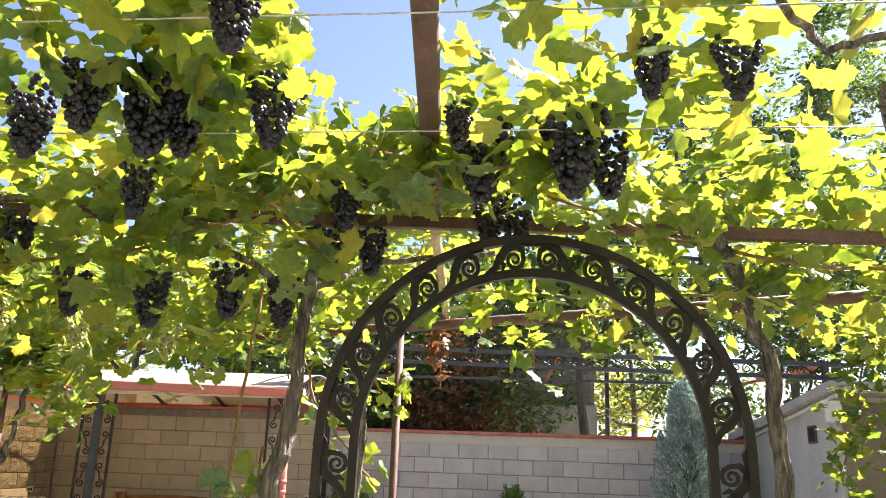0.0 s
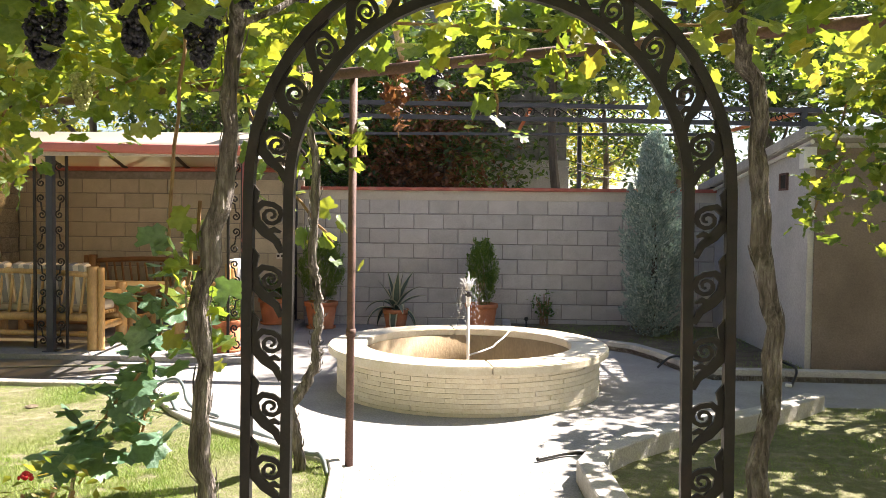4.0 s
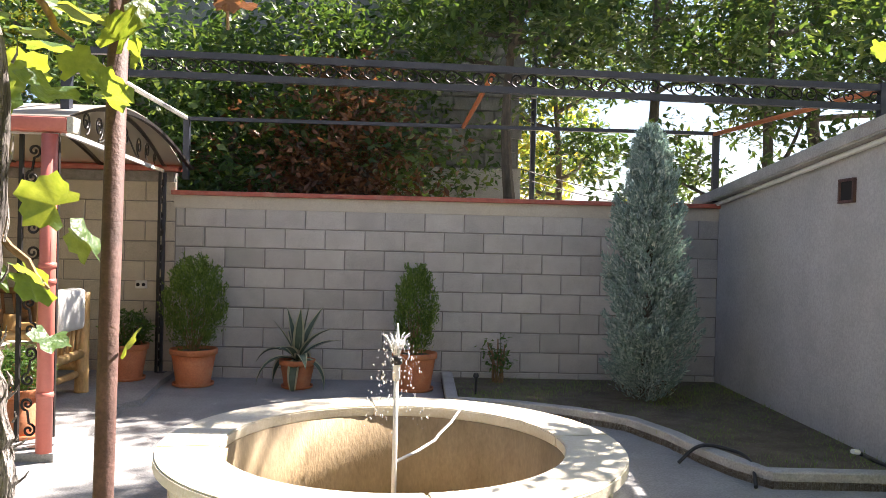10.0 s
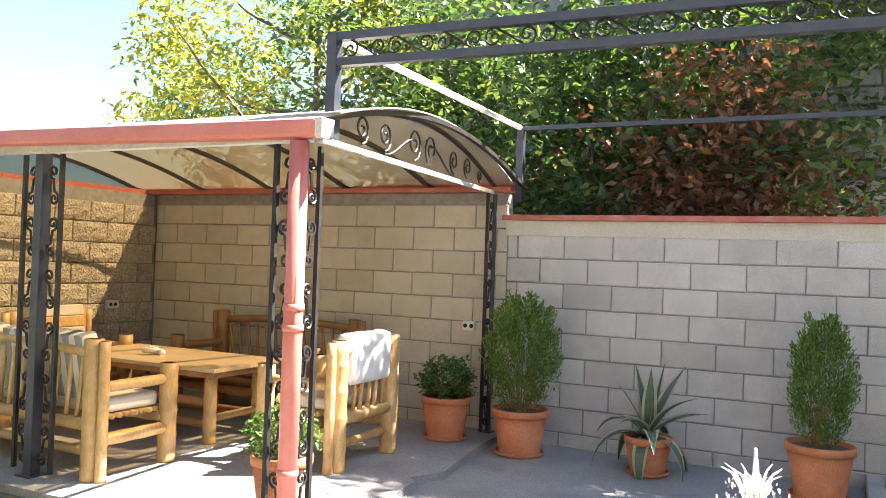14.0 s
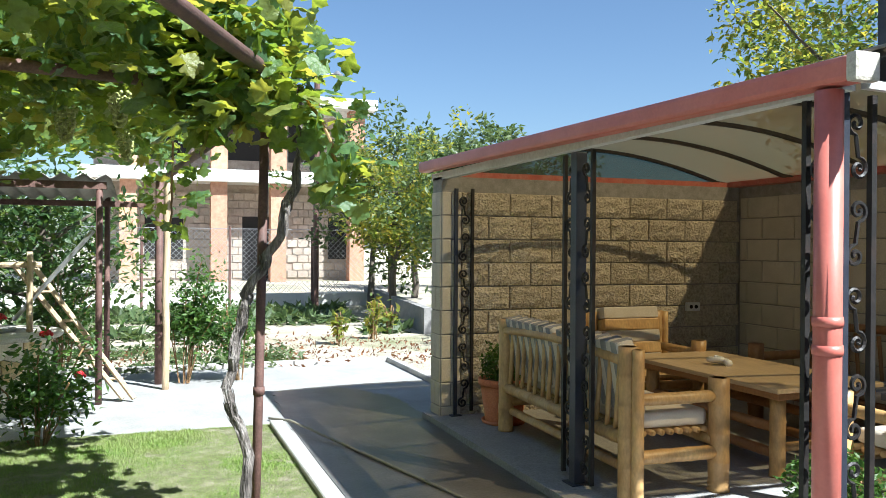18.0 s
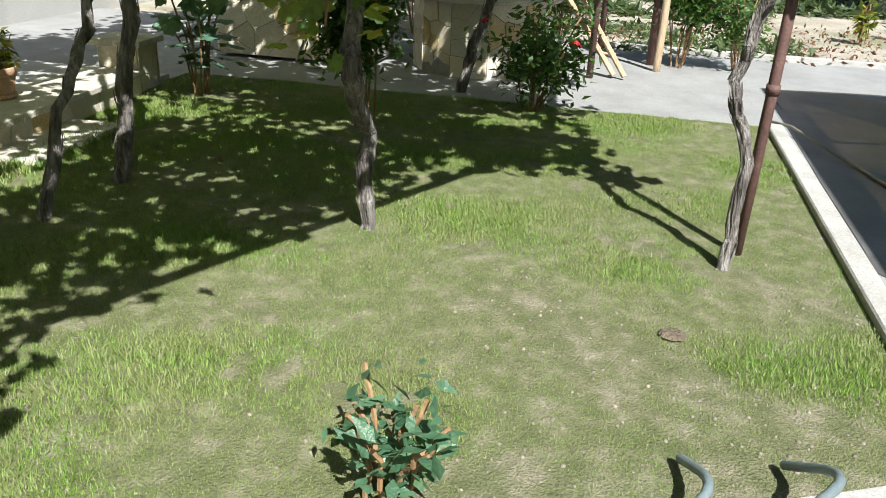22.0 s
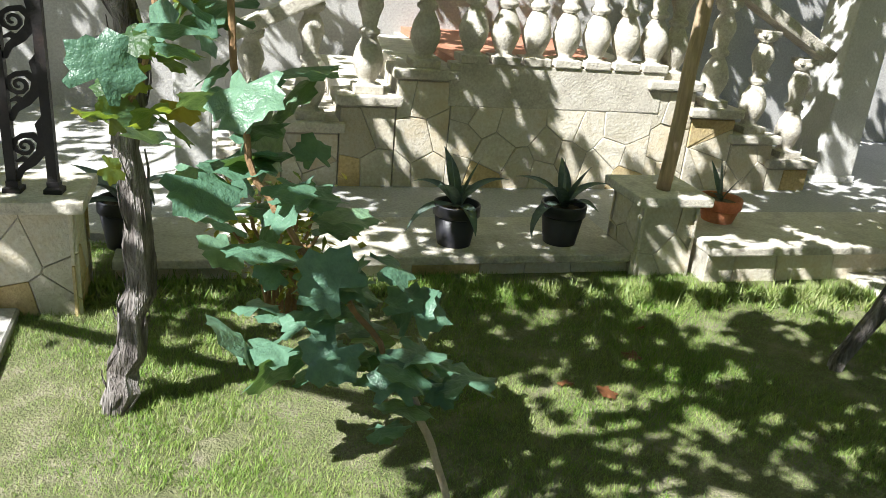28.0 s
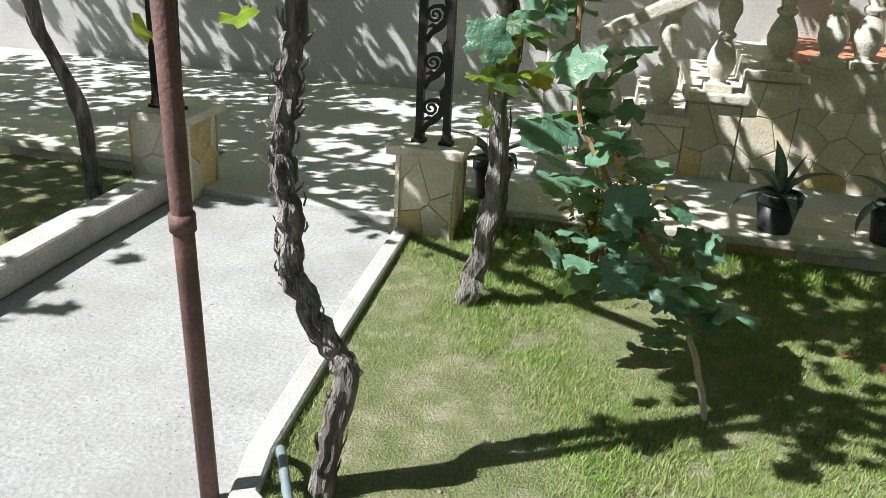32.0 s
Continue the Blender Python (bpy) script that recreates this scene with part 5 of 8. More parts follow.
# leaves that hang under the beams and round the arch
hanging(va, [(-2.6, 5.95, 2.35), (-2.0, 5.68, 2.25), (-1.1, 5.3, 2.3)], 150, 51, 0.16, (0.07, 0.13))
hanging(va, [(-1.05, 4.6, 2.42), (-0.75, 4.7, 2.5), (-0.45, 4.75, 2.45)], 170, 78, 0.28)
hanging(va, [(-0.3, 4.4, 2.35), (0.4, 4.35, 2.3), (1.3, 4.2, 2.3)], 150, 75, 0.26)
hanging(va, [(0.45, 4.4, 2.3), (0.5, 4.42, 2.12), (0.52, 4.45, 2.0)], 24, 52, 0.18)
hanging(va, [(0.15, 4.4, 2.3), (0.18, 4.45, 1.92)], 24, 53, 0.14)
hanging(va, [(-0.95, 5.1, 2.2), (-0.85, 5.2, 2.0), (-0.7, 5.15, 1.85)], 34, 54, 0.24)
hanging(va, [(-1.3, 5.3, 2.2), (-1.15, 5.2, 1.8), (-0.85, 5.1, 1.45), (-0.72, 5.1, 1.3)], 34, 55, 0.16)
hanging(vb, [(-1.0, 3.4, 2.45), (-1.6, 3.5, 2.3), (-2.4, 3.6, 2.25), (-3.0, 3.7, 2.2)], 330, 56, 0.36)
hanging(vb, [(-1.05, 3.9, 1.5), (-1.12, 3.95, 1.15), (-1.02, 3.9, 0.9)], 34, 57, 0.15)
hanging(vb, [(-1.3, 4.7, 2.4), (-1.7, 4.9, 2.2), (-2.2, 5.1, 2.1)], 130, 58, 0.3)
hanging(vb, [(-2.2, 4.6, 2.3), (-2.7, 5.2, 2.0), (-3.0, 5.4, 1.7)], 120, 59, 0.3)
hanging(vr, [(0.2, 3.3, 2.5), (0.7, 3.4, 2.35), (1.3, 3.6, 2.3), (1.9, 3.7, 2.3)], 190, 60, 0.3)
hanging(vr, [(-0.45, 2.8, 2.5), (-0.1, 2.78, 2.42), (0.3, 2.8, 2.45)], 90, 76, 0.17)
hanging(vb, [(-0.95, 2.9, 2.45), (-0.75, 2.88, 2.3), (-0.55, 2.88, 2.1)], 60, 77, 0.18)
vx = vine_trunk((3.25, 6.75), [(3.25, 6.75, -0.05), (3.2, 6.72, 0.8), (3.28, 6.7, 1.6), (3.2, 6.6, 2.5)], 0.035, 0.03, 19, "dark grapevine trunk beside the outbuilding")
canopy(vx, 2300, (2.7, 5.2), (4.2, 7.4), (2.35, 2.8), 49, ((2.9, 5.6, 0.35),), False)
hanging(vx, [(2.95, 7.1, 2.5), (2.85, 7.15, 2.0), (2.72, 7.2, 1.45)], 120, 61, 0.2)
hanging(vx, [(3.4, 6.9, 2.5), (3.35, 6.95, 2.0), (3.3, 7.0, 1.5)], 240, 62, 0.42)
hanging(vx, [(3.9, 6.6, 2.4), (3.8, 6.7, 1.9), (3.7, 6.8, 1.6)], 200, 63, 0.4)
hanging(v2, [(-3.9, 6.85, 2.2), (-3.75, 6.95, 1.95), (-3.7, 7.0, 1.75)], 60, 64, 0.2, (0.1, 0.16))
hanging(vw, [(-6.0, 6.3, 2.2), (-6.4, 6.3, 1.9), (-6.6, 6.3, 1.6)], 70, 65, 0.24)
hanging(vw, [(-5.2, 5.2, 2.25), (-5.3, 5.3, 2.0)], 90, 66, 0.3)
hanging(vd, [(-3.6, 5.0, 2.2), (-3.55, 4.95, 1.5), (-3.5, 4.95, 0.95)], 130, 67, 0.26, (0.07, 0.13))
hanging(vw, [(-5.75, 3.1, 2.1), (-5.7, 3.1, 1.5), (-5.75, 3.1, 1.0)], 70, 68, 0.22)

# young vine with big leaves that leans over the lawn
yv = thing("young_grapevine", (-1.715, 4.345, 0.0), 0, "young grapevine with large pale leaves leaning over the lawn", "grapevine")
part("stem", tube(bmesh.new(), wobble([(0, 0, -0.02), (0.055, -0.05, 0.15), (0.12, -0.11, 0.31)], 71, 0.004), 0.010, 8), M_CANE_P, yv, "pale bare stem")
part("cane", tube(bmesh.new(), wobble([(0.12, -0.11, 0.31), (0.23, -0.15, 0.47), (0.41, -0.16, 0.685), (0.51, -0.16, 0.84), (0.56, -0.17, 1.1), (0.6, -0.2, 1.6), (0.68, -0.25, 2.3)], 72, 0.01), 0.008, 6), M_CANE, yv)
r_ = np.random.default_rng(73)
S = np.array([(0.10, -0.08, 0.30), (0.23, -0.16, 0.44), (0.41, -0.18, 0.66), (0.51, -0.18, 0.84), (0.56, -0.2, 1.25)])
u = r_.uniform(0, 3.999, 84)
i_ = u.astype(int)
pos = S[i_] + (S[i_ + 1] - S[i_]) * (u - i_)[:, None] + r_.normal(0, 0.085, (84, 3))
scatter_mesh("foliage", LEAF_V, LEAF_F, pos, rand_rot(r_, 84, 0.8), r_.uniform(0.10, 0.20, 84), M_VINE_Y, yv, "large lobed leaves")


# grapes
def ball_template():
    bm = bmesh.new()
    bmesh.ops.create_icosphere(bm, subdivisions=1, radius=1.0)
    v = [tuple(x.co) for x in bm.verts]
    f = [tuple(x.index for x in q.verts) for q in bm.faces]
    bm.free()
    return v, f


BALL_V, BALL_F = ball_template()
BUNCHES = {}


def bunch(parent, x, y, z, L, seed, white=False):
    """A hanging bunch: berries packed in a tapering cone."""
    o = parent.matrix_basis.translation
    key = (seed % 5, white)
    at_ = pose(x + GX - o.x, y - o.y, z, 0, 0, seed * 47 % 360) @ Matrix.Diagonal((L, L, L, 1))
    if key in BUNCHES:
        return again(BUNCHES[key], parent, at_)
    r = np.random.default_rng(100 + seed)
    n = 190
    s = r.uniform(0, 1, n) ** 0.8
    rad = 0.30 * (1 - s) ** 0.55 + 0.05 + (0.10 if seed % 2 else 0) * np.exp(-((s - 0.15) / 0.12) ** 2)
    a = r.uniform(0, 2 * np.pi, n)
    q = rad * np.sqrt(r.uniform(0.35, 1, n))
    pos = np.stack([q * np.cos(a), q * np.sin(a), -s], -1)
    ob = scatter_mesh("grape_bunch", BALL_V, BALL_F, pos, rand_rot(r, n, 1), r.uniform(0.05, 0.066, n), M_GRAPE_W if white else M_GRAPE, parent, "ripe pale green grapes" if white else "ripe dark blue grapes")
    tagged(ob, kind="stuff")
    ob.data.polygons.foreach_set("use_smooth", [True] * len(ob.data.polygons))
    ob.matrix_basis = at_
    BUNCHES[key] = ob
    return ob


for k, (x, y, z, L) in enumerate([(-0.58, 1.83, 2.55, 0.20), (-1.02, 2.37, 2.58, 0.27), (-1.17, 2.26, 2.56, 0.22), (-0.65, 2.39, 2.56, 0.22), (-0.95, 2.46, 2.54, 0.20), (-1.45, 2.45, 2.58, 0.24), (-0.58, 3.18, 2.52, 0.20), (-0.64, 3.4, 2.55, 0.18), (-0.72, 3.45, 2.40, 0.22), (-0.52, 3.45, 2.40, 0.20), (-1.43, 3.4, 2.20, 0.24), (-1.78, 3.4, 2.2, 0.2),
                                  (-2.06, 3.4, 2.45, 0.22), (-1.1, 3.4, 2.22, 0.22), (-1.95, 3.0, 2.4, 0.2), (-1.3, 2.9, 2.48, 0.2), (-2.3, 3.5, 2.2, 0.2), (-0.9, 3.5, 2.2, 0.22)]):
    bunch(vb, x, y, z, L, k)
for k, (x, y, z, L) in enumerate([(0.417, 2.13, 2.53, 0.16), (0.63, 2.12, 2.53, 0.17), (0.68, 1.63, 2.53, 0.17), (0.375, 1.615, 2.53, 0.16), (0.257, 2.66, 2.58, 0.29), (0.39, 2.81, 2.55, 0.22), (-0.04, 2.78, 2.58, 0.27), (-0.10, 2.49, 2.52, 0.14), (0.08, 3.3, 2.5, 0.22), (-0.03, 3.35, 2.5, 0.2)]):
    bunch(vr, x, y, z, L, k + 2)
for k, (x, y, z, L) in enumerate([(-2.25, 3.6, 2.15, 0.2), (-2.0, 3.9, 2.1, 0.18), (-1.6, 4.0, 2.05, 0.16), (-2.5, 4.0, 2.1, 0.2)]):
    bunch(vb, x, y, z, L, k, True)
for k, (x, y, z, L) in enumerate([(-4.5, 5.3, 2.28, 0.22), (-5.0, 5.7, 2.25, 0.2), (-4.9, 5.2, 2.25, 0.22), (-4.4, 6.0, 2.25, 0.18), (-5.6, 6.0, 2.2, 0.18)]):
    bunch(vd, x, y, z, L, k + 1, True)
bunch(va, -0.18, 5.2, 2.32, 0.2, 4).data.name = "grape_bunch"
# dried cluster of brown leaves over the path
dl = thing("withered_shoot", (-0.24, 5.2, 2.30), 0, "withered brown vine shoot hanging from the beam", "dead shoot")
r_ = np.random.default_rng(74)
pos = np.stack([r_.normal(0, 0.04, 40), r_.normal(0, 0.04, 40), -r_.uniform(0, 0.34, 40)], -1)
part("cane", tube(bmesh.new(), [(0, 0, 0.02), (0.01, 0, -0.2), (0.02, 0, -0.4)], 0.004, 5), M_CANE, dl)
scatter_mesh("dry_leaves", LEAF_V, LEAF_F, pos, rand_rot(r_, 40, 1.4), r_.uniform(0.05, 0.09, 40), M_TREE_R, dl)

# ---------------- trees beyond the walls ----------------
def tree(name, x, y, h, spread, n, seed, material, label, leaf=(0.10, 0.17), low=0.35, base=0.0, trunk_r=0.11, limbs=9, clump=0.42, z0=-0.05):
    """A tapered trunk with limbs and a crown of leaf clumps with gaps between them."""
    t = thing(name, (x, y, base), 0, label, "tree")
    r = random.Random(seed)
    nr = np.random.default_rng(seed)
    top = Vector((r.uniform(-0.3, 0.3), r.uniform(-0.3, 0.3), h * 0.82))
    tp = wobble([(0, 0, z0), (top.x * 0.4, top.y * 0.4, h * 0.4), tuple(top)], seed, 0.05)
    part("trunk", tube(bmesh.new(), tp, [trunk_r * (1 - 0.75 * i / (len(tp) - 1)) for i in range(len(tp))], 9, rough=0.1, rng=r), M_TREEBARK, t)
    ends = [top]
    for k in range(limbs):
        s = low + (0.95 - low) * (k + r.random()) / limbs
        p = Vector((0, 0, 0)).lerp(top, s / 0.95)
        p.z = h * 0.82 * s
        a = k * 2.4 + r.uniform(-0.4, 0.4)
        L = spread * (1.05 - 0.45 * s) * r.uniform(0.7, 1.1)
        q = p + Vector((math.cos(a) * L, math.sin(a) * L, L * r.uniform(0.25, 0.75)))
        mid = p.lerp(q, 0.5) + Vector((0, 0, -0.08 * L))
        part("limb", tube(bmesh.new(), wobble([tuple(p), tuple(mid), tuple(q)], seed + k, 0.04), [trunk_r * 0.42 * (1 - 0.08 * i) for i in range(11)], 6), M_TREEBARK, t)
        ends += [q, mid.lerp(q, 0.4), q + Vector((r.uniform(-1, 1), r.uniform(-1, 1), r.uniform(-0.3, 0.9))) * clump * 1.3]
    E_ = np.array([tuple(e) for e in ends])
    E_ = np.concatenate([E_ + nr.normal(0, clump * 0.8, E_.shape) for _ in range(4)])
    k = nr.integers(0, len(E_), n)
    d = nr.normal(0, 1, (n, 3))
    d /= np.linalg.norm(d, axis=1)[:, None]
    pos = E_[k] + d * (clump * nr.uniform(0.2, 1.0, n) ** 0.6)[:, None] * np.array([1, 1, 0.75])
    pos[:, 2] = np.maximum(pos[:, 2], 0.1)
    if y > 11.9 and -8 < x < 9:
        pos[:, 1] = np.maximum(pos[:, 1], 11.95 - y + nr.uniform(0, 0.25, n))
    scatter_mesh("crown", OVAL_V, OVAL_F, pos, rand_rot(nr, n, 1.0), nr.uniform(*leaf, n), material, t)
    return t


DARKT = "dense dark green tree behind the boundary wall"
tree("tree", -4.3, 14.6, 5.6, 2.0, 8500, 201, M_TREE, DARKT, low=0.3)
tree("tree", -2.2, 13.6, 4.6, 1.7, 9000, 202, M_TREE, DARKT, low=0.25)
tree("tree", -0.6, 14.2, 5.2, 1.8, 9000, 203, M_TREE, DARKT, low=0.3)
tree("tree", 1.3, 13.1, 5.8, 1.5, 6000, 204, M_TREE, DARKT, low=0.68)
tree("shrub", -0.5, 12.5, 3.1, 0.55, 2200, 216, M_TREE_R, "withered reddish brown tree behind the wall", low=0.3, leaf=(0.08, 0.14))
tree("shrub", -0.9, 12.6, 3.3, 0.8, 4200, 205, M_TREE_R, "withered reddish brown tree behind the wall", low=0.35, leaf=(0.08, 0.14))
tree("shrub", -2.6, 12.9, 2.9, 0.9, 2600, 206, M_TREE, "green bush behind the wall", low=0.3, leaf=(0.08, 0.14))
tree("tree", 3.7, 15.2, 9.6, 2.4, 14000, 207, M_TREE, DARKT, low=0.42)
tree("tree", 5.6, 14.0, 9.8, 2.7, 15000, 208, M_TREE, DARKT, low=0.35)
tree("tree", 8.5, 13.5, 6.5, 2.4, 8000, 209, M_TREE, DARKT, low=0.3)
tree("tree", 2.2, 21.0, 5.0, 2.2, 4000, 210, M_TREE_Y, "sunlit yellow green tree in the distance", low=0.25, leaf=(0.14, 0.24))
tree("tree", -7.0, 15.2, 6.6, 2.7, 11000, 211, M_TREE_Y, "yellowing tree behind the gazebo", low=0.35)
tree("tree", -9.6, 16.4, 5.6, 2.0, 6000, 212, M_TREE, "leafy green tree behind the gazebo", low=0.4)
tree("tree", 4.6, 13.4, 5.6, 1.7, 8000, 214, M_TREE, DARKT, low=0.35)
tree("tree", 3.0, 18.5, 6.5, 2.2, 5500, 215, M_TREE, DARKT, low=0.35, leaf=(0.13, 0.22))
tree("tree", 5.3, 10.2, 5.2, 1.9, 8000, 213, M_TREE, "leafy tree over the outbuilding's roof", low=0.5, base=0.0)

# grey rubble house behind the trees
gh = thing("grey_house", (0, 0, 0), 0, "grey rubble stone house wall behind the trees", "house")
part("wall", mbox(-5.5, 15.6, -0.2, 1.72, 19.0, 5.4), M_GREYSTONE, gh)
part("plinth", mbox(-0.6, 15.45, -0.2, 1.75, 15.6, 2.55), M_PLASTER, gh, "grey rendered lower wall")
rr = random.Random(8)
s_ = None
for j in range(13):
    x = -0.5 + rr.uniform(-0.2, 0)
    while x < 1.6:
        w = rr.uniform(0.28, 0.5)
        m = pose(x, 15.585, 2.6 + j * 0.21) @ Matrix.Diagonal((w - 0.025, 1, 1, 1))
        if s_ is None:
            s_ = part("stone", mbox(0, -0.03, 0, 1, 0.05, 0.185, 0.012), M_GREYSTONE, gh)
            s_.matrix_basis = m
        else:
            again(s_, gh, m)
        x += w
fp = thing("steel_pole", (2.0, 16.0, 0), 0, "tall thin steel pole by the grey house", "pole")
part("pole", tube(bmesh.new(), [(0, 0, -0.1), (0, 0, 5.6)], 0.045, 8), M_IRONBLUE, fp)
cb = thing("cable", (0, 0, 0), 0, "thin black cables slung behind the wall", "cable")
for k in range(2):
    part("wire", tube(bmesh.new(), [(1.7 + 0.5 * i, 15.3, 2.42 - 0.05 * i + 0.13 * k - 0.012 * i * (8 - i)) for i in range(9)], 0.008, 4), M_HOSE_K, cb)

# ---------------- blue cypress ----------------
cy = thing("blue_cypress", (2.31, 10.56, 0.05), 0, "tall narrow blue-grey cypress in the planting bed", "cypress tree")
part("trunk", tube(bmesh.new(), [(0, 0, -0.05), (0.01, 0, 1.2), (0, 0, 2.4)], [0.05, 0.035, 0.01], 8), M_TREEBARK, cy)
SPR_V = [(-0.05, 0, 0), (0.05, 0, 0), (0.16, 0.55, 0.03), (0.0, 1.0, -0.05), (-0.16, 0.55, 0.03)]
SPR_F = [(0, 1, 2), (0, 2, 4), (4, 2, 3)]


def plumes(name, parent, n, each, seed, height, width, material, size):
    """Feathery upswept plumes set round a stem, each a tapering brush of small sprays."""
    r = np.random.default_rng(seed)
    s = r.uniform(0, 1, n) ** 0.9
    a = np.arange(n) * 2.399 + r.normal(0, 0.25, n)
    L = (0.16 + 0.30 * (1 - s)) * r.uniform(0.75, 1.2, n)
    reach = width * (1 - s) ** 0.5 * np.clip(0.75 + 1.6 * s, 0, 1) * r.uniform(0.72, 1.12, n)
    out = np.stack([np.cos(a), np.sin(a), np.zeros(n)], -1)
    lift = 0.9 + 0.9 * s + r.normal(0, 0.15, n)
    d = out + np.array([0, 0, 1]) * lift[:, None]
    d /= np.linalg.norm(d, axis=1)[:, None]
    tip = out * reach[:, None] + np.array([0, 0, 1]) * (0.06 + s * (height - 0.30) + 0.16)[:, None]
    k = np.repeat(np.arange(n), each)
    u = r.uniform(0, 1, n * each) ** 0.75
    m = len(k)
    wide = 0.075 * (1 - u) ** 0.7 + 0.006
    pos = tip[k] - d[k] * (L[k] * (1 - u))[:, None] + r.normal(0, 1, (m, 3)) * wide[:, None] * 0.62
    q = d[k] + r.normal(0, 0.42, (m, 3))
    q /= np.linalg.norm(q, axis=1)[:, None]
    side = np.cross(q, r.normal(0, 1, (m, 3)))
    side /= np.linalg.norm(side, axis=1)[:, None]
    pos[:, 2] = np.maximum(pos[:, 2], 0.02)
    return scatter_mesh(name, SPR_V, SPR_F, pos, np.stack([side, q, np.cross(side, q)], -1), r.uniform(*size, m), material, parent)


def sprays(name, parent, n, seed, height, width, material, size, up=0.9, z0=0.1, shape=0.75, tuft=60, lump=0.82, oval=False):
    """Upswept sprays on a pointed body, gathered into tufts that break its outline."""
    r = np.random.default_rng(seed)
    ts = r.uniform(0, 1, tuft) ** 0.85
    ta = r.uniform(0, 2 * np.pi, tuft)
    k = r.integers(0, tuft, n)
    s = np.clip(ts[k] + r.normal(0, 0.05 if lump > 0.7 else 0.038, n), 0, 1)
    prof = width * (np.clip(1 - s, 0, 1) ** shape) * np.clip(0.55 + 3.2 * s, 0, 1)
    if oval:
        prof = width * np.sin(np.pi * (0.17 + 0.80 * s)) ** 0.6
    a = ta[k] + r.normal(0, 0.28 if lump > 0.7 else 0.17, n)
    bulge = r.uniform(lump, 2.04 - lump, tuft)[k]
    q = prof * bulge * r.uniform(0.35, 1.0, n) ** 0.5
    pos = np.stack([q * np.cos(a), q * np.sin(a), z0 + s * (height - z0)], -1)
    d = np.stack([np.cos(a) * (1 - up * 0.6), np.sin(a) * (1 - up * 0.6), np.full(n, up)], -1) + r.normal(0, 0.28, (n, 3))
    d /= np.linalg.norm(d, axis=1)[:, None]
    side = np.cross(d, r.normal(0, 1, (n, 3)))
    side /= np.linalg.norm(side, axis=1)[:, None]
    nrm = np.cross(side, d)
    rot = np.stack([side, d, nrm], -1)
    return scatter_mesh(name, SPR_V, SPR_F, pos, rot, r.uniform(*size, n), material, parent)


plumes("crown", cy, 270, 140, 301, 2.56, 0.50, M_CYPRESS, (0.026, 0.058))
sprays("inner_crown", cy, 5000, 302, 2.3, 0.30, M_CYPRESS, (0.05, 0.10), 0.85, 0.2, 0.8, 60)

# ---------------- pots and plants ----------------
def pot(x, y, z, r, h, label, group="terracotta pots", material=None, saucer=True):
    t = thing("plant_pot", (x, y, z), 0, label, "plant pot", group)
    m_ = material or M_TERRA
    b = r * 0.72
    z0 = 0.025 if saucer else 0.0
    if saucer:
        part("saucer", lathe(bmesh.new(), [(r * 0.78, 0), (r * 0.86, 0.006), (r * 0.88, 0.03), (r * 0.83, 0.03), (r * 0.80, 0.012), (0.01, 0.012)], 24), m_, t, "", True)
    part("body", lathe(bmesh.new(), [(b, z0 - 0.012), (b, z0), (r * 0.93, h - 0.05), (r * 0.86, h - 0.05), (r * 0.84, h - 0.045)], 28), m_, t, "", True)
    part("rim", lathe(bmesh.new(), [(r * 0.92, h - 0.055), (r, h - 0.05), (r * 1.01, h - 0.006), (r * 0.99, h), (r * 0.92, h), (r * 0.90, h - 0.03), (r * 0.86, h - 0.04)], 28), m_, t, "", True)
    part("soil", lathe(bmesh.new(), [(r * 0.86, h - 0.055), (r * 0.86, h - 0.03), (0.01, h - 0.02)], 20), M_SOIL, t)
    return t


def bushy(parent, z, rx, rz, n, seed, material, size, stems=5):
    """A rounded leafy bush in a pot."""
    r = np.random.default_rng(seed)
    for k in range(stems):
        a = k * 2.4
        part("stem", tube(bmesh.new(), [(0, 0, z), (0.3 * rx * math.cos(a), 0.3 * rx * math.sin(a), z + rz * 0.7), (0.6 * rx * math.cos(a), 0.6 * rx * math.sin(a), z + rz * 1.4)], 0.005, 5), M_CANE, parent)
    d = r.normal(0, 1, (n, 3))
    d /= np.linalg.norm(d, axis=1)[:, None]
    lump = 1 + 0.16 * np.sin(d[:, 0] * 5 + seed) * np.cos(d[:, 1] * 6 + seed) + 0.1 * np.sin(d[:, 2] * 9)
    q = r.uniform(0.25, 1, n) ** 0.4 * lump
    pos = d * q[:, None] * np.array([rx, rx, rz]) + np.array([0, 0, z + rz])
    scatter_mesh("foliage", OVAL_V, OVAL_F, pos, rand_rot(r, n, 1.0), r.uniform(*size, n), material, parent)


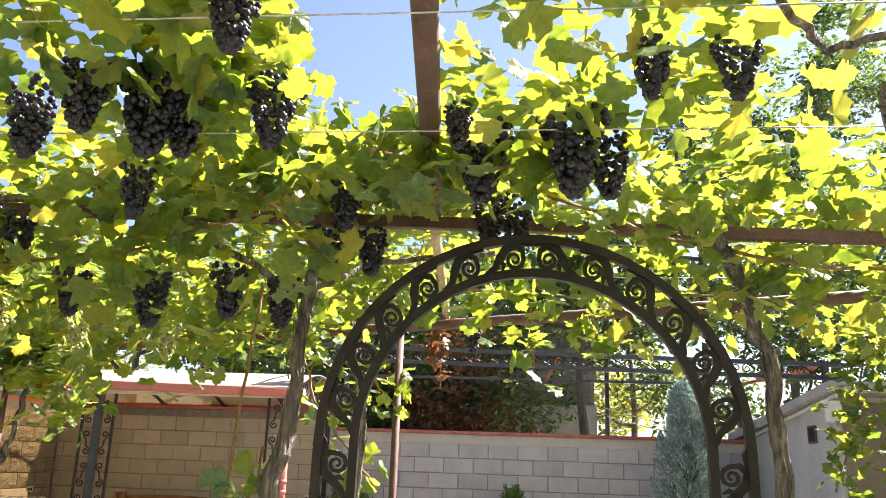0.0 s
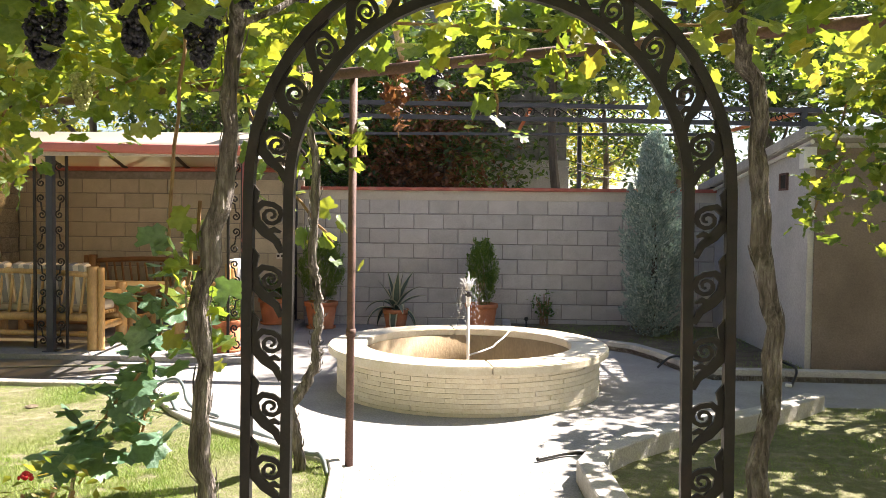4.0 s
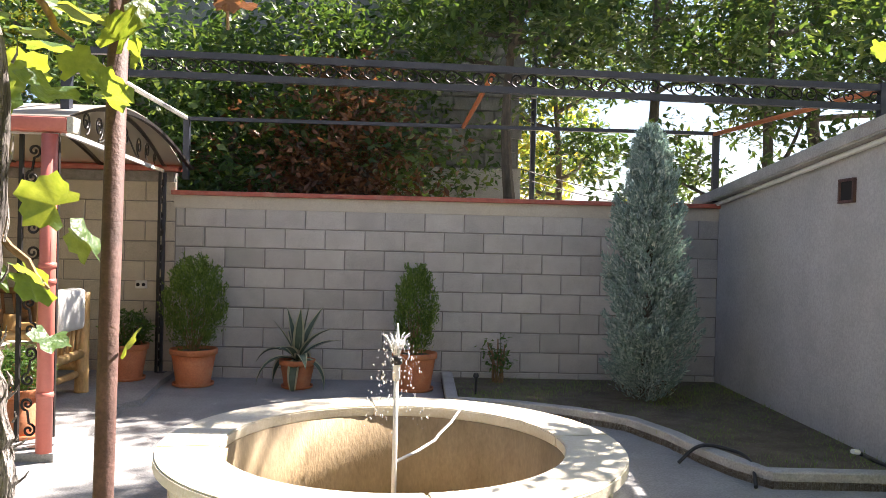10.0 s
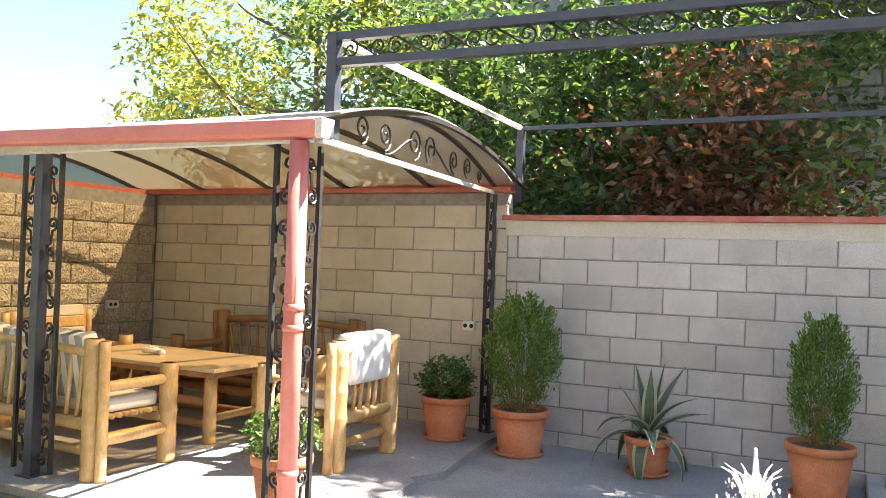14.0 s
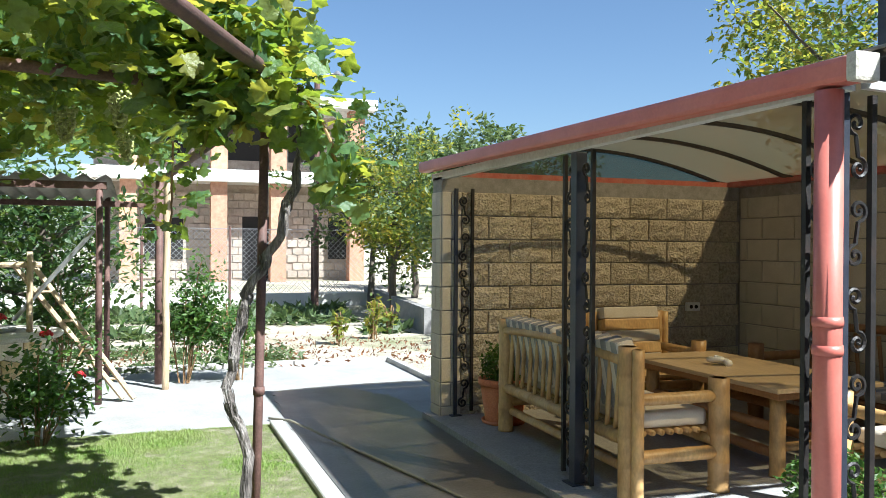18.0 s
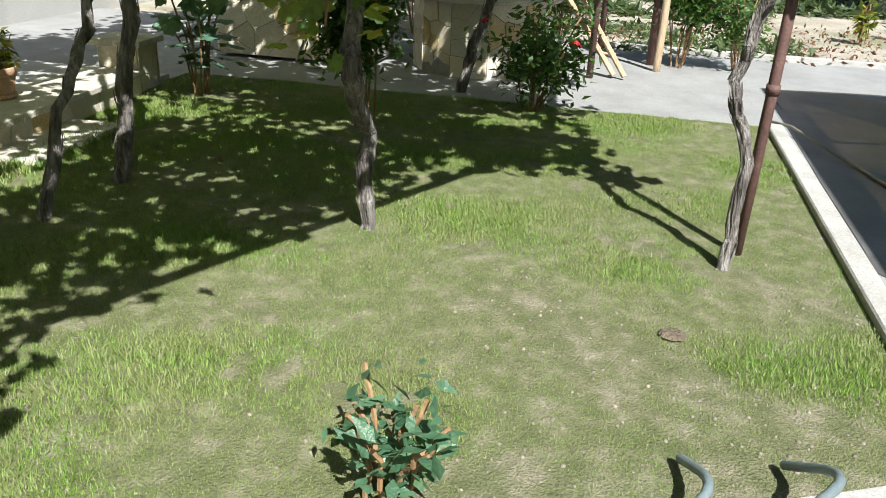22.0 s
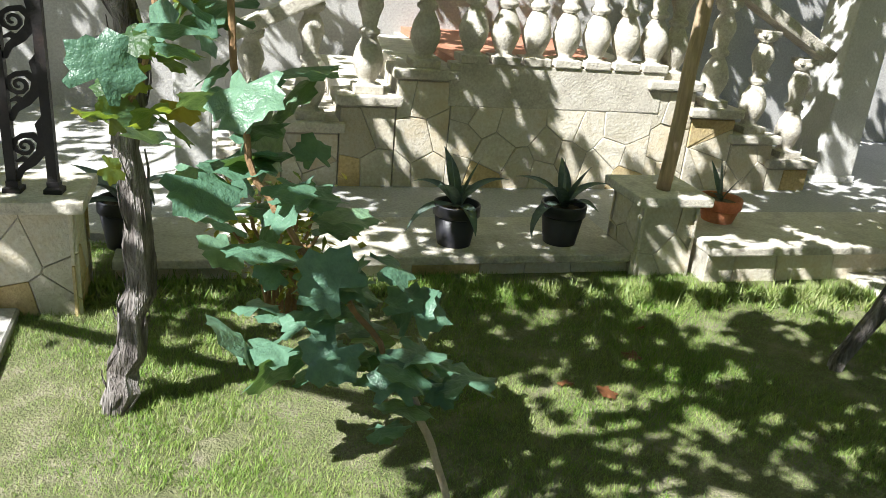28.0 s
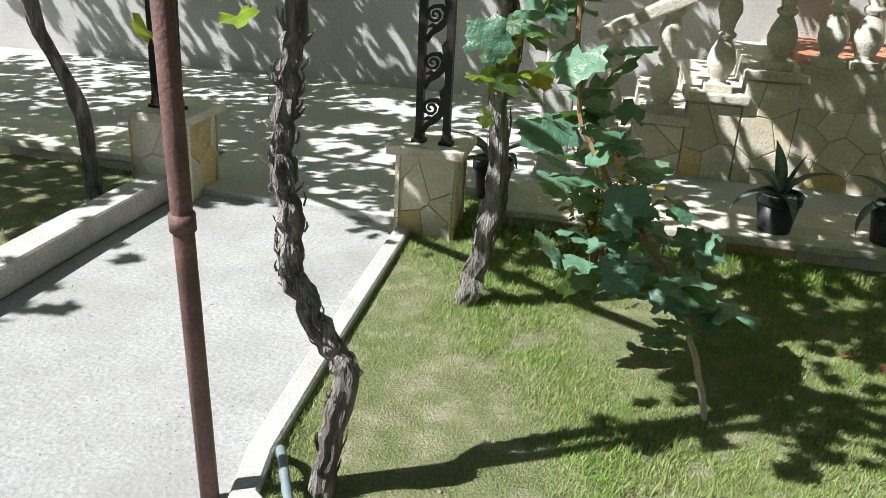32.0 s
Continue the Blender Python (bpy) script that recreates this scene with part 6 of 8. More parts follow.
def agave(parent, z, n, L, seed, drop=0.5, edge=True, wide=1.0):
    """A rosette of thick tapering leaves, channelled and arching, with pale margins."""
    r = random.Random(seed)
    for k in range(n):
        a = k * 2.399 + r.uniform(-0.2, 0.2)
        s = k / n
        tilt = 1.42 - (1.5 if edge else 1.15) * s + r.uniform(-0.12, 0.12)
        ln = L * r.uniform(0.8, 1.1)
        bend = drop * s * r.uniform(0.4, 1.5)
        bm, be = bmesh.new(), bmesh.new()
        rows, rows_e = [], []
        p, el = Vector((0, 0, 0)), tilt
        for i in range(9):
            f = i / 8
            w = wide * 0.062 * L * (0.75 + 0.55 * math.sin(math.pi * min(1, f * 1.1))) * (1 - f ** 3.5) + 0.002
            row = [Vector((p.x, sx * w, p.z + abs(sx) * w * 0.45)) for sx in (-1, -0.62, 0, 0.62, 1)]
            rows.append([bm.verts.new(v) for v in row[1:4]])
            rows_e.append([[be.verts.new(v) for v in row[:2]], [be.verts.new(v) for v in row[3:]]])
            p = p + Vector((math.cos(el), 0, math.sin(el))) * ln / 8
            el -= bend * 0.35
        for i in range(8):
            for j in range(2):
                bm.faces.new((rows[i][j], rows[i][j + 1], rows[i + 1][j + 1], rows[i + 1][j]))
            for e in range(2):
                be.faces.new((rows_e[i][e][0], rows_e[i][e][1], rows_e[i + 1][e][1], rows_e[i + 1][e][0]))
        m = pose(0, 0, z, 0, 0, math.degrees(a))
        o = part("leaf", bm, M_AGAVE if edge else M_AGAVE_B, parent, "", True)
        o.matrix_basis = m
        bmesh.ops.solidify(be, geom=be.faces[:], thickness=0.002)
        o2 = part("leaf_margin", be, M_AGAVE_E if edge else M_AGAVE_B, o)
        o2.matrix_basis = Matrix.Identity(4)


def conifer(parent, n, seed, height, width):
    """An upright feathery shrub: bare stems below, loose sprays above."""
    r = random.Random(seed)
    for k in range(16):
        a, q = k * 2.4, width * r.uniform(0.15, 0.7)
        part("stem", tube(bmesh.new(), [(0.02 * math.cos(a), 0.02 * math.sin(a), 0.30), (q * 0.6 * math.cos(a), q * 0.6 * math.sin(a), 0.55), (q * math.cos(a), q * math.sin(a), r.uniform(0.75, 0.95))], [0.006, 0.004, 0.002], 5), M_CANE, parent)
    r = np.random.default_rng(seed)
    m = n // 34
    u = r.uniform(0, 1, m) ** 0.8
    a = np.arange(m) * 2.399 + r.normal(0, 0.3, m)
    reach = width * np.sin(np.pi * (0.14 + 0.78 * u)) ** 0.62 * r.uniform(0.25, 1.0, m) ** 0.45 * r.uniform(0.86, 1.08, m)
    out = np.stack([np.cos(a), np.sin(a), np.zeros(m)], -1)
    tip = out * reach[:, None] + np.array([0, 0, 1]) * (0.46 + u * (height - 0.48) + r.normal(0, 0.02, m))[:, None]
    d = out * 0.38 + np.array([0, 0, 1]) + r.normal(0, 0.14, (m, 3))
    d /= np.linalg.norm(d, axis=1)[:, None]
    k = np.repeat(np.arange(m), 34)
    f = r.uniform(0, 1, len(k)) ** 0.8
    ln = r.uniform(0.09, 0.20, m)[k]
    pos = tip[k] - d[k] * (ln * (1 - f))[:, None] + r.normal(0, 1, (len(k), 3)) * (0.020 * (1 - f) + 0.003)[:, None]
    q = d[k] + r.normal(0, 0.38, (len(k), 3))
    q /= np.linalg.norm(q, axis=1)[:, None]
    side = np.cross(q, r.normal(0, 1, (len(k), 3)))
    side /= np.linalg.norm(side, axis=1)[:, None]
    scatter_mesh("foliage", SPR_V, SPR_F, pos, np.stack([side, q, np.cross(side, q)], -1), r.uniform(0.014, 0.036, len(k)), M_CONIFER, parent)


p = pot(-2.48, 11.0, 0.065, 0.20, 0.34, "terracotta pot with a low round leafy bush")
bushy(p, 0.30, 0.235, 0.17, 1500, 401, M_SHRUB, (0.03, 0.06))
p = pot(-1.87, 11.06, 0.012, 0.22, 0.35, "terracotta pot with a tall feathery conifer shrub")
conifer(p, 15000, 402, 1.24, 0.32)
p = pot(-0.885, 11.03, 0.012, 0.17, 0.27, "terracotta pot with a spreading variegated agave")
agave(p, 0.25, 17, 0.56, 403, 0.85, True, 1.2)
p = pot(0.225, 11.02, 0.012, 0.215, 0.36, "terracotta pot with an upright conifer shrub")
conifer(p, 11000, 404, 1.20, 0.235)
p = pot(-5.80, 8.84, 0.065, 0.205, 0.36, "terracotta pot with a dark leafy bush by the pier")
bushy(p, 0.32, 0.20, 0.15, 1300, 405, M_SHRUB, (0.03, 0.06))
p = pot(-2.38, 8.77, 0.065, 0.17, 0.33, "terracotta pot with a light green bush by the downpipe")
bushy(p, 0.29, 0.20, 0.15, 1300, 406, M_SHRUB, (0.025, 0.05))
for k, (x, y, zz, sd) in enumerate([(-0.62, 2.74, 0.12, 410), (-2.0, 2.66, 0.12, 411), (-2.51, 2.61, 0.12, 412)]):
    p = pot(x, y, zz, 0.105, 0.19, "black plastic pot with a small agave on the low wall", "black agave pots", M_BLACKPOT, False)
    agave(p, 0.165, 9, 0.29, sd, 0.9, False, 1.3)
p = pot(-3.37, 2.46, 0.20, 0.105, 0.12, "shallow brown clay bowl with a dry stalk on the low wall", "clay bowls", M_TERRA, False)
agave(p, 0.10, 4, 0.2, 414, 0.1, False)
p = pot(-4.55, 2.38, 0.20, 0.11, 0.19, "pale terracotta pot with a leafy jade plant on the low wall", "clay bowls", M_TERRA_P)
bushy(p, 0.17, 0.13, 0.12, 260, 415, M_TREE_Y, (0.04, 0.07))


# ---------------- bamboo furniture ----------------
def bamboo(parent, a, b, r, name="pole", material=None, nodes=True):
    """A bamboo pole with raised rings at its joints and a hollow-looking end."""
    A, B = Vector(a), Vector(b)
    L = (B - A).length
    n = max(2, int(L / 0.16))
    pts, rad = [], []
    for i in range(n):
        for f, k in ((0.0, 1.0), (0.06, 1.06), (0.12, 1.0), (0.5, 0.97)) if nodes else ((0, 1), (0.5, 1)):
            s = (i + f) / n
            pts.append(A.lerp(B, s))
            rad.append(r * k)
    pts.append(B)
    rad.append(r)
    pts.append(B)
    rad.append(r * 0.72)
    pts.append(B.lerp(A, min(0.9, 0.02 / L)))
    rad.append(r * 0.66)
    return part(name, tube(bmesh.new(), pts, rad, 12), material or M_BAMBOO, parent, "", True)


def cushion(parent, x0, y0, z0, x1, y1, z1, m=None, stripes=0, name="cushion", base=None):
    bm = mbox(x0, y0, z0, x1, y1, z1, 0.03)
    o = part(name, bm, base or M_CUSHION, parent, "", True)
    if m is not None:
        o.matrix_basis = m
    for k in range(stripes):
        s = x0 + (x1 - x0) * (k + 0.5) / stripes
        w = (x1 - x0) / stripes * 0.26
        q = part("stripe", mbox(s - w, y0 - 0.003, z0 + 0.03, s + w, y1 + 0.003, z1 + 0.003, 0.004), M_CUSH_GREY, o)
        q.matrix_basis = Matrix.Identity(4)
    return o


def bamboo_seat(name, W, label, slats, material=None, D=0.60):
    """Back along local x at y=0, sitter faces local +y."""
    t = thing(name, (0, 0, 0), 0, label, "bench" if W > 1 else "armchair", "bamboo seats")
    mm = material or M_BAMBOO
    for sx in (-1, 1):
        x = sx * W / 2
        bamboo(t, (x, 0, 0), (x, 0, 0.86), 0.058, "back_post", mm)
        bamboo(t, (x + sx * 0.085, 0.01, 0), (x + sx * 0.085, 0.01, 0.85), 0.034, "side_post", mm)
        bamboo(t, (x, D, 0), (x, D, 0.66), 0.062, "front_post", mm)
        bamboo(t, (x, 0.03, 0.555), (x, D - 0.03, 0.555), 0.036, "arm", mm)
        bamboo(t, (x, 0.03, 0.23), (x, D - 0.03, 0.23), 0.042, "side_rail", mm)
    n = 9
    pts = [(-W / 2 + W * i / n, -0.01, 0.775 + 0.035 * math.sin(math.pi * i / n)) for i in range(n + 1)]
    part("top_rail", tube(bmesh.new(), pts, 0.034, 12), mm, t, "", True)
    bamboo(t, (-W / 2, 0.0, 0.335), (W / 2, 0.0, 0.335), 0.042, "bottom_rail", mm)
    bamboo(t, (-W / 2, 0.03, 0.16), (W / 2, 0.03, 0.16), 0.03, "low_rail", mm)
    bamboo(t, (-W / 2, D - 0.03, 0.30), (W / 2, D - 0.03, 0.30), 0.036, "seat_rail", mm)
    for k in range(slats):
        x = -W / 2 + W * (k + 1) / (slats + 1)
        lean = 0.05 if k % 2 else 0.0
        bamboo(t, (x - 0.03 + lean * 0.3, 0.0, 0.36), (x + 0.03, -0.005, 0.76), 0.015, "slat", mm, False)
    for k in range(9):
        y = 0.06 + (D - 0.12) * k / 8
        bamboo(t, (-W / 2 + 0.03, y, 0.355), (W / 2 - 0.03, y, 0.355), 0.018, "seat_slat", mm, False)
    return t


b1 = bamboo_seat("bamboo_bench", 1.78, "heavy bamboo bench with striped cushions, its back to the lawn", 15)
b1.matrix_basis = pose(-4.63, 8.70, 0.065, 0, 0, -2)
cushion(b1, -0.84, 0.10, 0.375, 0.84, 0.56, 0.475, None, 0, "seat_cushion", M_CUSHION)
for sx in (-0.43, 0.43):
    cushion(b1, sx - 0.41, -0.05, 0.0, sx + 0.41, 0.06, 0.44, pose(0, 0.10, 0.45, 12), 7, "back_cushion")
ac = bamboo_seat("bamboo_armchair", 0.66, "bamboo armchair with a white cloth over its back", 6)
ac.matrix_basis = pose(-2.62, 10.0, 0.065, 0, 0, 90)
bm = mbox(-0.26, -0.06, 0.55, 0.26, 0.09, 0.90, 0.05)
part("draped_cloth", bm, M_WHITEPAINT, ac, "folded white cloth", True)
cushion(ac, -0.28, 0.10, 0.375, 0.28, 0.55, 0.46, None, 0, "seat_cushion")
b4 = bamboo_seat("bamboo_bench", 1.50, "dark bamboo bench against the block wall", 13, M_BAMBOO_D)
b4.matrix_basis = pose(-4.30, 11.30, 0.065, 0, 0, 180)
cushion(b4, -0.70, 0.10, 0.375, 0.70, 0.55, 0.45, None, 12, "seat_cushion")
wc = bamboo_seat("bamboo_armchair", 0.66, "bamboo armchair with a striped back cushion by the end wall", 6)
wc.matrix_basis = pose(-5.95, 10.05, 0.065, 0, 0, -90)
for k in range(5):
    part("cushion_stripe", mbox(-0.27, -0.02, 0.0 + 0.1 * k, 0.27, 0.10, 0.1 + 0.1 * k - 0.002, 0.012), (M_CUSHION, M_BAMBOO)[k % 2], wc).matrix_basis = pose(0, 0.10, 0.40, 10)
tb = thing("bamboo_table", (-4.50, 10.08, 0.065), 0, "low bamboo table with a pale board top", "table")
part("tabletop", mbox(-0.82, -0.42, 0.545, 0.82, 0.42, 0.575, 0.006), M_TABLE, tb)
part("tabletop_edge", mbox(-0.79, -0.39, 0.50, 0.79, 0.39, 0.543, 0.006), M_BAMBOO_D, tb)
for x in (-0.66, 0.66):
    for y in (-0.27, 0.27):
        bamboo(tb, (x, y, 0), (x, y, 0.50), 0.05, "leg")
    bamboo(tb, (x, -0.27, 0.18), (x, 0.27, 0.18), 0.03, "stretcher")
for y in (-0.27, 0.27):
    bamboo(tb, (-0.66, y, 0.30), (0.66, y, 0.30), 0.034, "stretcher", M_BAMBOO_D)
    bamboo(tb, (-0.66, y, 0.14), (0.66, y, 0.14), 0.034, "stretcher", M_BAMBOO_D)
sh = thing("seashell", (-4.62, 9.98, 0.641), 20, "white seashell lying on the table", "seashell")
bm = bmesh.new()
pts = [(0.09 * math.cos(0.9 * i) * (1 - i / 14), 0.05 * math.sin(0.9 * i) * (1 - i / 14), 0.02 + 0.004 * i) for i in range(12)]
tube(bm, pts, [0.028 * (1 - i / 15) for i in range(12)], 8)
part("shell", bm, M_WHITEPAINT, sh, "", True)
for nm, x, y, z, ax in (("wall_socket", -2.52, 11.49, 0.93, 0), ("wall_socket", -6.19, 10.95, 0.93, 1)):
    so = thing(nm, (x, y, z), 90 * ax, "small white double power socket on the wall", "power socket", "wall sockets")
    part("plate", mbox(-0.055 - 0.02 * ax, -0.02, -0.04, 0.055 + 0.02 * ax, 0.012, 0.04, 0.006), M_WHITEPAINT, so)
    for k in (-1, 1):
        part("outlet", lathe(bmesh.new(), [(0.018, 0), (0.018, 0.004)], 12), M_DARK, so).matrix_basis = pose(0.028 * k, -0.0215, 0, 90)

# ---------------- well, sink and their canopy ----------------
wl = thing("garden_well", (-7.97, 4.70, 0.012), 0, "round stone-clad garden well with a slab top and a winch", "well")
wl.matrix_basis = wl.matrix_basis @ Matrix.Diagonal((0.78, 0.78, 0.9, 1))
part("core", lathe(bmesh.new(), [(0.82, -0.05), (0.80, 0.70), (0.05, 0.70)], 12), M_MORTAR, wl)
for k in range(12):
    a = 2 * math.pi * k / 12
    nx, ny = math.cos(a), math.sin(a)
    w = 2 * 0.80 * math.sin(math.pi / 12)
    rr_ = 0.80 * math.cos(math.pi / 12)
    m = Matrix.Translation((nx * rr_, ny * rr_, 0)) @ Matrix.Rotation(a + math.pi / 2, 4, "Z") @ Matrix.Translation((-w / 2, 0, 0))
    if nx > -0.3:
        clad(wl, w, 0.70, 8, 600 + k, m, 0.02)
bm = lathe(bmesh.new(), [(0.90, 0.70), (0.92, 0.715), (0.92, 0.745), (0.90, 0.755), (0.42, 0.755), (0.40, 0.72)], 28)
part("slab", bm, M_BALUSTER, wl, "pale stone well slab")
part("lid", lathe(bmesh.new(), [(0.42, 0.757), (0.44, 0.78), (0.02, 0.80)], 20), M_CORR, wl, "dark sheet metal lid")
bamboo(wl, (0.12, -0.58, 0.75), (0.12, -0.58, 1.55), 0.035, "upright", M_WOODPOST, False)
bamboo(wl, (0.12, 0.58, 0.75), (0.12, 0.58, 1.55), 0.035, "upright", M_WOODPOST, False)
part("axle", tube(bmesh.new(), [(0.12, -0.75, 1.42), (0.12, 0.7, 1.42)], 0.03, 8), M_WOODPOST, wl)
bm = bmesh.new()
ring(bm, 0.0, 0.20, -0.03, 0.03, 16)
o = part("winch_wheel", bm, M_CORR, wl, "old scalloped metal winch wheel")
o.matrix_basis = pose(0.12, -0.40, 1.42, 90)
for k in range(8):
    a = 2 * math.pi * k / 8
    q = part("lobe", lathe(bmesh.new(), [(0.06, -0.028), (0.06, 0.028)], 10), M_CORR, o)
    q.matrix_basis = Matrix.Translation((0.20 * math.cos(a), 0.20 * math.sin(a), 0))
bk = thing("bucket", (-7.9, 4.66, 0.735), 0, "dark metal bucket standing on the well", "bucket")
part("body", lathe(bmesh.new(), [(0.10, 0), (0.13, 0.24), (0.135, 0.24), (0.125, 0.23), (0.1, 0.03)], 16), M_IRON, bk, "", True)
part("rope", tube(bmesh.new(), [(0, 0, 0.24), (0, 0, 0.6)], 0.008, 5), M_WOODPOST, bk)

sk = thing("garden_sink", (-7.75, 2.75, 0.045), 0, "stone-clad outdoor sink counter with bowls on top", "sink counter")
part("core", mbox(-0.35, -0.45, 0, 0.33, 0.5, 0.72), M_MORTAR, sk)
clad(sk, 0.95, 0.70, 11, 630, pose(0.33, -0.45, 0.0, 0, 0, 90))
clad(sk, 0.66, 0.70, 8, 631, pose(0.32, 0.5, 0.0, 0, 0, 180))
part("counter", mbox(-0.38, -0.5, 0.72, 0.38, 0.54, 0.76, 0.008), M_BALUSTER, sk)
part("side_seat", mbox(-0.35, 0.53, 0, 0.25, 1.05, 0.36), M_MORTAR, sk)
part("seat_slab", mbox(-0.37, 0.52, 0.36, 0.29, 1.08, 0.40, 0.008), M_BALUSTER, sk)
clad(sk, 0.52, 0.35, 5, 632, pose(0.25, 0.53, 0.0, 0, 0, 90))
for k, (x, y, r) in enumerate(((0.1, -0.1, 0.14), (0.12, 0.22, 0.11))):
    bw = thing("enamel_bowl", (-7.75 + x, 2.75 + y, 0.805), 0, "white enamel wash bowl on the sink counter", "bowl", "wash bowls")
    part("bowl", lathe(bmesh.new(), [(r * 0.6, 0), (r * 0.95, 0.08), (r, 0.085), (r * 0.92, 0.08), (r * 0.5, 0.012)], 18), M_WHITEPAINT, bw, "", True)
ho = thing("garden_hose", (-7.4, 3.3, 0.012), 0, "pale hose hanging from the sink", "hose")
part("hose", tube(bmesh.new(), [(0.0, 0.0, 0.95), (0.06, 0.05, 0.6), (0.04, -0.1, 0.25), (0.15, -0.15, 0.03), (0.3, 0.05, 0.02), (0.2, 0.25, 0.02), (-0.0, 0.2, 0.02)], 0.0105, 8), M_HOSE, ho, "", True)

cn = thing("well_canopy", (-0.17, -0.08, 0), 0, "corrugated sheet canopy over the well on rusty pipe posts", "canopy")
bm = bmesh.new()
rows = []
N_ = 72
for i in range(N_ + 1):
    y = 2.6 + (5.9 - 2.6) * i / N_
    dz = 0.028 * math.sin(2 * math.pi * (y - 2.6) / 0.178)
    rows.append([bm.verts.new(v) for v in ((-7.62, y, 2.08 + dz), (-9.4, y, 1.98 + dz), (-9.4, y, 1.99 + dz), (-7.62, y, 2.09 + dz))])
for a, b in zip(rows, rows[1:]):
    for k in range(4):
        bm.faces.new((a[k], b[k], b[(k + 1) % 4], a[(k + 1) % 4]))
bmesh.ops.recalc_face_normals(bm, faces=bm.faces[:])
part("corrugated_sheet", bm, M_CORR, cn, "weathered grey corrugated sheet", True)
part("front_beam", mbox(-7.72, 2.6, 1.98, -7.67, 5.86, 2.045), M_RUST, cn)
part("back_beam", mbox(-9.3, 2.6, 1.89, -9.24, 6.2, 1.95), M_RUST, cn)
for x, y in ((-7.70, 5.80), (-9.27, 5.80), (-9.27, 2.7), (-7.70, 2.66)):
    part("post", tube(bmesh.new(), [(x, y, -0.05), (x, y, 1.99)], 0.03, 8), M_RUST, cn, "", True)
part("brace", tube(bmesh.new(), [(-7.72, 5.75, 1.6), (-7.75, 5.1, 0.8)], 0.022, 6), M_STEEL, cn)
ld = thing("wooden_ladder", (-7.93, 5.93, 0.012), 0, "grey wooden ladder leaning by the well", "ladder")
for d in (0.0, 0.16):
    part("stile", tube(bmesh.new(), [(0.15 * d, d * 0.6, 0.03), (-0.35, -0.95 + d, 1.25)], 0.025, 6), M_WOODPOST, ld)
for k in range(4):
    s = 0.15 + 0.22 * k
    part("rung", tube(bmesh.new(), [(-0.35 * s, -0.95 * s, 0.03 + 1.22 * s), (0.02 - 0.35 * s, 0.14 - 0.95 * s, 0.03 + 1.22 * s)], 0.014, 6), M_WOODPOST, ld)
wp = thing("wooden_post", (-8.5, 6.31, 0.0), 0, "pale peeled wooden post by the walk", "post", "wooden posts")
part("post", tube(bmesh.new(), wobble([(0, 0, -0.1), (0.02, 0, 1.1), (0.0, 0.02, 2.2)], 3, 0.008), 0.036, 9), M_WOODPOST, wp, "", True)
wp = thing("rusty_post", (-8.85, 6.25, 0.0), 0, "rusty steel post behind the wooden one", "post")
part("post", tube(bmesh.new(), [(0, 0, -0.1), (0, 0, 2.2)], 0.04, 8), M_RUST, wp, "", True)
part("side_beam", tube(bmesh.new(), [(-4.05, 6.74, 2.24), (-8.6, 6.30, 2.16)], 0.035, 8), M_RUST, pg, "", True)
part("side_beam", tube(bmesh.new(), [(-3.98, 6.70, 2.24), (-3.9, 5.0, 2.3), (-3.95, 3.28, 2.42)], 0.03, 8), M_RUST, pg, "", True)
for x, y, h, top, mm in ((-2.95, 2.67, 0.41, 2.5, M_WOODPOST), (-5.83, 2.44, 0.40, 2.5, M_ORANGE)):
    wp = thing("wooden_post", (x, y, h), 0, "peeled wooden pole standing on a stone pillar", "post", "wooden posts")
    part("post", tube(bmesh.new(), wobble([(0, 0, 0), (-0.03, 0, 0.9), (-0.06, 0.02, top - h)], 7, 0.006), 0.033, 9), M_WOODPOST, wp, "", True)

# ---------------- bushes along the walk ----------------
def bush(name, x, y, h, w, n, seed, label, material=None, size=(0.05, 0.09), flowers=(), cat="bush", z=0.02):
    t = thing(name, (x, y, z), 0, label, cat)
    r = np.random.default_rng(seed)
    rr = random.Random(seed)
    tips = []
    for k in range(11):
        a, q = rr.uniform(0, 6.28), w * rr.uniform(0.3, 1.0)
        tip = (q * math.cos(a), q * math.sin(a), h * rr.uniform(0.55, 1.0))
        part("stem", tube(bmesh.new(), wobble([(0.05 * math.cos(a), 0.05 * math.sin(a), -0.03), (tip[0] * 0.5, tip[1] * 0.5, tip[2] * 0.6), tip], seed + k, 0.012, 3), 0.007, 5), M_CANE, t)
        tips += [tip, tuple(c * 0.7 for c in tip), (tip[0] * 0.5, tip[1] * 0.5, tip[2] * 0.6)]
    T = np.array(tips)
    k = r.integers(0, len(T), n)
    pos = T[k] + r.normal(0, w * 0.22, (n, 3))
    pos[:, 2] = np.clip(pos[:, 2], 0.05, None)
    big = material is M_VINE_Y
    scatter_mesh("foliage", LEAF_V if big else OVAL_V, LEAF_F if big else OVAL_F, pos, rand_rot(r, n, 0.6 if big else 1.0), r.uniform(*size, n), material or M_SHRUB, t)
    for fx, fy, fz, s in flowers:
        bm = bmesh.new()
        for q in range(14):
            a = q * 2.4
            rad = s * (0.15 + 0.06 * q)
            c = Vector((rad * math.cos(a), rad * math.sin(a), s * (0.6 - 0.05 * q)))
            bmesh.ops.create_icosphere(bm, subdivisions=1, radius=s * 0.45, matrix=Matrix.Translation(c) @ Matrix.Rotation(a, 4, "Z") @ Matrix.Diagonal((0.5, 1, 0.8, 1)))
        part("rose_flower", bm, M_ROSE, t, "open red rose", True).matrix_basis = pose(fx, fy, fz)
    return t


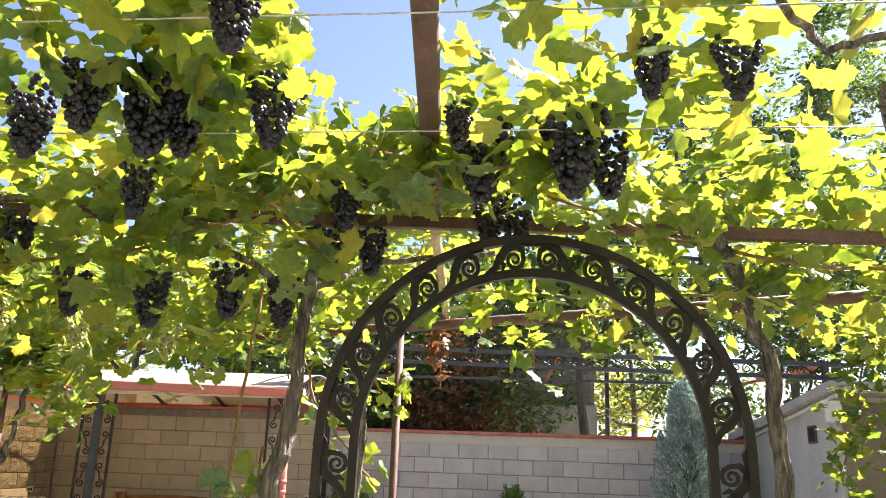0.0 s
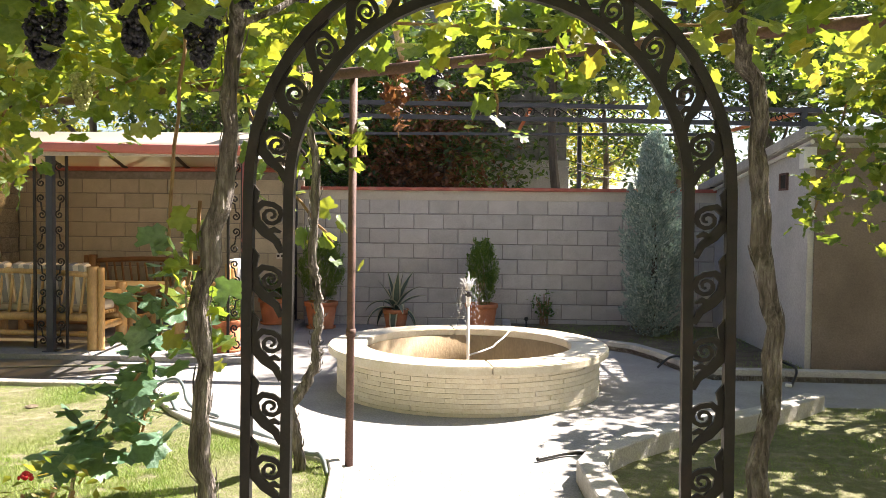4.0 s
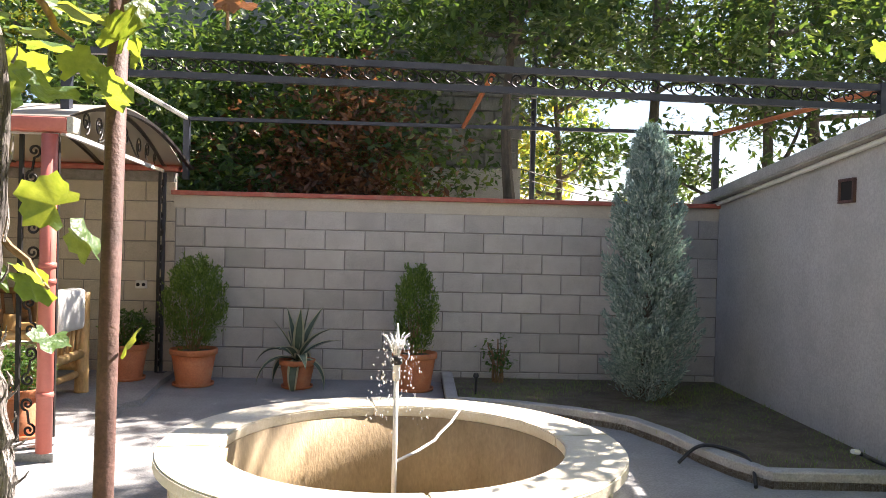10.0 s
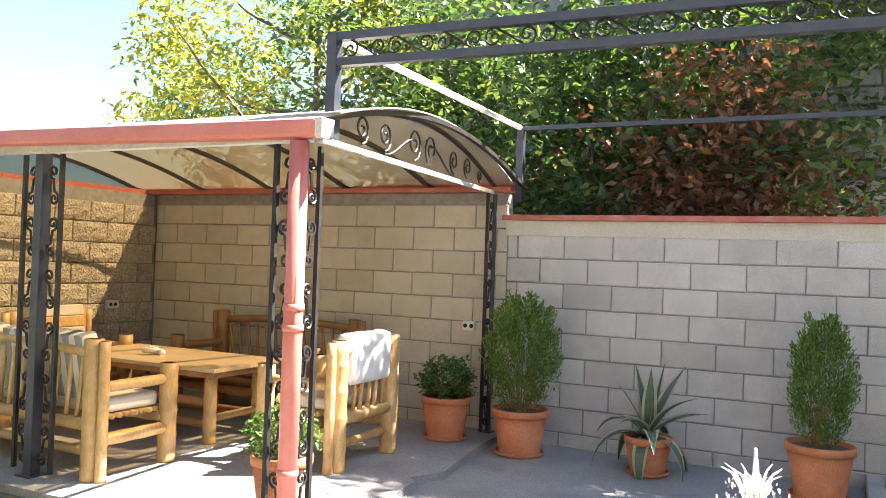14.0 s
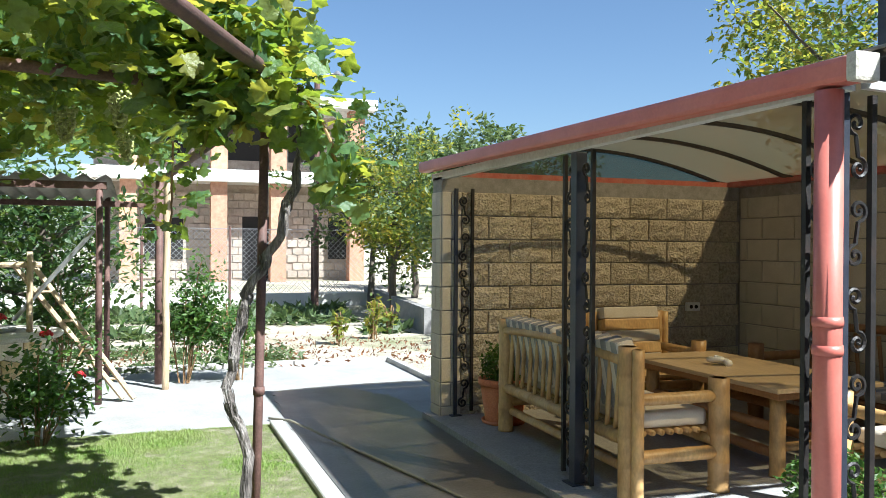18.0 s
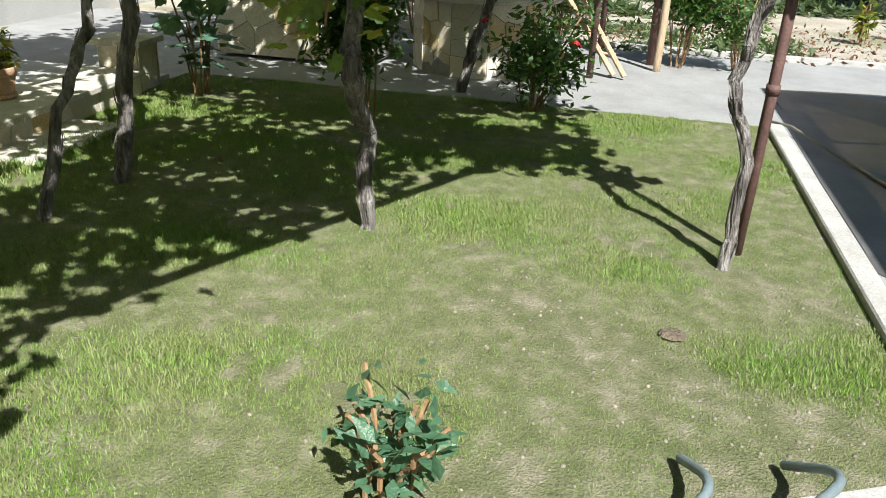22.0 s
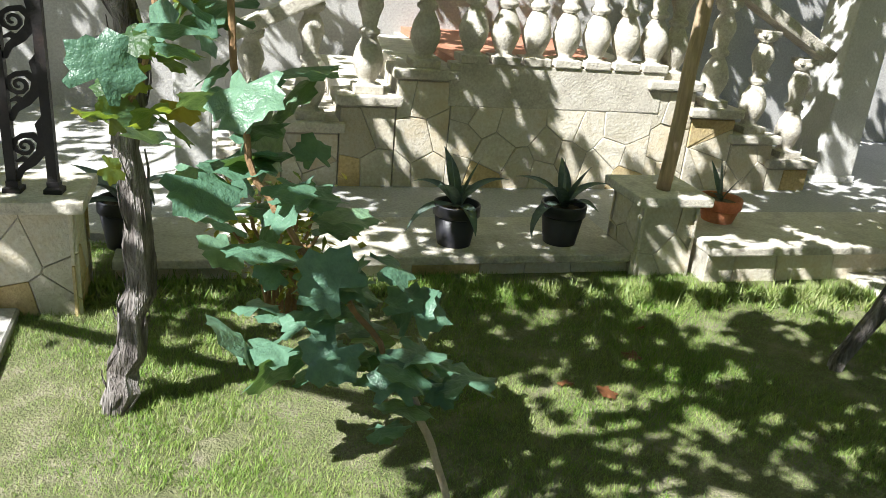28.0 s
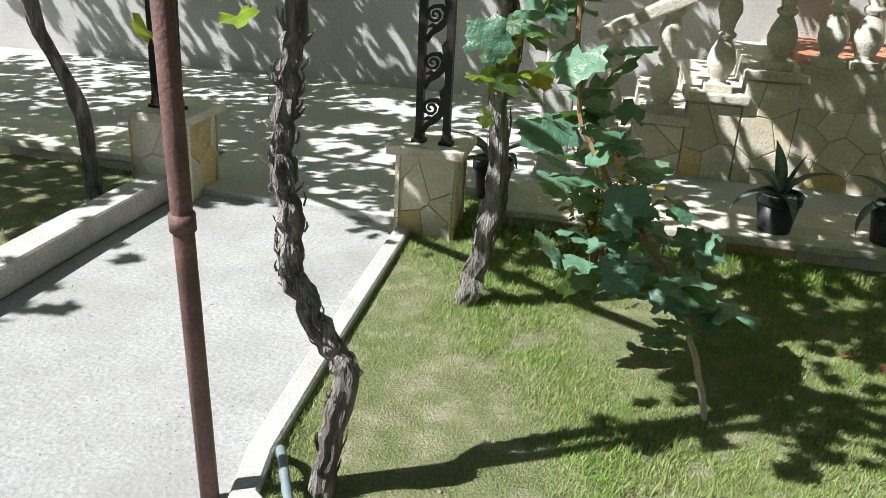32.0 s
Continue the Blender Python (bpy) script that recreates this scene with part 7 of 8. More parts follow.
bush("rose_bush", -6.35, 5.40, 0.72, 0.40, 1500, 701, "rose bush with red flowers at the edge of the lawn", flowers=((0.02, 0.05, 0.80, 0.05), (0.1, 0.28, 0.50, 0.045), (0.05, -0.38, 0.62, 0.03)), cat="rose bush")
bush("rose_bush", -5.50, 4.40, 1.35, 0.40, 5200, 702, "dark dense climbing rose on the lawn", flowers=((0.1, 0.9, 1.0, 0.035),), cat="rose bush")
bush("rose_bush", -1.25, 3.20, 0.50, 0.24, 420, 703, "small rose bush with one red bloom by the low wall", M_TREE_Y, (0.03, 0.07), ((-0.02, 0.05, 0.52, 0.025),), "rose bush")
bush("rose_bush", -1.96, 5.63, 0.30, 0.17, 150, 704, "small rose shoot with faded buds on the lawn", M_VINE_R, (0.045, 0.085), (), "rose bush")
bush("fig_plant", -5.85, 3.0, 0.75, 0.28, 40, 705, "young fig plant with big pale leaves", M_VINE_Y, (0.14, 0.24), (), "fig plant")
bush("bush", -8.85, 6.5, 1.35, 0.42, 2300, 706, "leafy rose thicket beside the walk")
bush("bush", -8.9, 7.1, 0.9, 0.4, 900, 707, "leafy rose thicket beside the walk")
bush("bush", -9.7, 3.6, 1.5, 0.6, 1800, 708, "dark bush behind the well")
bush("bush", -10.3, 5.2, 1.2, 0.6, 1600, 709, "dark bush behind the well")
bush("bush", 1.05, 11.25, 0.42, 0.16, 160, 710, "small rose bush by the wall", None, (0.05, 0.08), z=0.06)

# ---------------- vegetable garden, fence and neighbour's house ----------------
rg = np.random.default_rng(720)
def weeds(name, n, xr, yr, hr, seed, material, label, keep=None):
    r = np.random.default_rng(seed)
    x, y = r.uniform(*xr, n), r.uniform(*yr, n)
    nz = np.array([noise.noise(Vector((a * 0.5, b * 0.5, seed))) for a, b in zip(x, y)])
    ok = nz > -0.05
    x, y = x[ok], y[ok]
    k = len(x)
    pos = np.stack([x, y, np.full(k, -0.03) + r.uniform(0, 0.10, k)], -1)
    ob = scatter_mesh(name, OVAL_V, OVAL_F, pos, rand_rot(r, k, 1.1), r.uniform(*hr, k), material)
    return tagged(ob, label, "weeds", "", "stuff")


weeds("weeds", 9000, (-19.0, -13.2), (2.0, 10.5), (0.12, 0.3), 721, M_OLIVE, "green weeds over the far garden plot")
weeds("weeds", 3500, (-12, -9.6), (4.0, 8.0), (0.06, 0.14), 722, M_OLIVE, "sparse weeds on dry soil")
weeds("dry_leaves", 1500, (-13, -9.6), (5.5, 10.5), (0.04, 0.09), 723, M_TREE_R, "dry leaf litter on the bare soil")
setting("garden_wall_low", prism(bmesh.new(), [(-13.0, 10.75), (-13.0, 10.6), (-21.0, 11.6), (-21.0, 11.75)], -0.1, 0.42), M_GREYSTONE, "low dark garden wall beside the plot", "wall")
setting("fence_plinth", mbox(-20.2, -2, -0.1, -20.0, 11.7, 0.30), M_WHITECOL, "low pale concrete plinth under the wire fence", "wall")
fn = thing("wire_fence", (-20.0, 0, 0), 0, "chain-link wire fence at the end of the garden", "fence")
for k in range(8):
    part("post", tube(bmesh.new(), [(0, -2 + 2.0 * k, -0.05), (0, -2 + 2.0 * k, 1.95)], 0.03, 6), M_RUST, fn)
part("top_wire", tube(bmesh.new(), [(0, -2, 1.88), (0, 12.0, 1.88)], 0.008, 4), M_STEEL, fn)
bm = bmesh.new()
for k in range(115):
    y = -3.5 + 0.13 * k
    for s in (1, -1):
        y0, y1 = (y, y + 1.55) if s > 0 else (y + 1.55, y)
        if min(y0, y1) > -2.0 and max(y0, y1) < 12:
            a, b, c, d = Vector((0, y0, 0.32)), Vector((0, y1, 1.87)), Vector((0.006, y1, 1.87)), Vector((0.006, y0, 0.32))
            o_ = Vector((0, 0.007, 0))
            bm.faces.new([bm.verts.new(v) for v in (a - o_, b - o_, b + o_, a + o_)])
tagged(part("wire_mesh", bm, M_STEEL, fn), kind="stuff")
nh = thing("unfinished_house", (-34.0, 0, 0), 0, "unfinished two-storey house of blockwork with brick columns", "house")
part("wall", mbox(-6, 4.0, -0.2, -1.2, 15, 3.6), M_BRICKMIX, nh)
part("slab", mbox(-6.5, 3.6, 4.05, 0.5, 15.4, 4.55, 0.02), M_WHITECOL, nh, "pale concrete floor slab")
part("slab", mbox(-6.5, 3.6, 7.3, 0.5, 15.4, 7.75, 0.02), M_WHITECOL, nh, "pale concrete floor slab")
part("wall", mbox(-6, 4.0, 4.55, -2.2, 15, 7.3), M_BRICKMIX, nh)
part("wall_top", mbox(-6, 4.0, 3.6, -1.25, 15, 4.05), M_BRICKMIX, nh)
for y in (5.4, 8.85, 11.25, 14.6):
    part("column", mbox(-0.55, y - 0.32, -0.2, 0.1, y + 0.32, 4.05), M_BRICK, nh, "red brick column")
    part("column", mbox(-0.55, y - 0.32, 4.55, 0.1, y + 0.32, 7.3), M_BRICK, nh, "red brick column")
# Black slabs on the wall faces paint the shade inside window and door holes.
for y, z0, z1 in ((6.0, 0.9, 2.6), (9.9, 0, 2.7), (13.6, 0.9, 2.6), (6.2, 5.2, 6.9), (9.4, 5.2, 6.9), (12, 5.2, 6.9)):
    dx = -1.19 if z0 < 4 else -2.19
    part("opening", mbox(dx, y, z0, dx + 0.06, y + 1.5, z1), M_DARK, nh, "black panel painting the shade inside an unglazed opening")
rr = random.Random(9)
s_ = None
for j in range(11):
    for i in range(23):
        m = pose(-1.19, 4.0 + i * 0.46 + (0.23 if j % 2 else 0), 0.1 + j * 0.33)
        y = 4.0 + i * 0.46
        if any(a - 0.3 < y < a + 1.6 and z0 - 0.2 < 0.1 + j * 0.33 < z1 for a, z0, z1 in ((6.0, 0.9, 2.6), (9.9, 0, 2.7), (13.6, 0.9, 2.6))):
            continue
        if s_ is None:
            s_ = part("block", mbox(0, 0, 0, 0.05, 0.43, 0.30, 0.015), M_BRICKMIX, nh)
            s_.matrix_basis = m
        else:
            again(s_, nh, m)
up = thing("utility_pole", (-19.5, 10.0, 0), 0, "rusty steel utility pole with a lamp", "pole")
part("pole", tube(bmesh.new(), [(0, 0, -0.1), (0, 0, 6.2)], 0.07, 8), M_RUST, up)
part("lamp_arm", tube(bmesh.new(), [(0, 0, 5.6), (0, 0.5, 5.75)], 0.02, 6), M_STEEL, up)
part("lamp_head", lathe(bmesh.new(), [(0.02, 0.1), (0.14, 0.0), (0.12, -0.06), (0.02, -0.09)], 12, (0, 0.5, 5.7)), M_STEEL, up)
GT = "small leafy fruit tree in the neighbouring garden"
tree("fruit_tree", -16.6, 11.05, 3.5, 1.4, 5200, 731, M_TREE_Y, GT, low=0.35, trunk_r=0.09, leaf=(0.1, 0.17))
tree("fruit_tree", -18.8, 11.2, 4.2, 1.7, 6000, 732, M_OLIVE, GT, low=0.3, trunk_r=0.09, leaf=(0.12, 0.2))
tree("fruit_tree", -14.6, 12.2, 3.5, 1.3, 4600, 733, M_OLIVE, GT, low=0.3, trunk_r=0.08, leaf=(0.1, 0.17))
tree("fruit_tree", -22.5, 13.5, 5.0, 1.8, 4200, 734, M_OLIVE, GT, low=0.25, leaf=(0.16, 0.26))
tree("fruit_tree", -26, 17, 6.0, 2.2, 4200, 735, M_OLIVE, GT, low=0.25, leaf=(0.2, 0.32))
tree("fruit_tree", -15.5, 14.5, 3.6, 1.3, 3000, 736, M_TREE, GT, low=0.25, leaf=(0.12, 0.2))
tree("fruit_tree", -13.5, 2.0, 3.6, 1.5, 3800, 737, M_TREE, GT, low=0.25, leaf=(0.12, 0.2))
tree("fruit_tree", -16.5, 0.5, 3.8, 1.6, 3800, 738, M_TREE, GT, low=0.25, leaf=(0.12, 0.2))
tree("fruit_tree", -22.0, 3.5, 3.0, 1.4, 2600, 739, M_TREE, GT, low=0.2, leaf=(0.14, 0.24))
tree("fruit_tree", -11.6, 3.4, 3.4, 1.4, 4200, 741, M_TREE, GT, low=0.15, leaf=(0.12, 0.2))
tree("fruit_tree", -11.2, 5.0, 2.6, 1.0, 2600, 742, M_TREE, GT, low=0.12, leaf=(0.1, 0.18))
tree("fruit_tree", -12.5, -2.5, 4.2, 1.8, 3800, 740, M_TREE, GT, low=0.2, leaf=(0.12, 0.2))
for k, (x, y) in enumerate(((-12.6, 9.6), (-13.4, 10.1), (-14.6, 10.2), (-12.0, 8.9))):
    bush("seedling", x, y, 0.5, 0.16, 70, 750 + k, "young yellow-green sapling in the dry soil", M_TREE_Y, (0.1, 0.18), (), "sapling", -0.03)

# ---------------- grass, litter, hoses ----------------
def inside(poly, x, y):
    c = np.zeros(len(x), bool)
    n = len(poly)
    for i in range(n):
        (x0, y0), (x1, y1) = poly[i], poly[(i + 1) % n]
        cond = ((y0 > y) != (y1 > y))
        with np.errstate(divide="ignore", invalid="ignore"):
            xi = (x1 - x0) * (y - y0) / (y1 - y0 + 1e-12) + x0
        c ^= cond & (x < xi)
    return c


def patch(x, y, f, s):
    """A smooth patchiness in plan, from a few waves."""
    r = np.random.default_rng(s)
    v = np.zeros(len(x))
    for k in range(9):
        a, w, p_ = r.uniform(0, 6.28), f * r.uniform(0.6, 2.2), r.uniform(0, 6.28)
        v += np.sin((x * np.cos(a) + y * np.sin(a)) * w + p_)
    return v / 3.0


BLADE_V = [(-0.075, 0, 0), (0.075, 0, 0), (0.0, 0.75, 0.9)]
BLADE_F = [(0, 1, 2)]


def lawn(name, poly, n, seed, z, label, bare=None, height=(0.012, 0.025)):
    r = np.random.default_rng(seed)
    xs, ys = [p[0] for p in poly], [p[1] for p in poly]
    x, y = r.uniform(min(xs), max(xs), n), r.uniform(min(ys), max(ys), n)
    ok = inside(poly, x, y)
    v = patch(x, y, 2.4, seed) + 0.6 * patch(x, y, 7.0, seed + 1)
    thin = bare(x, y) if bare else np.zeros(n)
    spot = patch(x, y, 9.0, seed + 5) + 0.7 * patch(x, y, 24.0, seed + 6)
    ok &= r.uniform(0, 1, n) < np.clip(1.0 + 0.3 * v - 1.6 * np.clip(spot - 1.3 + 1.35 * thin, 0, 1), 0.04, 1)
    x, y = x[ok], y[ok]
    k = len(x)
    tall = 0.85 + 0.35 * patch(x, y, 4.0, seed + 2) - 0.45 * np.clip(thin[ok], 0, 1)
    rot = rand_rot(r, k, 0.35)
    a = r.uniform(0, 2 * np.pi, k)
    c, s, o, e = np.cos(a), np.sin(a), np.zeros(k), np.ones(k)
    rot = np.stack([np.stack([c, -s, o], -1), np.stack([s, c, o], -1), np.stack([r.normal(0, 0.35, k), r.normal(0, 0.35, k), e], -1)], 1)
    ob = scatter_mesh(name, BLADE_V, BLADE_F, np.stack([x, y, np.full(k, z)], -1), rot, r.uniform(*height, k) * np.clip(tall, 0.5, 1.2), M_GRASS)
    return tagged(ob, label, "grass", "", "stuff")


def bare_w(x, y):
    """Thin, dry turf towards the kerbs near the fountain."""
    d = np.clip(1 - (7.0 - y) / 1.7, 0, 1) * 0.85
    c = np.clip((1.9 - np.hypot(x + 2.6, y - 6.4)) / 1.3, 0, 1)
    e = np.clip((0.8 - np.hypot(x + 1.1, (y - 5.0) * 1.5)) / 0.8, 0, 1) * 0.9
    return np.maximum(np.maximum(d, c), e) * np.clip(0.78 + 0.5 * patch(x, y, 4.0, 77), 0.0, 1.15)


lawn("grass", LAWN_W, 1050000, 801, 0.018, "short patchy green grass on the lawn", bare_w)
lawn("grass", [(x, y) for x, y in LAWN_E if x < 5] + [(4.6, 2.78)], 90000, 802, 0.018, "short green grass on the shaded lawn")
lawn("grass", BED, 30000, 803, 0.058, "thin dark turf in the planting bed", None, (0.015, 0.035))
# long tufts along the low wall
r_ = np.random.default_rng(804)
n_ = 9000
x, y = r_.uniform(-5.6, -0.5, n_), 2.93 + r_.uniform(0, 1, n_) ** 2 * 0.22
a = r_.uniform(0, 2 * np.pi, n_)
c, s, o, e = np.cos(a), np.sin(a), np.zeros(n_), np.ones(n_)
rot = np.stack([np.stack([c, -s, o], -1), np.stack([s, c, o], -1), np.stack([r_.normal(0, 0.3, n_), r_.normal(0, 0.3, n_), e], -1)], 1)
tagged(scatter_mesh("long_grass", BLADE_V, BLADE_F, np.stack([x, y, np.full(n_, 0.018)], -1), rot, r_.uniform(0.025, 0.06, n_), M_GRASS), "longer grass along the foot of the low wall", "grass", "", "stuff")
# crumbs of earth
r_ = np.random.default_rng(805)
n_ = 3200
x, y = r_.uniform(-6.3, -0.6, n_), r_.uniform(4.2, 7.1, n_)
ok = inside(LAWN_W, x, y) & (r_.uniform(0, 1, n_) < np.clip(bare_w(x, y), 0.08, 1))
x, y = x[ok], y[ok]
tagged(scatter_mesh("earth_crumbs", BALL_V, BALL_F, np.stack([x, y, np.full(len(x), 0.019)], -1), rand_rot(r_, len(x), 1), r_.uniform(0.002, 0.009, len(x)), M_PEBBLE), "loose crumbs of dry earth", "earth", "", "stuff")
for k, (x, y, sz) in enumerate([(-2.55, 3.55, 0.09), (-2.35, 3.78, 0.08), (-2.2, 3.75, 0.06), (-2.62, 3.35, 0.07), (-4.4, 3.9, 0.07), (-3.6, 2.55, 0.05)]):
    fl = thing("fallen_leaf", (x, y, 0.035), k * 70, "curled brown leaf fallen on the grass", "leaf", "fallen leaves")
    scatter_mesh("blade", LEAF_V, LEAF_F, np.zeros((1, 3)), rand_rot(np.random.default_rng(k), 1, 0.3), np.array([sz]), M_TREE_R, fl)
st_ = thing("flat_stone", (-3.05, 6.35, 0.018), 20, "small earthy stone lying in the bare turf", "stone")
part("stone", lathe(bmesh.new(), [(0.035, 0), (0.05, 0.012), (0.035, 0.022), (0.01, 0.026)], 9), M_SOIL, st_)

# grit and a crack on the path
r_ = np.random.default_rng(831)
n_ = 900
x, y = r_.uniform(-0.6, 0.7, n_), r_.uniform(3.1, 5.2, n_)
tagged(scatter_mesh("grit", BALL_V, BALL_F, np.stack([x, y, np.full(n_, 0.012)], -1), rand_rot(r_, n_, 1), r_.uniform(0.001, 0.0032, n_), M_PEBBLE), "small grit lying on the concrete path", "grit", "", "stuff")
hs = thing("garden_hose", (0, 0, 0), 0, "long pale garden hose lying on the paving", "hose", "hoses")
part("hose", tube(bmesh.new(), wobble([(-6.7, 7.1, 0.03), (-6.35, 7.22, 0.075), (-5.6, 7.5, 0.028), (-4.6, 7.75, 0.028), (-3.6, 8.0, 0.028), (-2.9, 8.15, 0.028)], 4, 0.004), 0.0105, 8), M_HOSE, hs, "", True)
def rounded(pts):
    """The same line with its corners cut three times, as a limp hose lies."""
    P = [Vector(p) for p in pts]
    for _ in range(3):
        P = [P[0]] + [q for a, b in zip(P, P[1:]) for q in (a.lerp(b, 0.25), a.lerp(b, 0.75))] + [P[-1]]
    return P


hs = thing("ribbed_hose", (0, 0, 0), 0, "grey ribbed hoses lying over the lawn kerb", "hose", "hoses")
for k, L in enumerate(([(-2.35, 6.62, 0.05), (-2.15, 6.72, 0.20), (-2.0, 6.6, 0.18), (-1.92, 6.45, 0.03), (-1.6, 6.2, 0.03)], [(-2.30, 6.35, 0.05), (-2.1, 6.42, 0.14), (-1.98, 6.33, 0.10), (-1.9, 6.2, 0.03), (-1.3, 5.9, 0.03), (-0.75, 5.25, 0.05), (-0.62, 5.05, 0.12), (-0.58, 4.98, 0.03)])):
    P = rounded(L)
    part("hose", tube(bmesh.new(), P, [0.014 if i % 2 else 0.012 for i in range(len(P))], 10), M_HOSE_G, hs, "", True)
hs = thing("black_hose", (0, 0, 0), 0, "black watering hose with pale end fittings by the kerb", "hose", "hoses")
for k, L in enumerate(([(1.95, 8.5, 0.03), (2.08, 8.52, 0.15), (2.25, 8.6, 0.12), (2.35, 8.3, 0.13), (2.25, 8.0, 0.03)], [(2.9, 8.05, 0.22), (3.05, 8.2, 0.15), (3.1, 8.0, 0.14), (2.95, 7.75, 0.03)], [(0.6, 5.35, 0.03), (0.85, 5.55, 0.03), (1.1, 5.4, 0.03), (0.95, 5.15, 0.11)])):
    part("hose", tube(bmesh.new(), rounded(L), 0.012, 8), M_HOSE_K, hs, "", True)
for k, (x, y, z) in enumerate(((2.88, 8.04, 0.235), (2.94, 7.74, 0.03))):
    part("fitting", tube(bmesh.new(), [(x, y, z), (x - 0.05, y - 0.02, z + 0.01)], 0.015, 8), M_WHITEPAINT, hs)
hs = thing("sprinkler", (0.78, 10.55, 0.06), 0, "small garden sprinkler head by the bed", "sprinkler")
part("riser", tube(bmesh.new(), [(0, 0, -0.03), (0.0, 0, 0.16)], 0.01, 8), M_HOSE_K, hs)
part("head", lathe(bmesh.new(), [(0.012, 0.15), (0.028, 0.17), (0.02, 0.2)], 10), M_HOSE_K, hs)

# water of the fountain: jets and drops at rest in the air
r_ = np.random.default_rng(820)
n_ = 520
u = r_.uniform(0, 1, n_) ** 0.8
a = r_.integers(0, 14, n_) * 2 * np.pi / 14 + r_.normal(0, 0.16, n_)
v0 = r_.uniform(0.05, 0.19, n_)
rad = v0 * u * 1.05
zz = 0.85 + 0.42 * u - 0.80 * u ** 2 + r_.normal(0, 0.008, n_)
pos = np.stack([rad * np.cos(a), rad * np.sin(a), zz], -1)
part("water_jet", tube(bmesh.new(), [(0, 0, 0.83), (0.004, 0, 0.92), (0, 0.003, 1.0)], [0.008, 0.009, 0.004], 8), M_SPLASH_GLINT, ft, "water jet with its white glint put into the colour", True)
for k in range(11):
    q = k * 2 * math.pi / 11
    d = Vector((math.cos(q), math.sin(q), 0)) * (0.8 + 0.4 * math.sin(k * 2.3) ** 2)
    part("water_jet", tube(bmesh.new(), [d * 0.012 + Vector((0, 0, 0.83)), d * 0.03 + Vector((0, 0, 0.89)), d * 0.05 + Vector((0, 0, 0.93)), d * 0.075 + Vector((0, 0, 0.945))], [0.003, 0.0042, 0.0032, 0.0012], 6), M_SPLASH_GLINT, ft, "water jet with its white glint put into the colour", True)
tagged(scatter_mesh("water_drops", [(x * 0.7, y * 0.7, z * 1.6) for x, y, z in BALL_V], BALL_F, pos, rand_rot(r_, n_, 0.4), 0.0014 + 0.0055 * r_.uniform(0, 1, n_) ** 2, M_SPLASH_GLINT, ft, "scattered water drops"), kind="stuff")

# ---------------- wall blocks, fountain bricks ----------------
def block_mesh(name, L, H, D, seed, split=False):
    """A block with worn arrises; split blocks have a broken, uneven face towards local -y."""
    r = random.Random(seed)
    bm = bmesh.new()
    nx, nz = (7, 4) if split else (2, 2)
    e = 0.006
    grid = []
    for i in range(nx + 1):
        col = []
        for j in range(nz + 1):
            x, z = L * i / nx, H * j / nz
            inner = 0 < i < nx and 0 < j < nz
            y = -D if not split else -D + (r.uniform(-0.014, 0.010) if inner else 0.012)
            col.append(bm.verts.new((min(max(x, e), L - e) if not inner else x, y + (0 if inner or split else r.uniform(0, 0.0015)), min(max(z, e), H - e) if not inner else z)))
        grid.append(col)
    for i in range(nx):
        for j in range(nz):
            bm.faces.new((grid[i][j], grid[i + 1][j], grid[i + 1][j + 1], grid[i][j + 1]))
    rim = [grid[i][0] for i in range(nx + 1)] + [grid[nx][j] for j in range(1, nz + 1)] + [grid[i][nz] for i in range(nx - 1, -1, -1)] + [grid[0][j] for j in range(nz - 1, 0, -1)]
    def expand(v):
        return (0 if v.co.x < L * 0.02 + e else (L if v.co.x > L * 0.98 - e else v.co.x)), (0 if v.co.z < H * 0.03 + e else (H if v.co.z > H * 0.97 - e else v.co.z))
    mid, back = [], []
    for v in rim:
        x, z = expand(v)
        mid.append(bm.verts.new((x, -D + e + (0.012 if split else 0), z)))
        back.append(bm.verts.new((x, 0.01, z)))
    k = len(rim)
    for A, B in ((rim, mid), (mid, back)):
        for i in range(k):
            bm.faces.new((A[i], B[i], B[(i + 1) % k], A[(i + 1) % k]))
    bmesh.ops.recalc_face_normals(bm, faces=bm.faces[:])
    me = bpy.data.meshes.new(name)
    bm.to_mesh(me)
    bm.free()
    return me


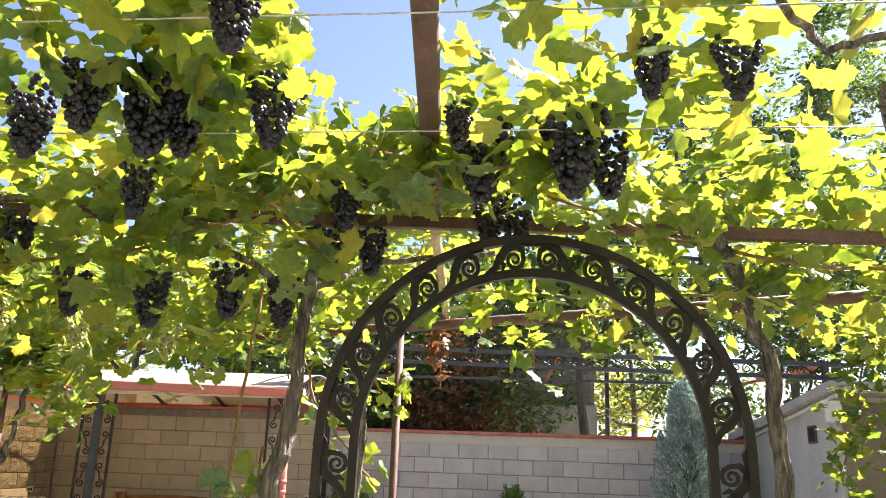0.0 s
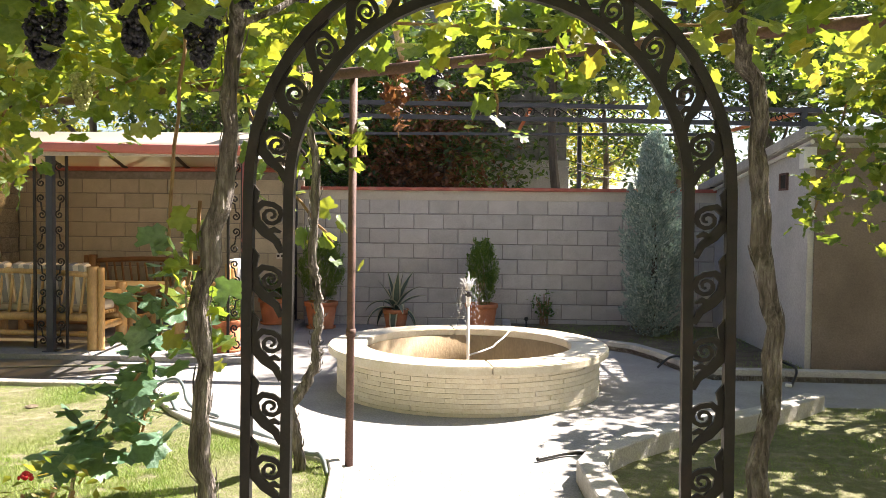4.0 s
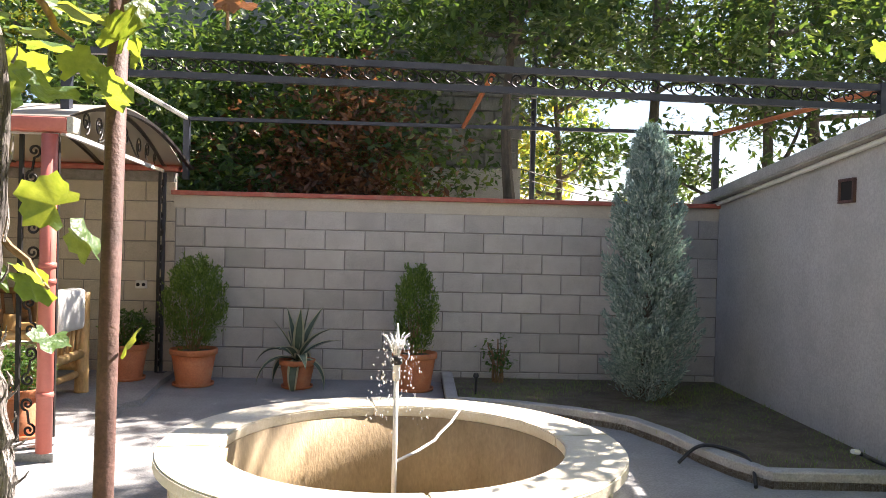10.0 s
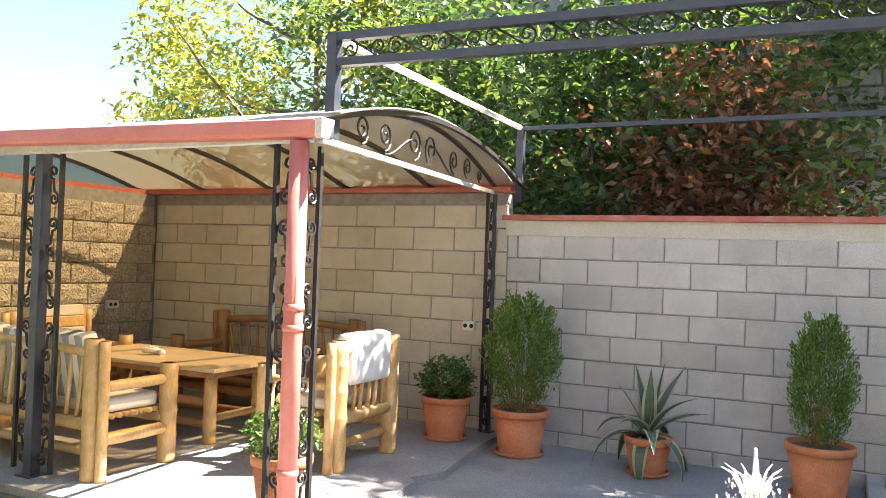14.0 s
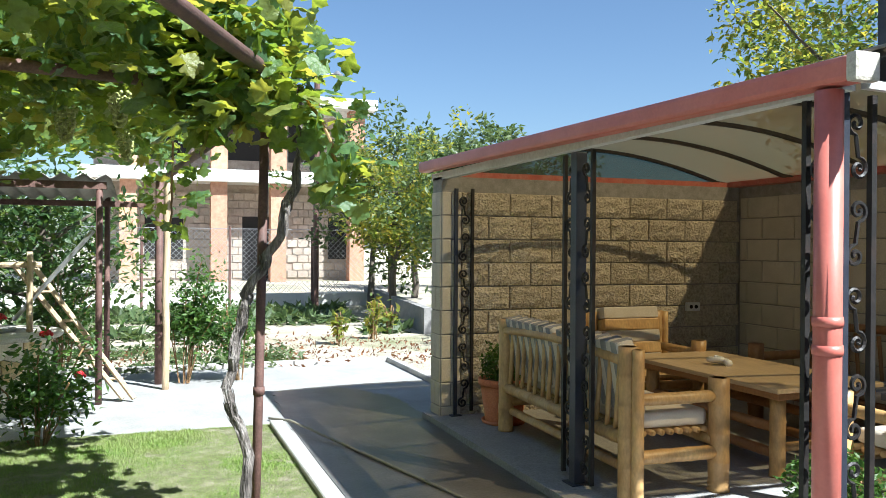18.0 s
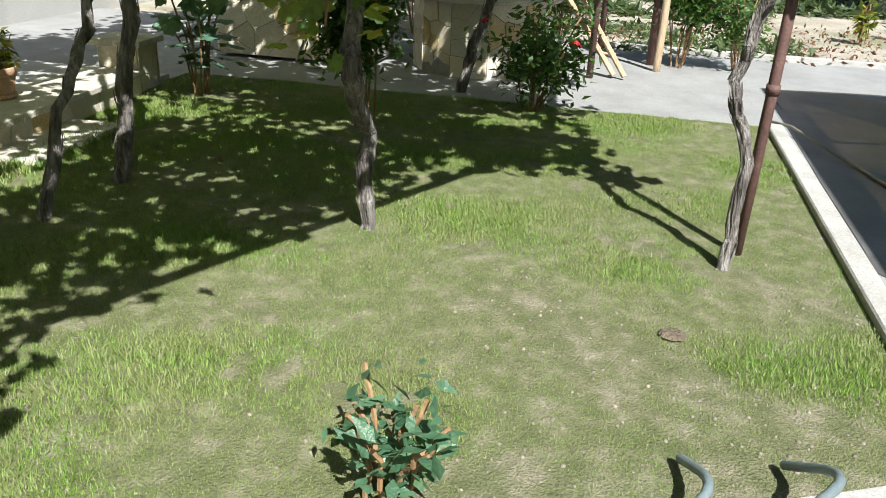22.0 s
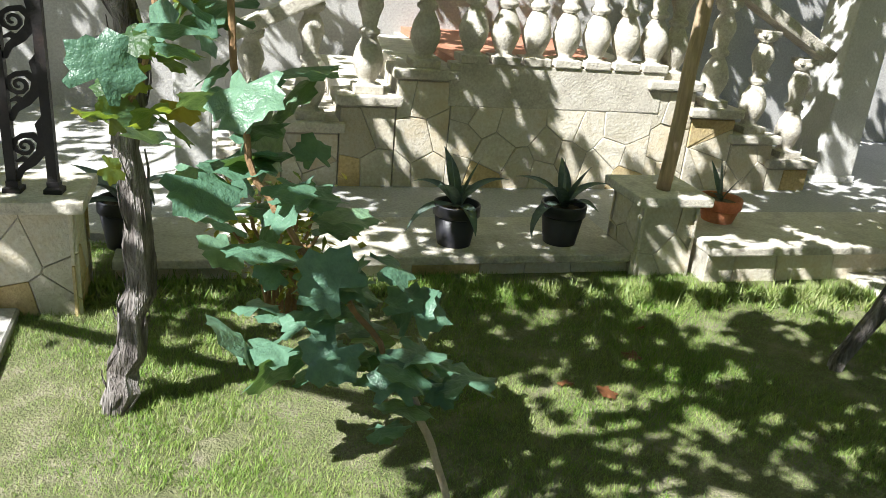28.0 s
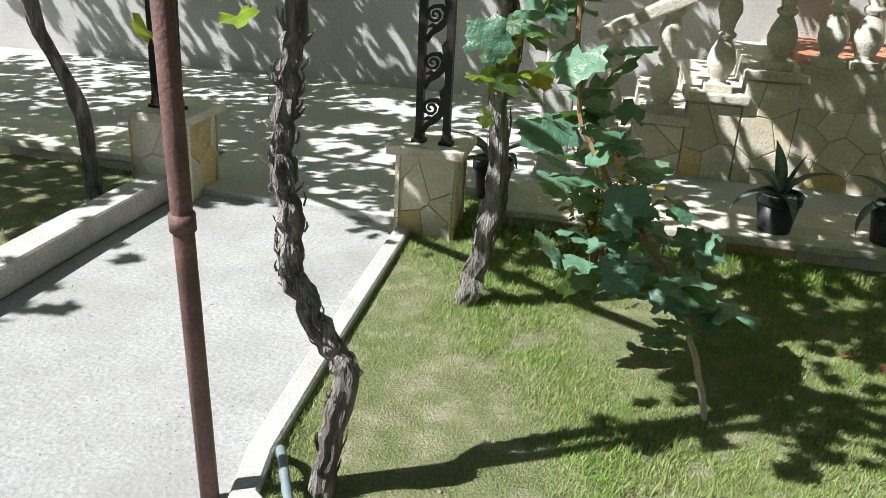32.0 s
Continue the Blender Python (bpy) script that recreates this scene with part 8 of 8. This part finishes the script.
def block_wall(owner, x0, x1, z0, courses, material, base, L=0.40, H=0.20, split=False, shift=0.0, joint=0.009):
    """Courses of blocks in running bond on a wall face; base maps local x along the wall, -y out of it."""
    r = random.Random(int(abs(x0) * 100) + courses)
    lengths = {}
    for j in range(courses):
        x = x0 - (shift + (L / 2 if j % 2 else 0.0)) % L
        while x < x1 - 0.02:
            a, b = max(x, x0), min(x + L, x1)
            x += L
            if b - a < 0.03:
                continue
            key = round(b - a, 2)
            if key not in lengths:
                lengths[key] = []
                for v in range(3 if split else 2):
                    me = block_mesh("block", key - joint, H - joint, 0.012 if not split else 0.03, j + v, split)
                    me.materials.append(material)
                    lengths[key].append(me)
            o = new("block", r.choice(lengths[key]))
            o.parent = owner
            o.matrix_basis = base @ pose(a + joint / 2, r.uniform(-0.002, 0.002), z0 + j * H + joint / 2 + r.uniform(-0.0015, 0.0015), 0, r.uniform(-0.25, 0.25), 0)


OBS = bpy.data.objects
block_wall(OBS["wall_north"], -2.2, 3.3, -0.08, 9, M_BLOCK, pose(0, 11.512, 0), shift=0.305)
block_wall(OBS["wall_north_gazebo"], -6.2, -2.2, -0.035, 10, M_TANBLOCK, pose(0, 11.513, 0), shift=0.1)
block_wall(OBS["wall_gazebo_west"], 8.62, 11.5, -0.06, 10, M_SPLIT, Matrix.Translation((-6.215, 0, 0)) @ Matrix.Rotation(radians(90), 4, "Z"), split=True, shift=0.15)
block_wall(OBS["pier_gazebo"], -6.42, -6.20, -0.06, 10, M_TANBLOCK, pose(0, 8.44, 0), split=False, L=0.22)
block_wall(OBS["pier_gazebo"], 8.44, 8.618, -0.06, 10, M_TANBLOCK, Matrix.Translation((-6.20, 0, 0)) @ Matrix.Rotation(radians(90), 4, "Z"), split=False, L=0.18)
# thin bricks round the fountain
rr = random.Random(77)
bricks = []
for v in range(4):
    bm = ring(bmesh.new(), 1.085, 1.1075 + 0.0018 * v, 0.0, 0.0345, 3, -6.84, 6.84)
    me = bpy.data.meshes.new("brick")
    bm.to_mesh(me)
    bm.free()
    me.materials.append(M_CREAM)
    bricks.append(me)
for j in range(9):
    for i in range(26):
        o = new("brick", rr.choice(bricks))
        o.parent = ft
        o.matrix_basis = Matrix.Translation((0, 0, 0.002 + j * 0.0366)) @ Matrix.Rotation(radians(i * 360 / 26 + (6.9 if j % 2 else 0) + rr.uniform(-0.3, 0.3)), 4, "Z")
